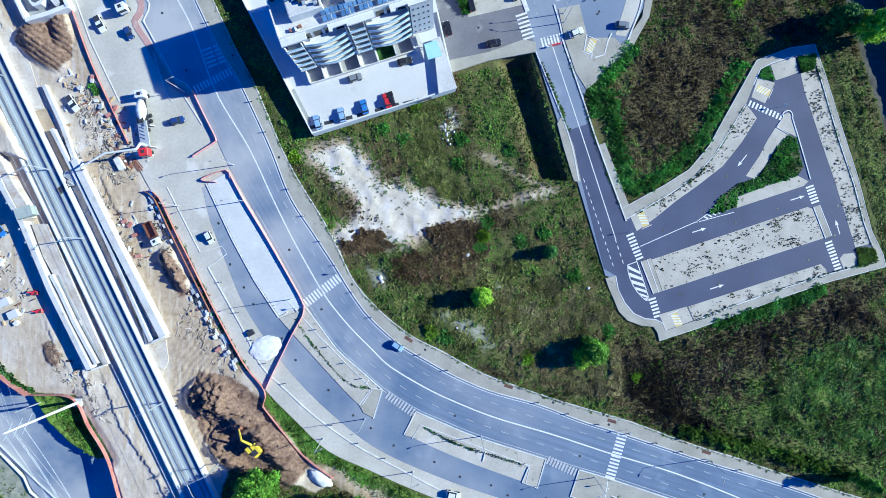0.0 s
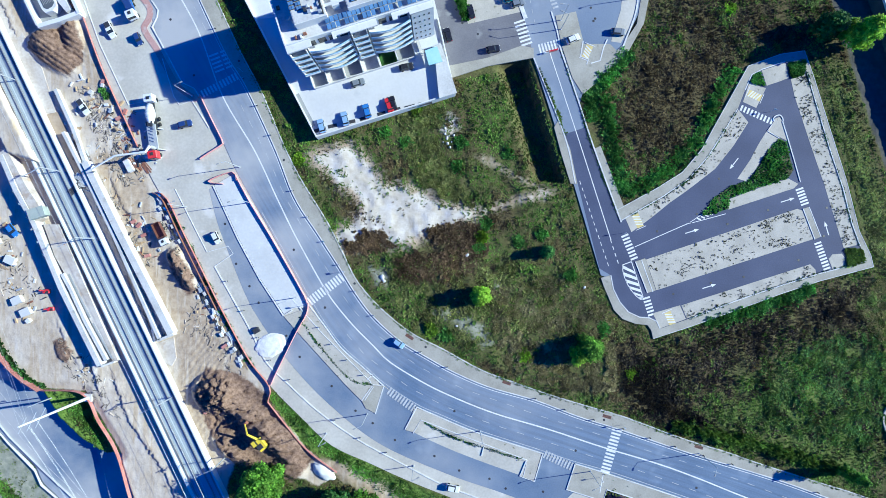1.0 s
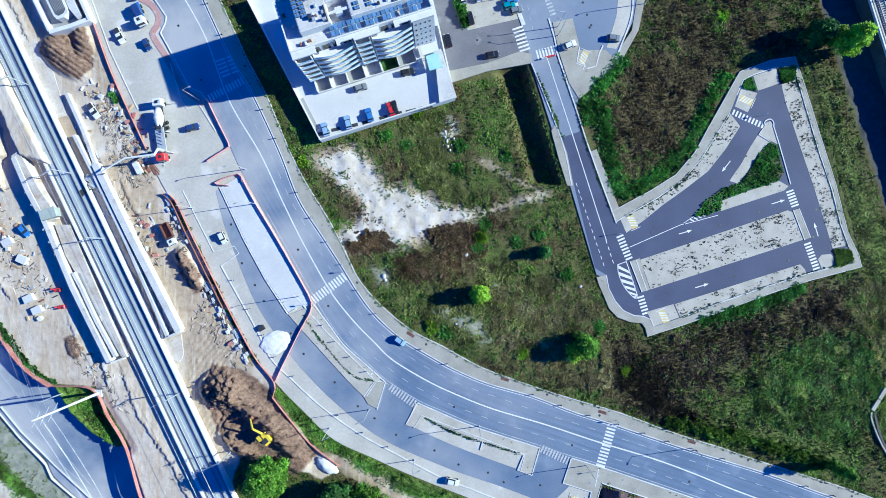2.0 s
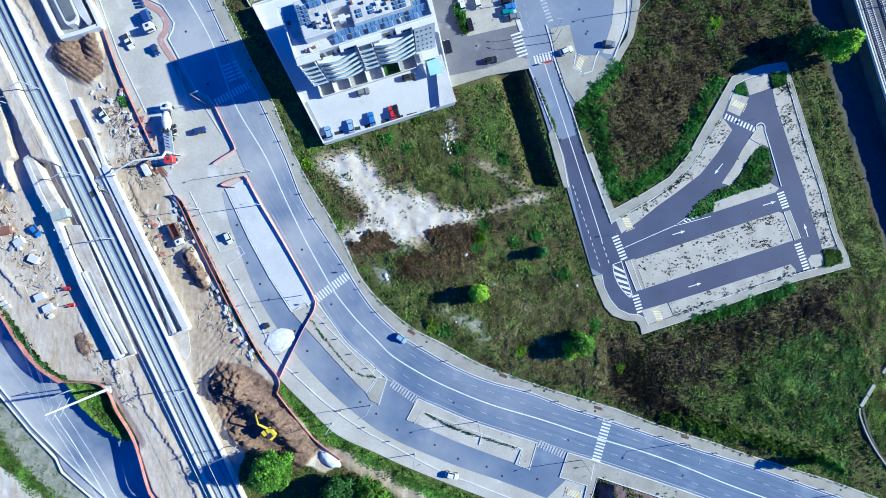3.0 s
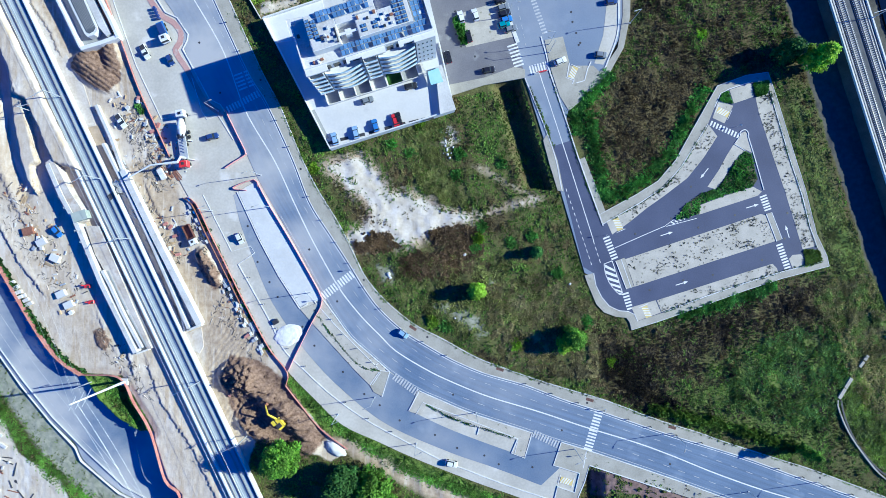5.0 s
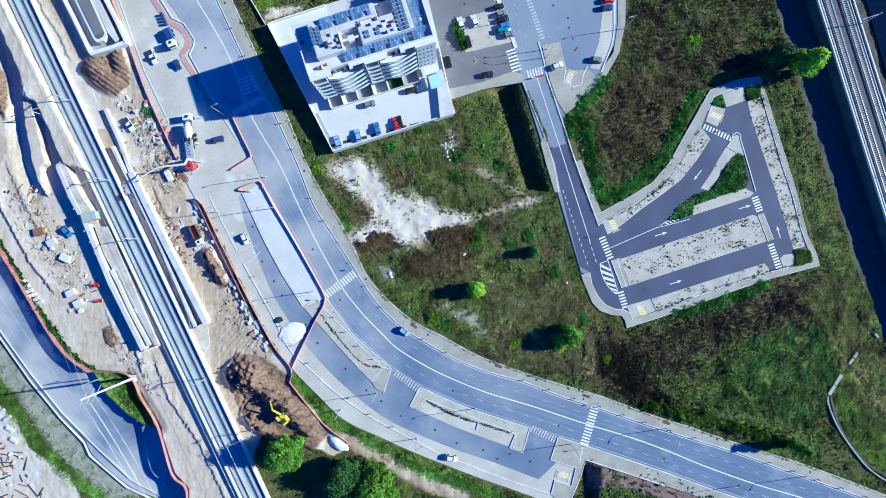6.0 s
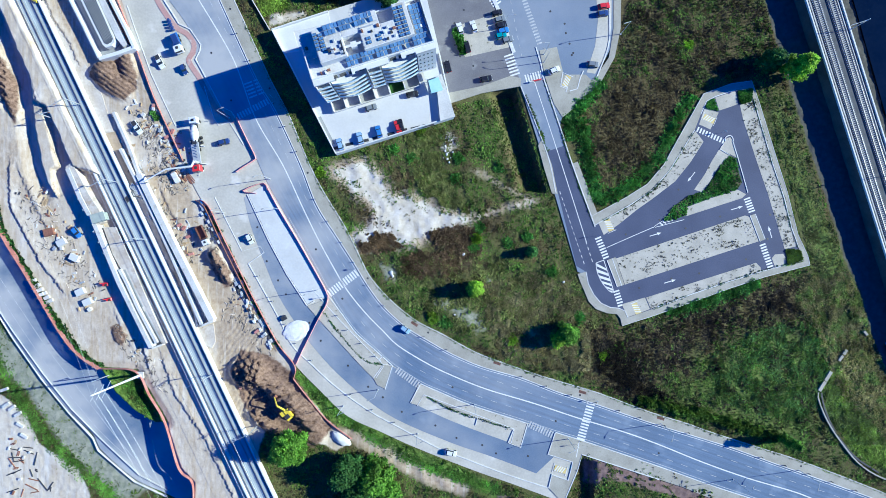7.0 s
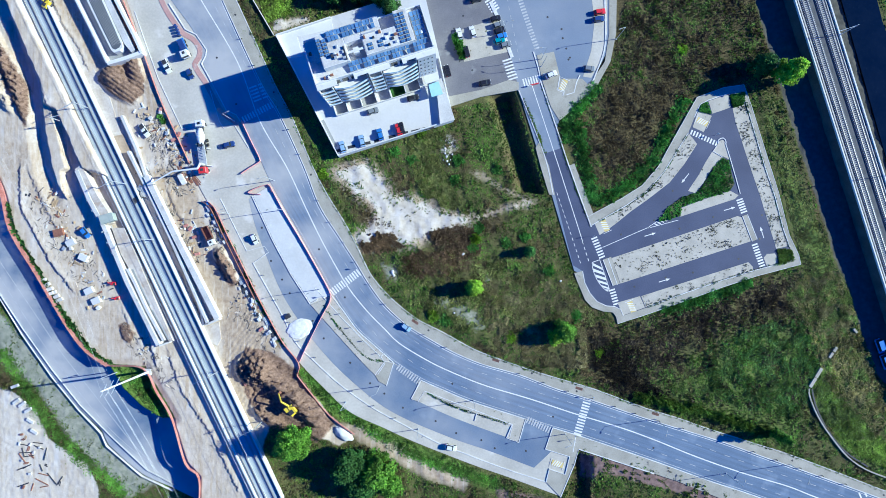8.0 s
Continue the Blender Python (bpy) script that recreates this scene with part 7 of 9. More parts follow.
excavator((-47.6, -49.9), 130, "yellow", ground_at(*(-48.3, -49.5)) - 0.1, "yellow crawler excavator digging in brown earth", 1.0)
excavator((-124.9, 77.6), 60, "yellow", 0.3, "yellow excavator beside the railway", 0.8, 0.8)
excavator((-104.6, -10.9), 175, "red", -0.1, "small red excavator in the platform's shade", 0.42, 0.75)
excavator((-103.5, -15.6), 185, "red", -0.1, "small red loader beside the platform wall", 0.42, 0.7)

# ---- loose things on the site ----
def pallet(spot, turn, base, lx=1.2, ly=1.0, high=0.8, material=None, label="stack of building blocks on a wooden pallet"):
    t = group_of("pallet_stack", label, "pallet", "stacked material")
    t.matrix_world = pose(spot[0], spot[1], base, 0, 0, turn)
    for i in range(3):
        part("plank", box(0, (i - 1) * ly * 0.38, 0, lx, 0.12, 0.14), WOOD, t)
    part("load", box(0, 0, 0.14, lx, ly, high, bevel=0.04), material or CONCRETE, t)


def crate(spot, turn, base, lx, ly, lz, material, label, name="site_box"):
    t = group_of(name, label, "box", "site boxes")
    t.matrix_world = pose(spot[0], spot[1], base, 0, 0, turn)
    part("body", box(0, 0, 0, lx, ly, lz, bevel=0.05), material, t)
    part("lid", box(0, 0, lz, lx + 0.08, ly + 0.08, 0.06), material, t)


def pipes(spot, turn, base, length, count, material, label):
    t = group_of("pipe_stack", label, "pipes", "stacked material")
    t.matrix_world = pose(spot[0], spot[1], base, 0, 0, turn)
    for i in range(count):
        part("pipe", tube((-length / 2, i * 0.34, 0.16), (length / 2, i * 0.34 + random.uniform(-0.1, 0.1), 0.16), 0.15), material, t)


def boards(spot, turn, base, length, count, material, label):
    t = group_of("board_stack", label, "boards", "stacked material")
    t.matrix_world = pose(spot[0], spot[1], base, 0, 0, turn)
    for i in range(count):
        part("board", box(random.uniform(-0.3, 0.3), i * 0.42, 0.04 * (i % 3), length * random.uniform(0.7, 1), 0.3, 0.08, random.uniform(-9, 9)), material, t)


random.seed(11)
G0 = -0.12
STUFF = [WOOD, WOOD, GALV, CONCRETE, WHITE, BRONZE, DARK_STEEL]
for a, b, n in (((-124.9, 19.1), (-118.6, -5.2), 26), ((-89.8, 43.4), (-80.8, 27.2), 20), ((-99.7, 19.1), (-88.9, 13.7), 14), ((-123.1, 11.0), (-111.4, -10.6), 22), ((-87.1, 23.6), (-80.8, 3.8), 16), ((-102.4, 41.6), (-98.8, 32.6), 6), ((-115.9, -20.5), (-105.1, -14.2), 8), ((-95.2, 44.3), (-78.1, 20.9), 60), ((-97.9, 31.7), (-88.0, 16.4), 40), ((-130.0, 19.1), (-120.4, 3.8), 24), ((-97.0, 17.3), (-89.8, 10.1), 24), ((-80.8, 8.3), (-77.2, -3.4), 16), ((-96.1, -27.7), (-91.6, -34.0), 14), ((-64.6, -10.6), (-59.2, -20.5), 20)):
    for i in range(n):
        p = Vector(a).lerp(Vector(b), random.random()) + Vector((random.gauss(0, 2.0), random.gauss(0, 1.2)))
        t = group_of("scrap", "small scrap of timber, steel or stone on the ground", "scrap", "scattered scrap")
        t.matrix_world = pose(p.x, p.y, -0.12, 0, 0, random.uniform(0, 180))
        part("piece", box(0, 0, 0, random.uniform(0.3, 1.9), random.uniform(0.1, 0.55), random.uniform(0.1, 0.5), bevel=0.02), random.choice(STUFF), t)
for u, v in (((-127.1, -10.1)), ((-126.0, -11.5)), ((-124.9, -12.8)), ((-123.8, -13.9)), ((-122.8, -15.1)), ((-121.9, -16.2)), ((-124.6, -14.2)), ((-126.0, -12.8))):
    pallet((u, v), 28 + random.uniform(-6, 6), G0, random.uniform(1.8, 2.6), 1.0, random.uniform(0.5, 0.9), CONCRETE, "pale stacked slabs beside the orange fence")
for spot in ((-123.1, 11.7), (-124.0, 9.2), (-123.5, 14.2), (-114.1, -3.4), (-116.8, -5.2), (-118.1, -6.3), (-113.8, -10.1), (-114.1, -12.1)):
    boards(spot, random.uniform(-60, 80), G0, random.uniform(2.0, 3.6), random.randint(3, 6), WOOD, "loose timber boards lying on pale dust")
for spot, turn in (((-112.3, -13.3), 25), ((-110.0, -16.4), 25), ((-118.1, 2.0), 30), ((-114.1, -2.7), -25)):
    crate(spot, turn, G0, 2.6, 1.9, 1.1, CONCRETE_FRESH, "pale open formwork box on the dusty ground")
crate((-122.0, 5.2), 15, G0, 3.0, 2.2, 1.0, BRONZE, "rust-brown steel skip on the site", "skip")
for spot in ((-118.1, 0.2), (-119.5, 3.1), (-109.4, -18.7), (-120.4, 0.2), (-89.8, 43.4), (-88.9, 38.3), (-87.8, 36.7), (-92.9, 41.6)):
    crate(spot, random.uniform(0, 90), G0, random.uniform(0.7, 1.3), random.uniform(0.6, 1.0), random.uniform(0.4, 0.9), random.choice([CONCRETE, WHITE, GALV]), "small pale box among site clutter")
for spot, turn in (((-94.0, 22.1), -62), ((-95.2, 18.2), -30), ((-94.0, 16.7), 10), ((-92.5, 18.9), -70), ((-96.1, 15.5), 40), ((-91.4, 16.4), -80)):
    pipes(spot, turn, 1.0 if spot[0] < -93 else 0.0, random.uniform(2.0, 4.5), random.randint(2, 5), random.choice([GALV, CONCRETE, DARK_STEEL]), "steel tubes and formwork piled at the platform")
for i in range(64):
    p = Vector((-75.1, 14.6)).lerp(Vector((-69.7, 2.3)), i / 23) if i < 24 else Vector((-64.1, -10.3)).lerp(Vector((-52.6, -30.8)), (i - 24) / 39)
    kind = i % 4
    spot = (p.x + random.uniform(-1.3, 0.7), p.y + random.uniform(-0.7, 0.7))
    if kind == 0:
        crate(spot, -64 + random.uniform(-15, 15), G0, random.uniform(0.6, 1.4), random.uniform(0.4, 0.8), random.uniform(0.3, 0.8), random.choice([CAR["blue"], CAR["navy"], GALV, DARK_STEEL] if i < 24 else [WHITE, GALV, DARK_STEEL]), "weathered site box beside the orange fence")
    elif kind == 1:
        pipes(spot, -64 + random.uniform(-30, 30), G0, random.uniform(1.6, 3.4), random.randint(2, 4), random.choice([GALV, DARK_STEEL, WHITE]), "loose pipes lying beside the orange fence")
    elif kind == 2:
        boards(spot, -64 + random.uniform(-40, 40), G0, random.uniform(1.6, 3.2), 3, random.choice([WOOD, CONCRETE]), "scattered boards beside the orange fence")
    else:
        pallet(spot, -64 + random.uniform(-10, 10), G0, 1.1, 0.7, random.uniform(0.3, 0.7), random.choice([WHITE, CONCRETE]), "white stacked blocks beside the orange fence")
for spot in ((-79.0, 3.8), (-80.3, 6.5), (-81.7, 7.4), (-78.1, -1.6), (-83.9, 36.5), (-89.8, 44.3), (-85.7, 34.7), (-57.8, -25.6), (-62.6, -42.7)):
    crate(spot, random.uniform(0, 90), G0, 1.4, 0.7, 0.6, NET, "orange plastic barrier segments lying in a heap", "barrier_heap")
for i in range(14):
    spot = (random.uniform(-84.5, -81.5), random.uniform(27, 37))
    boards(spot, random.uniform(-70, 70), G0, random.uniform(1.2, 2.6), 2, random.choice([WOOD, GALV, CONCRETE, BRONZE]), "scattered timber and scrap beside the fence")
for spot, turn in (((-83.9, 24.5), -60), ((-81.7, 22.1), -55), ((-79.0, 21.4), -50)):
    boards(spot, turn, G0, 4.0, 4, BRONZE, "rusty steel bars and planks on the dirt")
crate((-82.8, 22.1), -62, G0, 3.2, 1.4, 1.0, WHITE, "white container box beside rusty planks")
for i in range(80):
    spot = (-140 + random.uniform(0, 24), -60 - random.uniform(0, 19))
    kind = random.choice(["b", "p", "p", "c"])
    if spot[0] + spot[1] * 0.6 > -172:
        continue
    if kind == "b":
        boards(spot, random.uniform(-70, 80), ground_at(*spot), random.uniform(0.9, 2.8), 2, random.choice([WOOD, BRONZE, DARK_STEEL, CAR["brown"]]), "scrap timber scattered on a pale yard")
    elif kind == "p":
        pipes(spot, random.uniform(-85, 85), ground_at(*spot) - 0.05, random.uniform(1.8, 5.0), 1, random.choice([DARK_STEEL, BRONZE]), "dark pipes lying on a pale yard")
    else:
        crate(spot, random.uniform(0, 90), ground_at(*spot), random.uniform(0.4, 1.2), random.uniform(0.3, 0.7), 0.4, random.choice([WHITE, BRONZE, CAR["brown"], CONCRETE]), "debris box on a pale yard")
for spot, turn in (((-139.7, -44.8), 20), ((-139.7, -49.9), 35), ((-137.9, -50.9), 35), ((-136.1, -52.9), 30), ((-135.7, -56.5), -30), ((-134.6, -60.1), -30)):
    pallet(spot, turn, ground_at(*spot) - 0.03, 2.6, 0.9, 0.5, CONCRETE, "pale concrete beams stacked by the yard")
tarp = group_of("covered_pile", "white tarpaulin thrown over a pile by the fence", "tarpaulin")
bm = bmesh.new()
bmesh.ops.create_icosphere(bm, subdivisions=3, radius=1.0)
for vtx in bm.verts:
    k = 1 + 0.25 * noise.noise(vtx.co * 2.2)
    vtx.co = Vector((vtx.co.x * 3.4 * k, vtx.co.y * 1.7 * k, max(vtx.co.z, -0.05) * 1.1 * k))
bmesh.ops.transform(bm, matrix=pose(*(-31.7, -58.9), -0.1, 0, 0, -35), verts=bm.verts)
part("sheet", bm, WHITE, tarp, smooth=True)
pile = group_of("gravel_pile", "bright white gravel pile on the service lane", "gravel pile")
bm = bmesh.new()
bmesh.ops.create_icosphere(bm, subdivisions=4, radius=1.0)
for vtx in bm.verts:
    k = 1 + 0.14 * noise.noise(vtx.co * 2.5) + 0.05 * noise.noise(vtx.co * 9)
    vtx.co = Vector((vtx.co.x * 4.2 * k, vtx.co.y * 3.0 * k, max(vtx.co.z, -0.02) * 0.55 * k))
bmesh.ops.transform(bm, matrix=pose(*(-45.7, -25.4), -0.05, 0, 0, 20), verts=bm.verts)
part("gravel", bm, mat("white_gravel", [(0.66, 0.65, 0.64), (0.8, 0.79, 0.78)], 1, 0.95, 0.6, 6), pile)
crate((-49.3, -21.4), 30, -0.05, 1.6, 1.3, 0.7, DARK_STEEL, "dark frame standing beside the gravel pile")
stones = group_of("rubble_pile", "pale rubble stones dumped in the scrub", "rubble")
for i in range(12):
    a, r = random.uniform(0, 6.28), random.uniform(0, 2.6)
    bm = bmesh.new()
    bmesh.ops.create_icosphere(bm, subdivisions=1, radius=random.uniform(0.2, 0.5))
    for vtx in bm.verts:
        vtx.co *= random.uniform(0.75, 1.2)
    c = (1.1, 29.0)
    bmesh.ops.transform(bm, matrix=pose(c[0] + r * math.cos(a), c[1] + 1.6 * r * math.sin(a), 0.1), verts=bm.verts)
    part("stone", bm, CONCRETE, stones)

def debris(zone, count, seed, label, base=None):
    """Stones, offcuts and rods too small to pick apart, as one mesh of little turned blocks."""
    rng = np.random.RandomState(seed)
    p = np.array(zone)
    x, y = rng.uniform(p[:, 0].min(), p[:, 0].max(), count * 3), rng.uniform(p[:, 1].min(), p[:, 1].max(), count * 3)
    ok = (inside(zone, x, y) > 0) & (waves(x, y, 5, seed + 1) + 0.6 * waves(x, y, 1.7, seed + 2) > -0.1)
    x, y = x[ok][:count], y[ok][:count]
    n = len(x)
    z = relief(x, y) if base is None else np.full(n, base)
    long, wide, high, a = rng.uniform(0.15, 1.0, n) ** 3 * 2.0 + 0.12, rng.uniform(0.06, 0.22, n), rng.uniform(0.05, 0.2, n), rng.uniform(0, 6.28, n)
    v = np.zeros((n, 8, 3))
    for k, (p0, q0, r0) in enumerate(((-1, -1, 0), (1, -1, 0), (1, 1, 0), (-1, 1, 0), (-1, -1, 1), (1, -1, 1), (1, 1, 1), (-1, 1, 1))):
        u, w = p0 * long / 2 * (0.85 if r0 else 1), q0 * wide / 2 * (0.85 if r0 else 1)
        v[:, k] = np.stack([x + u * np.cos(a) - w * np.sin(a), y + u * np.sin(a) + w * np.cos(a), z - 0.04 + r0 * high], -1)
    f = np.array([(4, 5, 6, 7), (0, 1, 5, 4), (1, 2, 6, 5), (2, 3, 7, 6), (3, 0, 4, 7)])
    me = bpy.data.meshes.new("debris")
    me.from_pydata(v.reshape(-1, 3).tolist(), [], (np.arange(n)[:, None, None] * 8 + f).reshape(-1, 4).tolist())
    me.materials.append(DEBRIS)
    tagged(new("debris", me), label, "debris", kind="stuff")


DEBRIS = leaf_mat("mixed_debris", [(0.06, 0.05, 0.042), (0.6, 0.54, 0.47)])
for i, (zone, count) in enumerate((([(-91.8, 41.8), (-83.9, 29.6), (-78.7, 19.2), (-83.9, 16.6), (-90.5, 24.4), (-95.2, 37.4)], 900),
                                   ([(-93.5, 24.4), (-88.3, 16.6), (-76.1, -5.0), (-77.9, -5.9), (-90.5, 15.8), (-94.3, 22.7)], 700),
                                   ([(-132.5, 19.2), (-125.5, 19.2), (-117.7, 7.1), (-106.5, -10.2), (-109.9, -20.7), (-120.3, -6.8), (-129.0, 3.6)], 800),
                                   ([(-70.0, -20.6), (-63.1, -10.2), (-59.6, -17.2), (-52.7, -31.0), (-54.4, -34.5), (-61.4, -27.6)], 500),
                                   ([(-78.7, 14.0), (-75.3, 14.9), (-66.6, -5.0), (-59.6, -13.7), (-62.2, -15.4), (-69.2, -6.8)], 500),
                                   ([(-102.1, -23.2), (-94.3, -27.6), (-83.9, -43.2), (-87.4, -44.9), (-100.4, -34.5)], 350),
                                   ([(-122.0, -27.6), (-109.9, -34.5), (-111.6, -36.3), (-125.5, -20.7), (-129.0, -10.3), (-125.5, -10.3)], 300),
                                   ([(-95.2, -17.2), (-76.1, -20.6), (-77.8, -27.6), (-83.9, -20.6)], 120),
                                   ([(-97.0, 42.6), (-90.9, 43.5), (-83.9, 24.4), (-87.4, 24.4)], 300))):
    debris(zone, int(count * 0.75), 300 + i, "scattered stones, offcuts and rods on the site's bare ground")

# ---- vegetation ----
def scatter(count, zone, seed):
    rng = np.random.RandomState(seed)
    p = np.array(zone)
    x, y = rng.uniform(p[:, 0].min(), p[:, 0].max(), count), rng.uniform(p[:, 1].min(), p[:, 1].max(), count)
    keep = inside(zone, x, y) > 0
    return x[keep], y[keep], rng


def tufts(name, label, x, y, rng, size, high, material, dry, blades=5, category="scrub", base_z=None):
    """Many small plants as one mesh; every blade is an island of its own."""
    z = relief(x, y) if base_z is None else np.full(x.shape, base_z)
    n = len(x)
    s = size * rng.uniform(0.5, 1.5, n) * (1 + 0.35 * waves(x, y, 9, 31))
    h = high * rng.uniform(0.5, 1.5, n) * (1 + 0.4 * waves(x, y, 11, 32))
    a = rng.uniform(0, 6.28, (n, blades))
    far = s[:, None] * rng.uniform(0.5, 1.1, (n, blades))
    lift = h[:, None] * rng.uniform(0.35, 1.0, (n, blades))
    wide = s[:, None] * rng.uniform(0.22, 0.5, (n, blades))
    c, d = np.cos(a), np.sin(a)
    base = np.stack([x, y, z], -1)[:, None]
    ox, oy = rng.uniform(-0.3, 0.3, (n, blades)) * s[:, None], rng.uniform(-0.3, 0.3, (n, blades)) * s[:, None]
    root = base + np.stack([ox, oy, 0 * c - 0.1], -1)
    left = base + np.stack([ox + c * far * 0.55 - d * wide, oy + d * far * 0.55 + c * wide, lift * 0.75], -1)
    right = base + np.stack([ox + c * far * 0.55 + d * wide, oy + d * far * 0.55 - c * wide, lift * 0.75], -1)
    tip = base + np.stack([ox + c * far, oy + d * far, lift], -1)
    v = np.stack([root, right, tip, left], 2).reshape(-1, 3)
    k = n * blades
    me = bpy.data.meshes.new(name)
    me.vertices.add(4 * k)
    me.vertices.foreach_set("co", v.ravel().astype(np.float32))
    me.loops.add(4 * k)
    me.loops.foreach_set("vertex_index", np.arange(4 * k, dtype=np.int32))
    me.polygons.add(k)
    me.polygons.foreach_set("loop_start", np.arange(0, 4 * k, 4, dtype=np.int32))
    me.update(calc_edges=True)
    me.attributes.new("dry", "FLOAT", "POINT").data.foreach_set("value", np.repeat(np.clip(dry + rng.uniform(-0.25, 0.25, n), 0, 1), 4 * blades).astype(np.float32))
    me.materials.append(material)
    return tagged(new(name, me), label, category, kind="stuff")


def clear_of(x, y, zones, margin=0.5):
    ok = np.ones(x.shape, bool)
    for zone in zones:
        ok &= inside(zone, x, y) < -margin
    return ok


BARE = [ROAD_ZONE, LOT_ZONE, PODIUM_ZONE, APRON_ZONE, SITE, YARD, VIADUCT_SHADE]
WHOLE = [(-150, -90), (160, -90), (160, 90), (-150, 90)]
x, y, rng = scatter(400000, WHOLE, 41)
ok = clear_of(x, y, BARE) & (chalky(x, y) < rng.uniform(0.04, 0.88, len(x))) & (0.9 * soft(CHALK_D, x, y, 2) < rng.uniform(0.05, 1.0, len(x))) & (0.7 * soft(CHALK_C, x, y, 3) < rng.uniform(0.0, 1.0, len(x))) & (soft(PINK, x, y, 2) < 0.6) & (soft(VERGE, x, y, 4) < rng.uniform(0, 1, len(x)))
ok &= (inside([(123.5, 90.2), (135.2, 90.2), (139.7, 72.2), (154.1, 32.6), (175.7, -21.4), (193.7, -82.6), (168.5, -82.6), (146.9, 7.4)], x, y) < -1)
ok &= (soft(MEADOW, x, y, 3) < 0.6) & (soft(OLIVE, x, y, 4) < rng.uniform(0.2, 1.1, len(x))) & (soft(TRACKS, x, y, 2) < 0.4)
ok &= inside([(q.x, q.y) for q in LOW_L] + [(q.x, q.y) for q in LOW_R[::-1]], x, y) < -0.5
ok &= soft(BANK_LIT, x, y, 3) < rng.uniform(0.25, 1.15, len(x))
for zone in WORN:
    ok &= 0.85 * soft(zone, x, y, 3) < rng.uniform(0.05, 1.0, len(x))
for zone in RUST + [STRAW]:
    ok &= 0.6 * soft(zone, x, y, 4) < rng.uniform(0.05, 1.0, len(x))
x, y = x[ok], y[ok]
patchy = 0.7 * waves(x, y, 17, 51) + 0.75 * waves(x, y, 5, 52) + 0.4 * waves(x, y, 2.0, 53)
dry = 0.24 + 0.8 * patchy + 0.45 * np.maximum.reduce([soft(DARK_WOOD, x, y, 14), soft(DARK_LOW, x, y, 10), 0.75 * soft(DARK_NORTH, x, y, 8)]) - 0.9 * np.maximum(soft(MEADOW, x, y, 4), soft(LIT_GRASS, x, y, 3)) - 0.5 * soft(GREEN_LOW, x, y, 12) - 0.06
for zone in SCRUB_BROWN:
    dry = dry + 0.9 * soft(zone, x, y, 4)
for zone in SCRUB_GREEN:
    dry = dry - 0.8 * soft(zone, x, y, 5)
tall = np.maximum.reduce([soft(DARK_WOOD, x, y, 8), soft(DARK_LOW, x, y, 8), soft(GREEN_LOW, x, y, 8), soft(DARK_NORTH, x, y, 6)]) > rng.uniform(0, 1, len(x))
tufts("scrub", "rough scrub and dry grass between roads and parking", x[~tall], y[~tall], rng, 0.33, 0.14, SCRUB, dry[~tall], 4)
dead = tall & (np.clip(0.9 * soft(DARK_LOW, x, y, 8) + 0.3 * soft(DARK_NORTH, x, y, 6) + 0.4 * waves(x, y, 6, 66), 0, 1) > rng.uniform(0, 1, len(x)))
tall &= ~dead
tufts("reeds", "tall brown and green reeds beside the parking area", x[tall], y[tall], rng, 0.34, 0.25, SCRUB, dry[tall], 4)
tufts("dead_reeds", "dark dead reeds in the wet field, deepened for the shade among them", x[dead], y[dead], rng, 0.36, 0.4, DEAD_LEAF, dry[dead], 4)

pick = (rng.uniform(0, 1, len(x)) < 0.14) & (waves(x, y, 2.6, 67) + 0.5 * waves(x, y, 9, 68) > 0.15) & (chalky(x, y) < 0.12)
tufts("brush", "rough bushy clumps standing in the scrub", x[pick], y[pick], rng, 0.4, 0.42, SCRUB, dry[pick], 9)

for zone, count, seed in zip(RUST, (2600, 6000, 2600), (71, 72, 70)):
    mx, my, mrng = scatter(count, zone, seed)
    some = (chalky(mx, my) < 0.55) & (soft(zone, mx, my, 3) + 0.5 * waves(mx, my, 2.4, 73) > mrng.uniform(0.2, 1.0, len(mx))) & (inside(ROAD_ZONE, mx, my) < -0.6)
    tufts("brown_brush", "rust-brown dried brush in the scrub", mx[some], my[some], mrng, 0.36, 0.35, RUST_LEAF, np.zeros(int(some.sum())), 6, "brush")
mx, my, mrng = scatter(26000, STRAW, 74)
some = (waves(mx, my, 6, 75) + 0.6 * waves(mx, my, 2.5, 76) > -0.15) & clear_of(mx, my, [ROAD_ZONE, LOT_ZONE], 0.8)
tufts("straw_grass", "straw-coloured dry grass spread over the scrub", mx[some], my[some], mrng, 0.32, 0.24, STRAW_LEAF, np.zeros(int(some.sum())), 5, "grass")
mx, my, mrng = scatter(26000, BANK_LIT, 77)
patch = waves(mx, my, 7, 78) + 0.5 * waves(mx, my, 2.5, 79) - 1.2 * soft(BANK_BROWN, mx, my, 2) + 1.6 * soft(BANK_YELLOW, mx, my, 2)
some = (inside(VIADUCT_SHADE, mx, my) < -0.2) & (patch <= 0.1) & (mrng.uniform(0, 1, len(mx)) > 0.35 * soft(BANK_BROWN, mx, my, 2))
tufts("bank_grass", "tan and olive grass on the canal bank", mx[some], my[some], mrng, 0.32, 0.28, BANK_LEAF, np.zeros(int(some.sum())), 5, "grass")
some = (inside(VIADUCT_SHADE, mx, my) < -0.2) & (patch > 0.1)
tufts("bank_grass", "yellow-green grass on the canal bank", mx[some], my[some], mrng, 0.32, 0.24, BANK_GREEN_LEAF, np.zeros(int(some.sum())), 5, "grass")
mx, my, mrng = scatter(14000, MEADOW, 43)
tufts("meadow_grass", "bright yellow-green meadow grass beside the channel", mx, my, mrng, 0.28, 0.16, MEADOW_LEAF, np.zeros(len(mx)), 5, "grass")
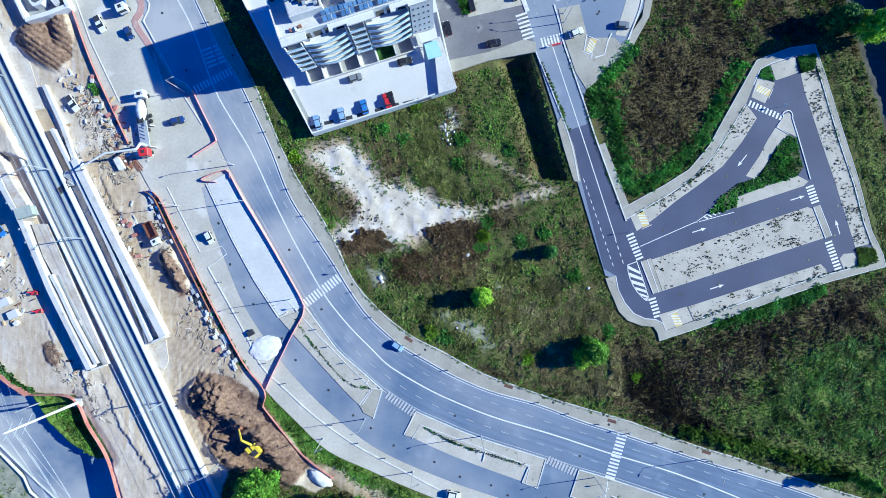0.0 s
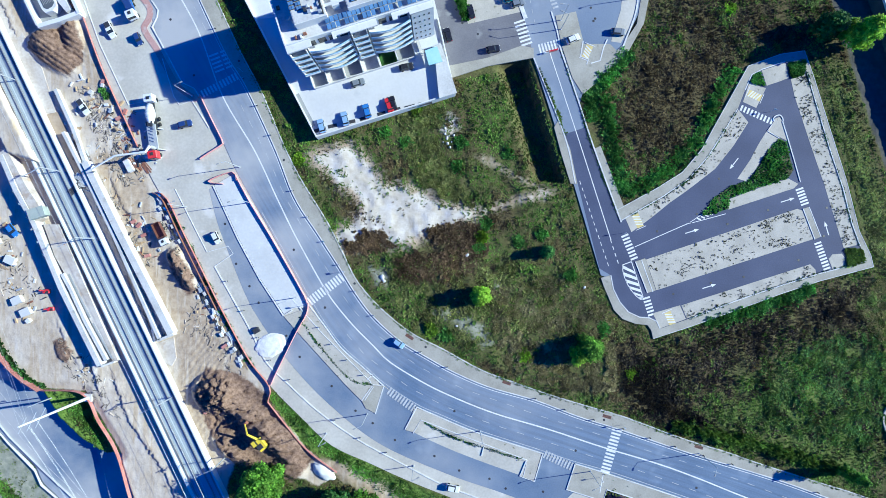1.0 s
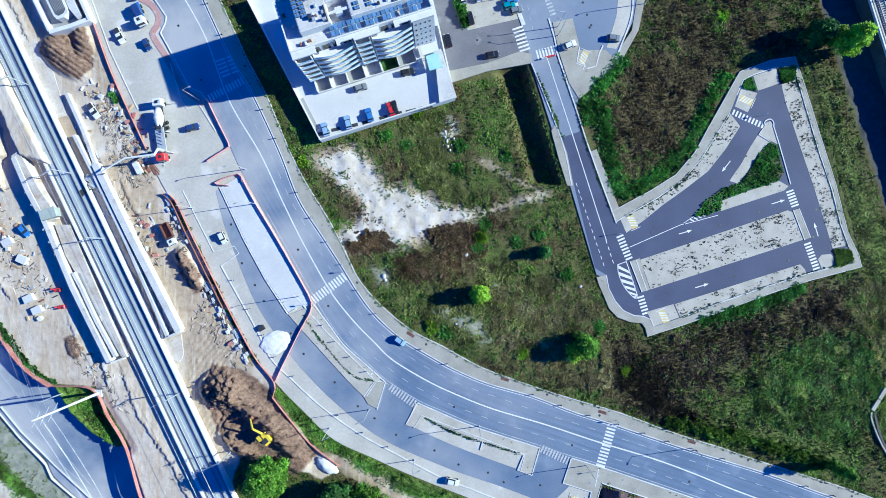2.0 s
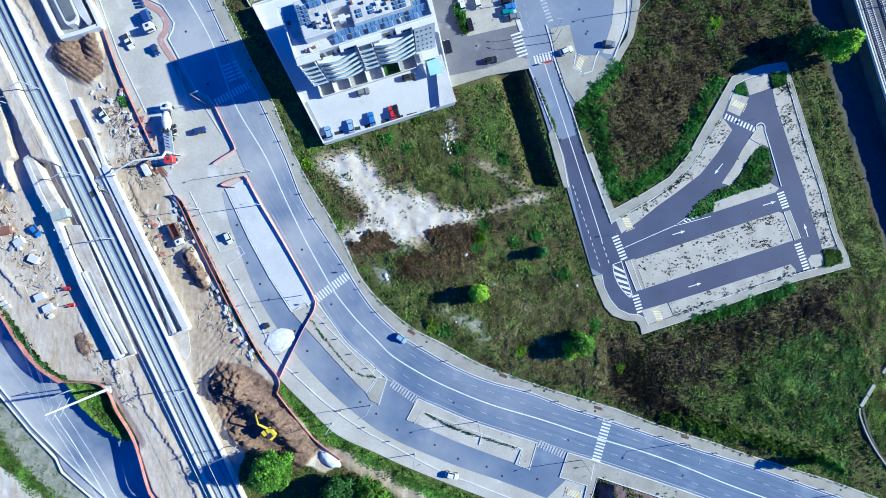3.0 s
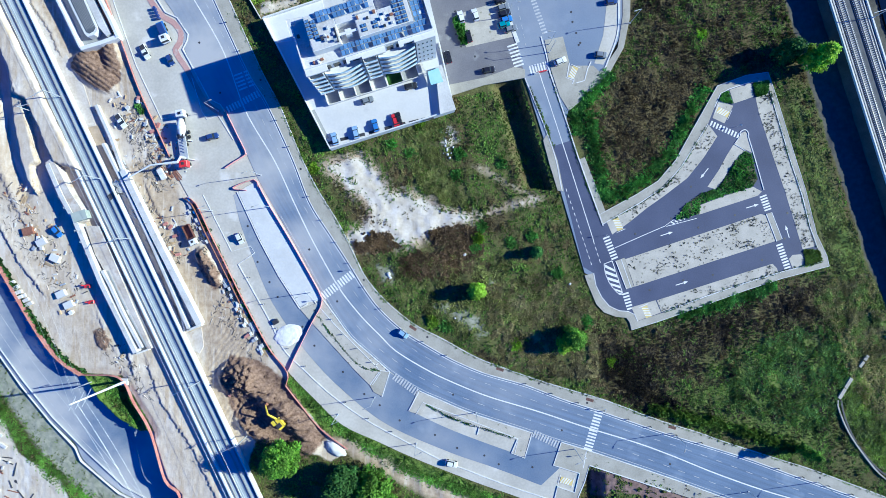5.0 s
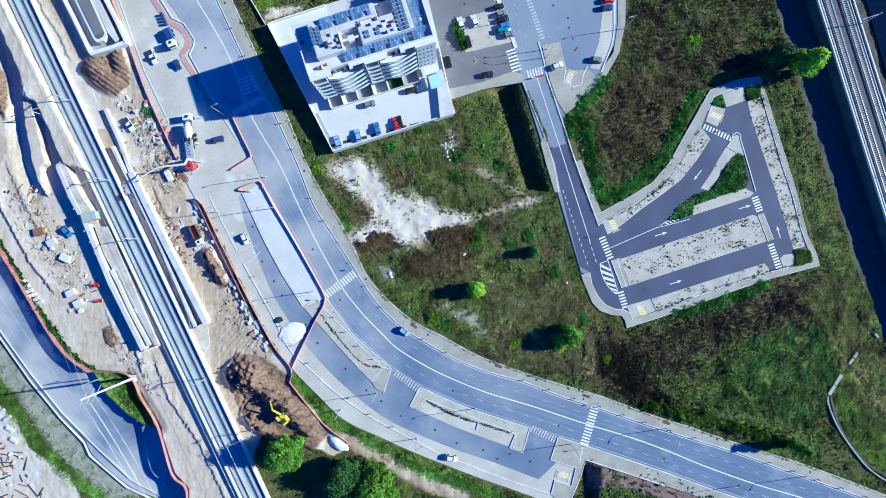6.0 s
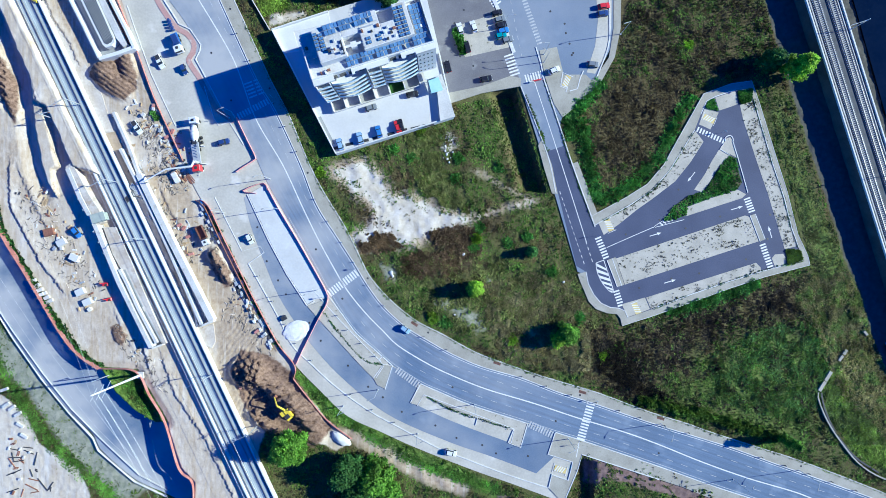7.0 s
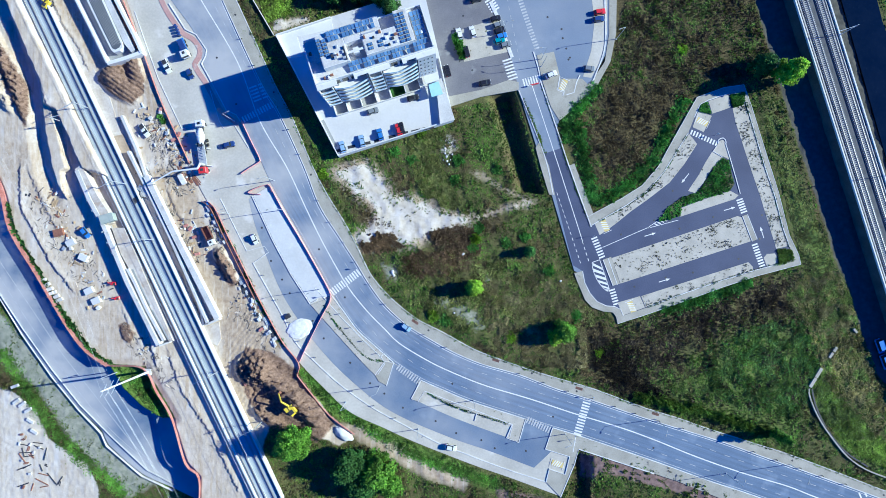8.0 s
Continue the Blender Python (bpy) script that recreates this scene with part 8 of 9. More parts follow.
mx, my, mrng = scatter(20000, OLIVE, 44)
tufts("bank_grass", "olive grass on the bank beside the viaduct lane", mx, my, mrng, 0.3, 0.2, OLIVE_LEAF, np.zeros(len(mx)), 5, "grass")
mx, my, mrng = scatter(16000, GOLD, 46)
some = waves(mx, my, 9, 47) + 0.6 * waves(mx, my, 3, 48) > 0.0
tufts("dry_grass", "yellow-olive dry grass patches in the scrub", mx[some], my[some], mrng, 0.36, 0.3, OLIVE_LEAF, np.zeros(int(some.sum())), 5, "grass")
mx, my, mrng = scatter(17000, [(-12.4, 37.1), (1.1, 37.1), (-1.6, 29.0), (2.9, 20.0), (8.3, 11.0), (-4.3, 14.6), (-8.8, 21.8)], 49)
some = waves(mx, my, 5, 47) > -0.5
tufts("dry_grass", "sunlit yellow-green grass beside the chalk patch", mx[some], my[some], mrng, 0.36, 0.25, OLIVE_LEAF, np.zeros(int(some.sum())), 5, "grass")
mx, my, mrng = scatter(16000, [(83.9, -32.2), (98.3, -25.0), (114.5, -21.4), (120.8, -28.6), (118.1, -46.6), (110.9, -53.8), (92.9, -50.2), (82.1, -44.8)], 57)
some = waves(mx, my, 10, 58) + 0.5 * waves(mx, my, 3, 59) > -0.2
tufts("reeds", "pale grey-green reeds in the wet field", mx[some], my[some], mrng, 0.3, 0.22, REED_LEAF, np.zeros(int(some.sum())), 5, "reeds")
mx, my, mrng = scatter(2600, [(-58.7, 80.8), (-47.5, 81.2), (-48.4, 74.9), (-52.9, 73.1), (-56.2, 71.8)], 64)
tufts("dry_grass", "sunlit yellow grass behind the podium wall", mx, my, mrng, 0.34, 0.25, MEADOW_LEAF, np.zeros(len(mx)), 5, "grass")
mx, my, mrng = scatter(7000, VERGE, 55)
some = (waves(mx, my, 5, 56) > 0.1) & (inside([(q.x, q.y) for q in LOW_L] + [(q.x, q.y) for q in LOW_R[::-1]], mx, my) < -0.8)
tufts("verge_weeds", "sparse weeds on the gravelly verge of the sunken road", mx[some], my[some], mrng, 0.25, 0.15, SCRUB, np.full(int(some.sum()), 0.4), 5, "weeds")
mx, my, mrng = scatter(7000, PINK, 50)
some = waves(mx, my, 4, 54) > 0.35
tufts("bank_weeds", "dark weeds spreading over reddish bare soil", mx[some], my[some], mrng, 0.35, 0.3, SCRUB, np.full(int(some.sum()), 0.35), 5, "weeds")


random.seed(91)
for spot, size in (((6.4, -1.6), 0.55), ((-16.1, -7.4), 0.75), ((-15.7, -8.4), 0.55), ((37.4, -10.2), 0.45), ((3.6, -20.4), 0.35)):
    bm = bmesh.new()
    bmesh.ops.create_icosphere(bm, subdivisions=2, radius=size)
    for v in bm.verts:
        v.co = Vector((v.co.x, v.co.y * 0.8, v.co.z * 0.6)) * random.uniform(0.86, 1.08)
    bmesh.ops.transform(bm, matrix=pose(spot[0], spot[1], ground_at(*spot) + 0.2 * size, 0, 0, random.uniform(0, 180)), verts=bm.verts)
    tagged(link("boulder", bm, CONCRETE), "pale boulder lying alone in the scrub", "boulder", "boulders")


def hedge(points, width, count, size, high, material, label, seed, base_z=None):
    line = smooth_line(points, 1.0)
    r = np.random.RandomState(seed)
    i = r.randint(0, len(line) - 1, count)
    nn = normals(line)
    off = r.normal(0, width / 2, count)
    f = r.uniform(0, 1, count)
    hx = np.array([line[k].x * (1 - g) + line[k + 1].x * g + nn[k].x * o for k, g, o in zip(i, f, off)]) + r.normal(0, 0.12, count)
    hy = np.array([line[k].y * (1 - g) + line[k + 1].y * g + nn[k].y * o for k, g, o in zip(i, f, off)]) + r.normal(0, 0.12, count)
    tufts("bramble_hedge", label, hx, hy, r, size, high, material, np.zeros(count), 8, "hedge", base_z)


hedge([(43.2, 40.7), (44.3, 32.6), (46.4, 23.6), (48.2, 15.5), (56.9, 19.1), (64.1, 25.7), (68.6, 32.2), (74.0, 42.5), (77.6, 47.9)], 2.0, 2200, 0.42, 0.6, LUSH, "lush green brambles round the scrub's edge", 61)
hedge([(49.3, 52.4), (44.3, 46.1), (38.9, 40.7), (40.7, 34.4)], 2.0, 1000, 0.42, 0.6, LUSH, "lush green brambles beside the pavement", 62)
hedge([(69.5, -20.0), (83.9, -15.7), (98.3, -10.6)], 1.8, 1100, 0.4, 0.5, LUSH, "green grass bank below the parking area", 63)
def bed(zone, count, size, high, material, label, seed):
    """Weeds that fill a planted bed."""
    bx, by, r = scatter(count, zone, seed)
    tufts("bed_weeds", label, bx, by, r, size, high, material, np.full(len(bx), 0.15), 6, "weeds", 0.05)


bed([(89.2, 29.1), (90.8, 28.2), (92.7, 20.7), (91.5, 18.7), (82.8, 15.9), (75.9, 13.4), (75.4, 10.5), (71.6, 9.3), (68.6, 8.8), (71.4, 13.1), (76.2, 16.6), (80.6, 17.6), (83.0, 20.7), (86.1, 25.9)], 5200, 0.34, 0.4, LUSH, "green weeds filling the planted triangle", 64)
bed([(82.1, 45.7), (84.0, 47.1), (85.4, 42.8), (81.4, 44.1)], 500, 0.3, 0.35, LUSH, "green weeds in a small corner bed", 65)
bed([(91.3, 49.2), (96.0, 49.5), (95.6, 46.1), (92.2, 45.0)], 700, 0.32, 0.4, LUSH, "green weeds in a top corner bed", 66)
bed([(106.4, -0.2), (110.8, -0.2), (112.0, -3.7), (107.1, -4.9)], 900, 0.32, 0.4, SCRUB, "dry weeds in a corner bed", 67)
hedge(RING_IN[13:19], 0.3, 420, 0.2, 0.16, LEAF_DARK, "dark weeds along the eastern kerb of the lot", 101, 0.06)
hedge(RING_IN[8:13], 0.25, 380, 0.2, 0.16, LEAF_DARK, "dark weeds along the southern kerb of the lot", 102, 0.06)
hedge(RING_IN[24:30], 0.3, 380, 0.2, 0.16, LEAF_DARK, "dark weeds along the northern kerb of the lot", 103, 0.06)
hedge(RING_OUT[8:14], 0.4, 500, 0.3, 0.25, SCRUB, "dry weeds creeping over the lot's southern edging", 104)
hedge(RING_OUT[13:20], 0.5, 700, 0.32, 0.3, SCRUB, "dry weeds creeping over the lot's eastern edging", 105)
hedge([tuple(q) for q in WALK_R[8:]], 0.5, 1900, 0.22, 0.16, SCRUB, "dry weeds creeping over the boulevard's edging", 106, 0.1)
hedge([(-45.7, -38.5), (-36.7, -46.6), (-25.9, -55.6), (-15.1, -62.8), (-0.7, -69.1), (17.3, -74.5)], 1.8, 4200, 0.24, 0.16, GRASS_LEAF, "bright grass bank below the service lane", 68)
hedge([(-138.6, 14.6), (-135.7, 4.1), (-127.4, -9.2), (-117.4, -25.4), (-111.4, -32.6), (-105.8, -36.5)], 0.5, 420, 0.6, 0.9, LEAF_DARK, "dark weeds on the wall above the sunken road", 69)
hedge([(-143.8, -32.8)] + [(-137.3, -44.1)] + [(-129.1, -59.3), (-117.9, -70.5), (-104.9, -81.6)], 2.6, 3600, 0.26, 0.2, GRASS_LEAF, "green grass strip beside the yard", 70)
hedge([(-38.2, -17.8), (-33.1, -25.0), (-25.0, -34.0), (-19.1, -35.8)], 0.2, 300, 0.16, 0.16, LEAF_DARK, "dark weeds in the bay strip's joint", 71, 0.11)
hedge([(-4.9, -45.9), (2.9, -49.9), (13.7, -53.5), (20.9, -55.6)], 0.2, 300, 0.16, 0.16, LEAF_DARK, "dark weeds in the parking island's joint", 72, 0.11)
hedge([(31.3, 52.4), (36.2, 38.0), (40.0, 25.4), (47.0, 7.4)], 0.25, 420, 0.18, 0.18, LEAF_DARK, "dark weeds along the side street's kerb", 73, 0.05)
hedge([(25.4, 47.9), (29.0, 39.8), (32.6, 29.9)], 0.5, 260, 0.2, 0.2, SCRUB, "dry weeds on the side street's broken edge", 74, 0.02)
hedge([(-73.6, 12.8), (-67.3, 1.6), (-61.9, -9.7), (-56.5, -20.5), (-50.2, -31.3)], 0.5, 240, 0.4, 0.4, LUSH, "green weeds along the orange fence", 75)
hedge([(-90.4, 42.5), (-88.6, 40.1)], 0.8, 50, 0.5, 0.5, LUSH, "green weeds beside the site fence", 76)
hedge([(3.8, 68.2), (5.0, 65.0), (6.1, 60.5)], 0.9, 260, 0.5, 1.2, LUSH, "clipped green hedge beside parked cars", 77, 0.06)
hedge([(-67.3, 77.6), (-61.9, 65.9), (-56.5, 56.0), (-51.1, 45.2), (-45.7, 34.4), (-40.3, 25.4)], 1.2, 900, 0.35, 0.3, SCRUB, "grass strip between pavement and podium", 79)

# Near-black tufts laid where tall reeds would throw their shade.
hx, hy, hr = scatter(5200, [(46.5, -27.9), (53.2, -29.1), (58.2, -33.2), (61.1, -37.9), (66.2, -43.0), (73.5, -47.4), (67.7, -46.9), (57.5, -43.4), (47.6, -37.8)], 91)
tufts("shade_reeds", "near-black reed patch laid in for the shade of tall reeds", hx, hy, hr, 0.45, 0.4, REED_SHADE, np.zeros(len(hx)), 5, "reeds")
hedge([(60.5, -46.6), (74.9, -49.9), (91.1, -54.7), (103.7, -58.9)], 1.6, 900, 0.5, 1.2, SCRUB, "tall reeds behind the boulevard pavement", 92)
hedge([(-99.5, -41.1), (-95.3, -45.1), (-90.4, -50.9)], 2.2, 900, 0.3, 0.25, GRASS_LEAF, "bright grass on the slope below the fence", 93)

PATCHES = (((76.3, 63.5), 61), ((-9.7, 28.4), 60), ((11.5, 6.5), 70), ((10.4, 2.9), 90), ((9.7, 0.2), 60), ((33.8, -7.0), 90), ((-38.2, 23.6), 50), ((5.0, 28.1), 60), ((3.8, 21.8), 50), ((-3.4, -21.4), 60), ((1.1, -23.2), 50), ((42.5, -21.4), 80), ((-7.0, 37.1), 70), ((17.3, 25.4), 40), ((-15.1, 30.8), 40), ((49.7, -33.1), 60), ((26.3, 3.8), 60), ((20.0, 2.0), 50), ((21.8, -28.6), 50))
for i, ((px, py), n) in enumerate(PATCHES):
    hedge([(px - 1.2, py - 0.6), (px, py), (px + 0.9, py + 1.1)], 1.5, n * 2, 0.38, 0.5, LUSH if i % 3 else LEAF_LIME, "bright green clump of weeds in scrub", 200 + i)

# weeds growing in the joints of the parking bays
bx, by, brng = scatter(60000, LOT_ZONE, 81)
on = np.zeros(bx.shape, bool)
for zone in LOT_BAYS[:4]:
    on |= inside(zone, bx, by) > 0.2
on &= 0.8 * waves(bx, by, 9, 82) + 0.9 * waves(bx, by, 1.9, 83) + 0.35 * brng.uniform(-1, 1, len(bx)) + 0.012 * (bx - 75) > 0.42
tufts("bay_weeds", "small dark weeds growing between bay pavers", bx[on], by[on], brng, 0.26, 0.12, BAY_WEED, np.zeros(int(on.sum())), 5, "weeds", 0.05)


def tree(spot, height, spread, material, seed, label, trunk_bare=0.3, leaves=2600, leaf=0.4, squash=1.0):
    """A tapered trunk with limbs and a crown of many leaves in clumps."""
    r = random.Random(seed)
    g = ground_at(*spot)
    t = group_of("tree", label, "tree", "trees")
    t.location = (spot[0], spot[1], g)
    part("trunk", tube((0, 0, -0.3), (0.1, 0.1, height * 0.7), 0.03 * height, 0.012 * height, sides=9), BARK, t)
    clumps = []
    count = 30
    for i in range(count):
        a = i * 2.4 + r.uniform(-0.4, 0.4)
        f = (i + 0.5) / count
        z = height * (trunk_bare + (1 - trunk_bare) * f * 0.92)
        rad = spread * max(0.0, (1 - f ** 2.2)) ** 0.5 * r.uniform(0.35, 0.85)
        c = Vector((math.cos(a) * rad, math.sin(a) * rad * squash, z))
        clumps.append((c, spread * r.uniform(0.18, 0.4)))
        if i % 3 == 0:
            part("limb", tube((0.05, 0.05, z * 0.7), c, 0.012 * height, 0.004 * height, sides=6), BARK, t)
    v, f = [], []
    for k in range(int(leaves * 1.7)):
        c, rad = clumps[k % len(clumps)]
        d = Vector((r.gauss(0, 1), r.gauss(0, 1), r.gauss(0, 0.8))).normalized()
        p = c + d * rad * r.uniform(0.5, 1.25)
        u = Vector((r.gauss(0, 1), r.gauss(0, 1), r.gauss(0, 0.6))).normalized()
        w = u.cross(d + Vector((0, 0, 0.5))).normalized()
        s = leaf * r.uniform(0.45, 1.15)
        n = len(v)
        v += [p - u * s, p + w * s * 0.6, p + u * s, p - w * s * 0.6]
        f.append((n, n + 1, n + 2, n + 3))
    me = bpy.data.meshes.new("crown")
    me.from_pydata(v, [], f)
    me.materials.append(material)
    ob = new("crown", me)
    ob.parent = t
    return t


tree((9.7, -12.0), 6.8, 2.8, LEAF_LIME, 1, "small lime-green tree standing alone in scrub", 0.1, 2600, 0.3)
tree((37.9, -25.8), 7.2, 3.6, LEAF_GREEN, 2, "broad green tree in rough scrub", 0.1, 2600, 0.36)
tree((35.3, -27.9), 6.0, 2.6, LEAF_LIME, 12, "yellow-green young tree beside a broader one", 0.1, 1600, 0.32)
tree((-46.1, -60.0), 13.0, 5.2, LEAF_GREEN, 3, "dense round green tree beside the railway", 0.15, 6500, 0.4)
tree((-28.7, -67.0), 10.0, 6.0, LEAF_DARK, 4, "dark green spreading tree below the service lane", 0.15, 5200, 0.42)
tree((-20.8, -69.1), 10.0, 6.0, LEAF_GREEN, 5, "green spreading tree in a small grove", 0.15, 5200, 0.42)
tree((-25.1, -73.4), 8.5, 5.5, LEAF_DARK, 6, "dark green tree at the grove's edge", 0.15, 4200, 0.42)
tree((-16.4, -73.7), 7.5, 4.5, LEAF_GREEN, 7, "smaller green tree at the grove's edge", 0.15, 3200, 0.4)
tree((105.9, 54.3), 13.0, 4.3, LEAF_LIME, 8, "tall bright lime-green tree beside the viaduct", 0.2, 3000, 0.45)
# Darker second tree added for the shaded west side of that crown.
tree((100.1, 57.6), 8.5, 3.8, LEAF_DARK, 24, "dark green tree added for the lime crown's shaded west side", 0.1, 2200, 0.4)
tree((104.7, -58.1), 9.5, 2.2, LEAF_GREEN, 9, "slim green tree beside the boulevard pavement", 0.1, 1700, 0.3)
tree((-16.4, 75.1), 8.0, 3.6, LEAF_DARK, 10, "dark green tree behind the apartment block", 0.15, 2600, 0.36)
tree((-20.3, 78.8), 7.0, 3.0, LEAF_DARK, 21, "dark green tree behind the podium wall", 0.1, 2000, 0.36)
# Two trees added just past the north edge of view to throw shade.
tree((-34.0, 80.2), 7.5, 3.4, LEAF_DARK, 22, "dark green tree added out of view to shade the plot", 0.1, 2000, 0.36)
tree((-27.4, 79.8), 7.0, 3.0, LEAF_DARK, 23, "dark green tree behind the podium wall", 0.1, 2000, 0.36)
tree((27.4, -0.7), 5.0, 2.0, LEAF_DARK, 18, "dark green bush with long shade", 0.0, 1100, 0.3)
# ---- poles, masts and wires ----
def lamp_post(spot, turn, tall=8.5, base=0.1):
    t = group_of("street_lamp", "slim grey steel street lamp beside the road", "street lamp", "street lamps")
    t.matrix_world = pose(spot[0], spot[1], base, 0, 0, turn)
    part("pole", tube((0, 0, 0), (0, 0, tall), 0.11, 0.06), GALV, t)
    part("arm", tube((0, 0, tall), (1.6, 0, tall + 0.3), 0.05, 0.05, sides=6), GALV, t)
    part("lamp_head", box(1.9, 0, tall + 0.22, 0.8, 0.3, 0.14, bevel=0.04), CONCRETE_GREY, t)
    part("base_plate", box(0, 0, -0.2, 0.4, 0.4, 0.25), GALV, t)


for spot, turn in (((-51.1, 12.4), 200), ((-38.9, -12.8), 200), ((-20.2, -43.7), 200), ((9.7, -48.2), 200), ((38.9, -58.9), 200), ((67.7, -54.2), 250), ((110.5, -68.6), 250), ((90.2, -71.5), 70), ((-66.4, 40.7), 20),
                   ((-53.8, 21.8), 200), ((-31.0, -48.8), 30), ((-7.9, -57.4), 30), ((31.3, 60.5), 180), ((55.1, 66.8), 200), ((31.3, 58.1), 160), ((-68.2, 11.3), 20), ((19.1, 68.6), 0)):
    lamp_post(spot, turn)


def gantry(p, z, reach, turn, tall=7.0):
    """A railway mast with an arm over the tracks."""
    t = group_of("catenary_mast", "pale steel catenary mast with an arm over the tracks", "mast", "catenary masts")
    t.matrix_world = pose(p[0], p[1], z, 0, 0, turn)
    part("mast", tube((0, 0, -0.6), (0, 0, tall), 0.17, 0.13, sides=6), GALV, t)
    part("arm", tube((0, 0, tall - 0.6), (reach, 0, tall - 0.9), 0.09, sides=6), GALV, t)
    part("brace", tube((0, 0, tall), (reach * 0.6, 0, tall - 0.75), 0.05, sides=5), GALV, t)
    part("insulator", tube((reach * 0.7, 0, tall - 1.6), (reach * 0.7, 0, tall - 0.8), 0.09, sides=6), BRONZE, t)


for spot in ((-112.0, 44.5), (-100.5, 20.6), (-91.6, 3.0), (-71.2, -38.8), (-57.6, -54.9)):
    gantry(spot, 1.0, 5.5, 205)
for spot in ((123.4, 66.6), (137.5, 22.7), (151.3, -20.9)):
    gantry(spot, 3.7, 5.0, 197)
for spot in ((-104.2, -39.4), (-119.9, 40.1)):
    gantry(spot, 0.0, 3.0, 20)

tower = group_of("power_pole", "tall white tubular power pole with wires", "power pole")
foot = Vector((-94.0, -39.2))
part("shaft", tube((foot.x, foot.y, -0.4), (foot.x, foot.y, 21.5), 0.4, 0.2, sides=14), WHITE, tower)
part("base_block", box(foot.x, foot.y, -0.4, 2.0, 2.0, 0.6), CONCRETE, tower)
for h, reach in ((20.5, 2.0), (18.0, 2.4), (15.5, 2.6)):
    part("cross_arm", tube((foot.x - 0.45 * reach, foot.y - 0.9 * reach, h), (foot.x + 0.45 * reach, foot.y + 0.9 * reach, h), 0.1, sides=6), GALV, tower)


def wire(a, b, sag, label, r=0.035):
    bm = bmesh.new()
    a, b = Vector(a), Vector(b)
    pts = [a.lerp(b, i / 12) - Vector((0, 0, sag * 4 * (i / 12) * (1 - i / 12))) for i in range(13)]
    d = (b - a).normalized()
    side = Vector((-d.y, d.x, 0)).normalized() * r
    up = Vector((0, 0, r))
    rings = [[bm.verts.new(p + o) for o in (side, up, -side, -up)] for p in pts]
    for one, two in zip(rings, rings[1:]):
        for k in range(4):
            bm.faces.new((one[k], one[k - 1], two[k - 1], two[k]))
    bm.faces.new(rings[0])
    bm.faces.new(rings[-1][::-1])
    return tagged(link("overhead_wire", bm, GALV), label, "wire", "overhead wires")


for dx, h in ((-1.0, 20.4), (1.0, 20.4), (-1.2, 17.9), (1.2, 17.9)):
    wire((foot.x + dx * 0.45, foot.y + dx * 0.9, h), (foot.x + 36 + dx, foot.y - 75 + dx, h), 4, "bright power line wire over the sunken road", 0.016)
    wire((foot.x + dx * 0.45, foot.y + dx * 0.9, h), (foot.x - 45 + dx, foot.y + 90 + dx, h), 4, "power line wire above the building site", 0.012)
rd = (RAIL_B - RAIL_A).normalized()
rn = Vector((-rd.y, rd.x))
for off in (1.7, 5.7):
    a, b = RAIL_A + rn * off, RAIL_B + rn * off
    wire((a.x, a.y, 6.5), (b.x, b.y, 6.5), 0.0, "railway contact wire above the track", 0.025)

random.seed(23)
DRAIN = bpy.data.meshes.new("drain_cover")
bm = bmesh.new()
bmesh.ops.create_cone(bm, cap_ends=True, segments=10, radius1=0.34, radius2=0.3, depth=0.03)
bm.to_mesh(DRAIN)
bm.free()
DRAIN.materials.append(DARK_STEEL)


def drains(line, count, z, side):
    for i in range(count):
        q = line[int((i + random.uniform(0.2, 0.8)) / count * (len(line) - 1))]
        ob = tagged(new("drain_cover", DRAIN), "round dark iron cover set in the paving", "drain cover", "drain covers")
        ob.location = (q.x + random.uniform(-side, side), q.y + random.uniform(-side, side), z)


drains(halfway(SERVICE_L, SERVICE_R, 0.5), 16, -0.012, 1.4)
drains(halfway(ROAD_R, WALK_R, 0.5), 10, 0.155, 0.6)
drains(halfway(ROAD_L, ROAD_C, 0.5), 8, 0.034, 1.0)
drains(smooth_line([(6.5, 75.8), (2.9, 65.0), (11.9, 54.2), (17.3, 57.8)]), 6, 0.03, 1.0)
drains(smooth_line([(31.7, 75.8), (38.9, 68.6), (40.7, 59.6), (37.1, 72.2)]), 6, 0.03, 1.0)
drains(smooth_line([(55.1, -14.2), (74.9, -7.9), (96.5, -1.6), (101.9, 11.0), (96.5, 29.0)]), 7, 0.04, 0.8)
drains(smooth_line([(53.3, 2.9), (65.9, 8.3), (80.3, 25.4), (92.9, 12.8), (65.9, 4.7)]), 7, 0.04, 0.8)


for spot, turn in (((16.8, -35.4), -19), ((43.3, -44.4), -17), ((67.6, -52.5), -18), ((-8.9, -23.2), -33)):
    grate = group_of("drain_grate", "rusty rectangular drain grate set in the pavement", "drain grate", "drain grates")
    grate.matrix_world = pose(*spot, 0.14, 0, 0, turn)
    part("rim", box(0, 0, -0.02, 2.3, 0.85, 0.03), BRONZE, grate)
    for i in range(9):
        part("bar", box(-1.0 + i * 0.25, 0, 0.01, 0.1, 0.7, 0.02), DARK_STEEL, grate)


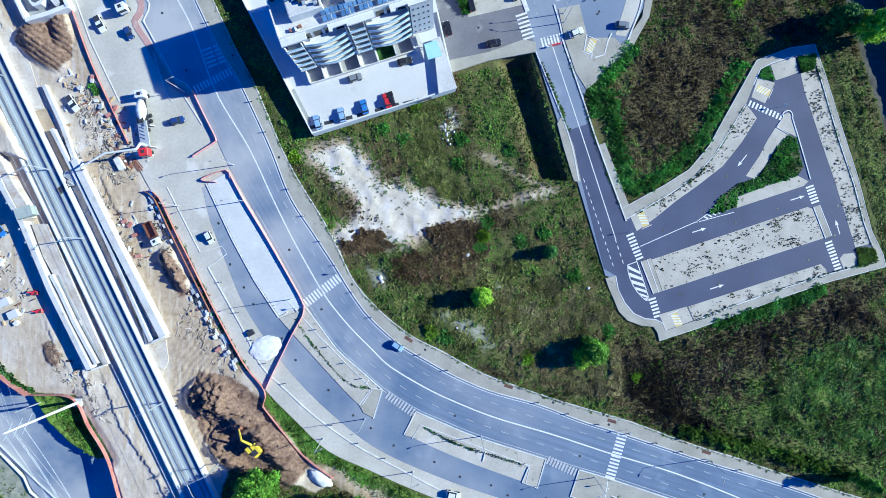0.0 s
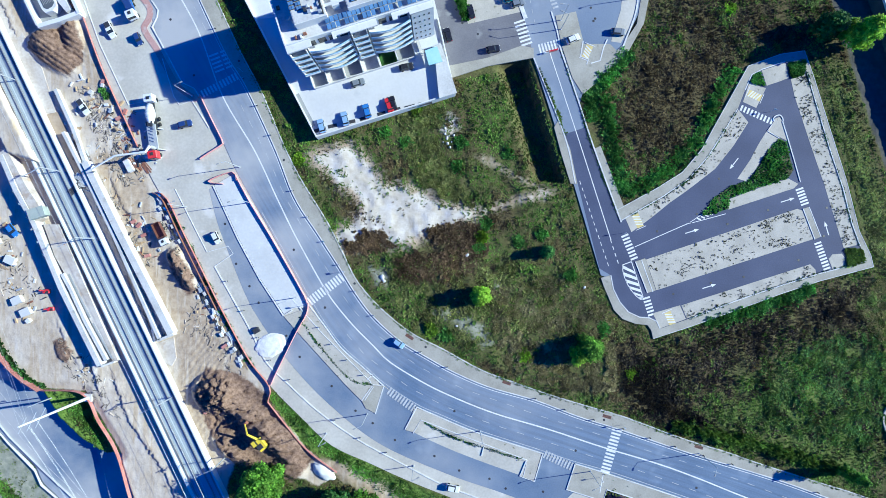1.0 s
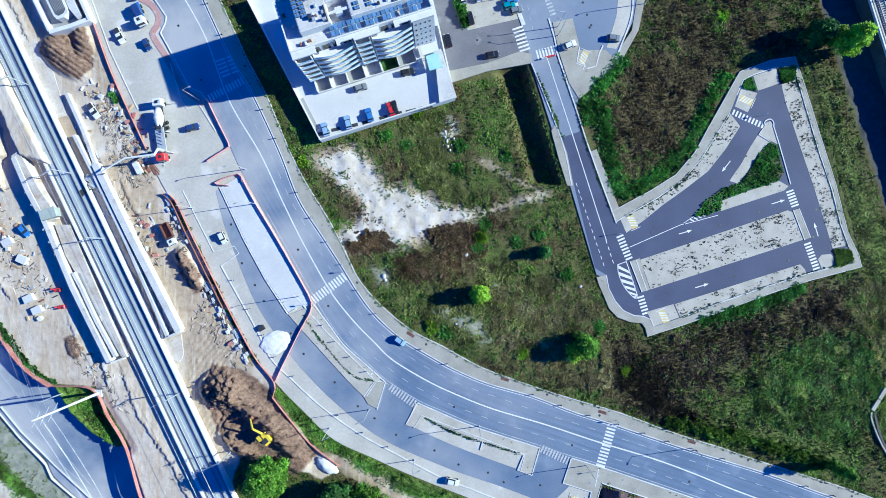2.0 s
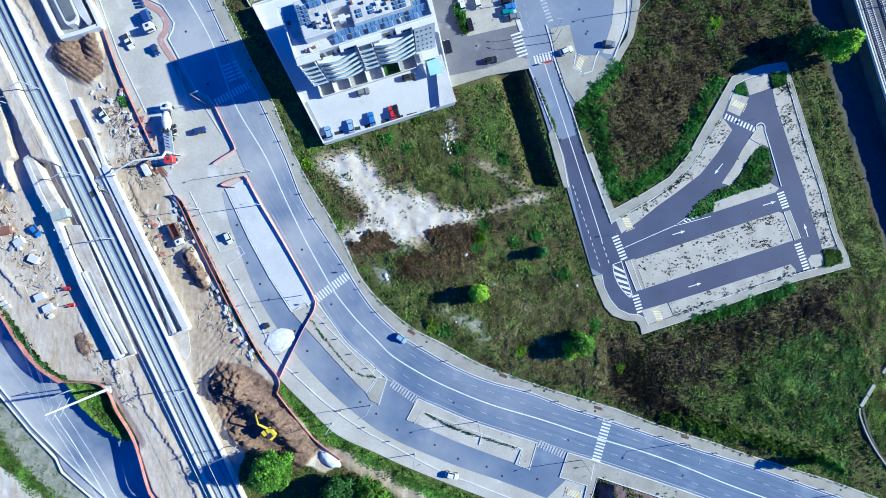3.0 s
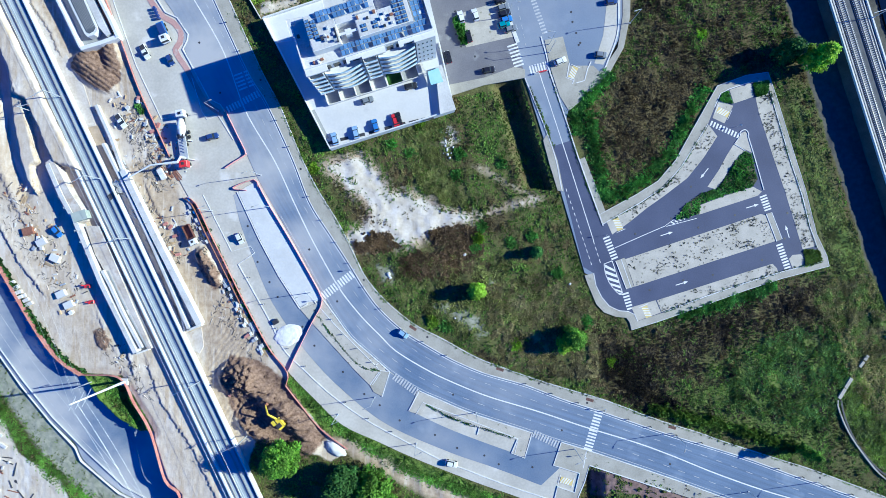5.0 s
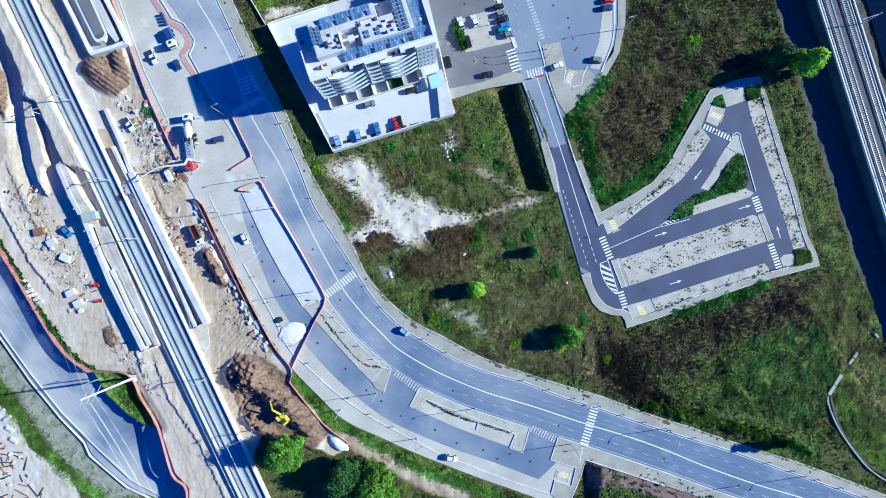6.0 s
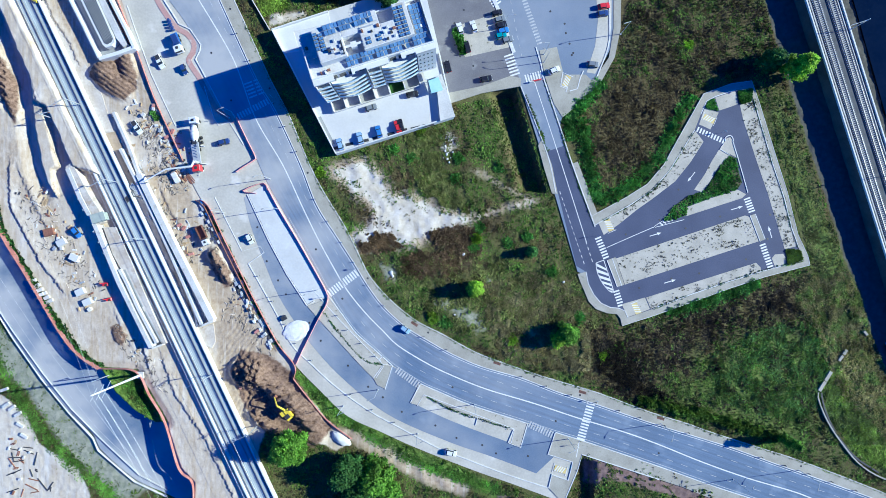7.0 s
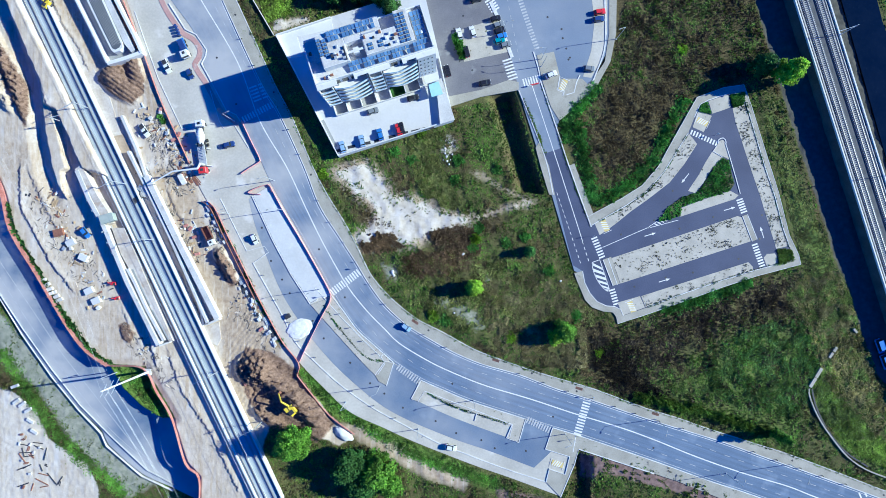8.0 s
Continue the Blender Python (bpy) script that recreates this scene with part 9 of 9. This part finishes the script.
def bollard(x, y, z, tall=0.95):
    ob = tagged(new("bollard"), "short dark steel post at the pavement's edge", "bollard", "kerb bollards")
    ob.location = (x, y, z)
    part("post", tube((0, 0, -0.05), (0, 0, tall), 0.13, 0.11, sides=8), DARK_STEEL, ob)
    part("cap", tube((0, 0, tall), (0, 0, tall + 0.08), 0.15, 0.08, sides=8), GALV, ob)


post_line = offset(ROAD_R, 0.5)
for i in range(6, len(post_line) - 6, 4):
    if random.random() < 0.75:
        bollard(post_line[i].x, post_line[i].y, 0.14)
for i in range(3, len(BAY_OUT) - 1, 3):
    bollard(BAY_OUT[i].x - 1.0, BAY_OUT[i].y - 0.8, 0.11)
service_edge = smooth_line([(-59.2, -4.5), (-50.0, -21.1), (-45.7, -29.3), (-39.2, -35.8), (-31.7, -42.8), (-22.0, -49.9), (-11.5, -55.6), (-0.7, -61.2), (5.4, -63.7)])
for i in range(2, len(service_edge), 4):
    if random.random() < 0.7:
        bollard(service_edge[i].x, service_edge[i].y, -0.05)


def road_sign(spot, turn, z):
    t = group_of("road_sign", "small road sign on a grey steel post", "road sign", "road signs")
    t.matrix_world = pose(spot[0], spot[1], z, 0, 0, turn)
    part("post", tube((0, 0, 0), (0, 0, 2.6), 0.04, sides=8), GALV, t)
    part("plate", box(0.04, 0, 2.0, 0.03, 0.6, 0.6), CAR["blue"], t, "square blue sign plate")
    part("border", box(0.028, 0, 1.96, 0.02, 0.68, 0.68), WHITE, t)


for spot, turn, z in (((-25.9, -5.9), 60, 0.14), ((-36.7, -14.9), 240, 0.12), ((47.2, -46.6), 70, 0.14), ((41.4, -60.5), 250, 0.12), ((-52.9, 47.0), 60, 0.14), ((31.7, 54.9), 90, 0.1), ((47.5, 4.1), 120, 0.03), ((86.6, 36.2), 60, 0.05)):
    road_sign(spot, turn, z)
barrier = group_of("traffic_barrier", "red and white plastic barrier across the closed street", "barrier")
part("panel", box(*(28.8, 52.2), 0.1, 3.2, 0.3, 0.9, 14, bevel=0.05), CAR["red"], barrier)
part("panel", box(*(27.4, 51.8), 0.1, 1.4, 0.3, 0.9, 14, bevel=0.05), WHITE, barrier, "white barrier panel")
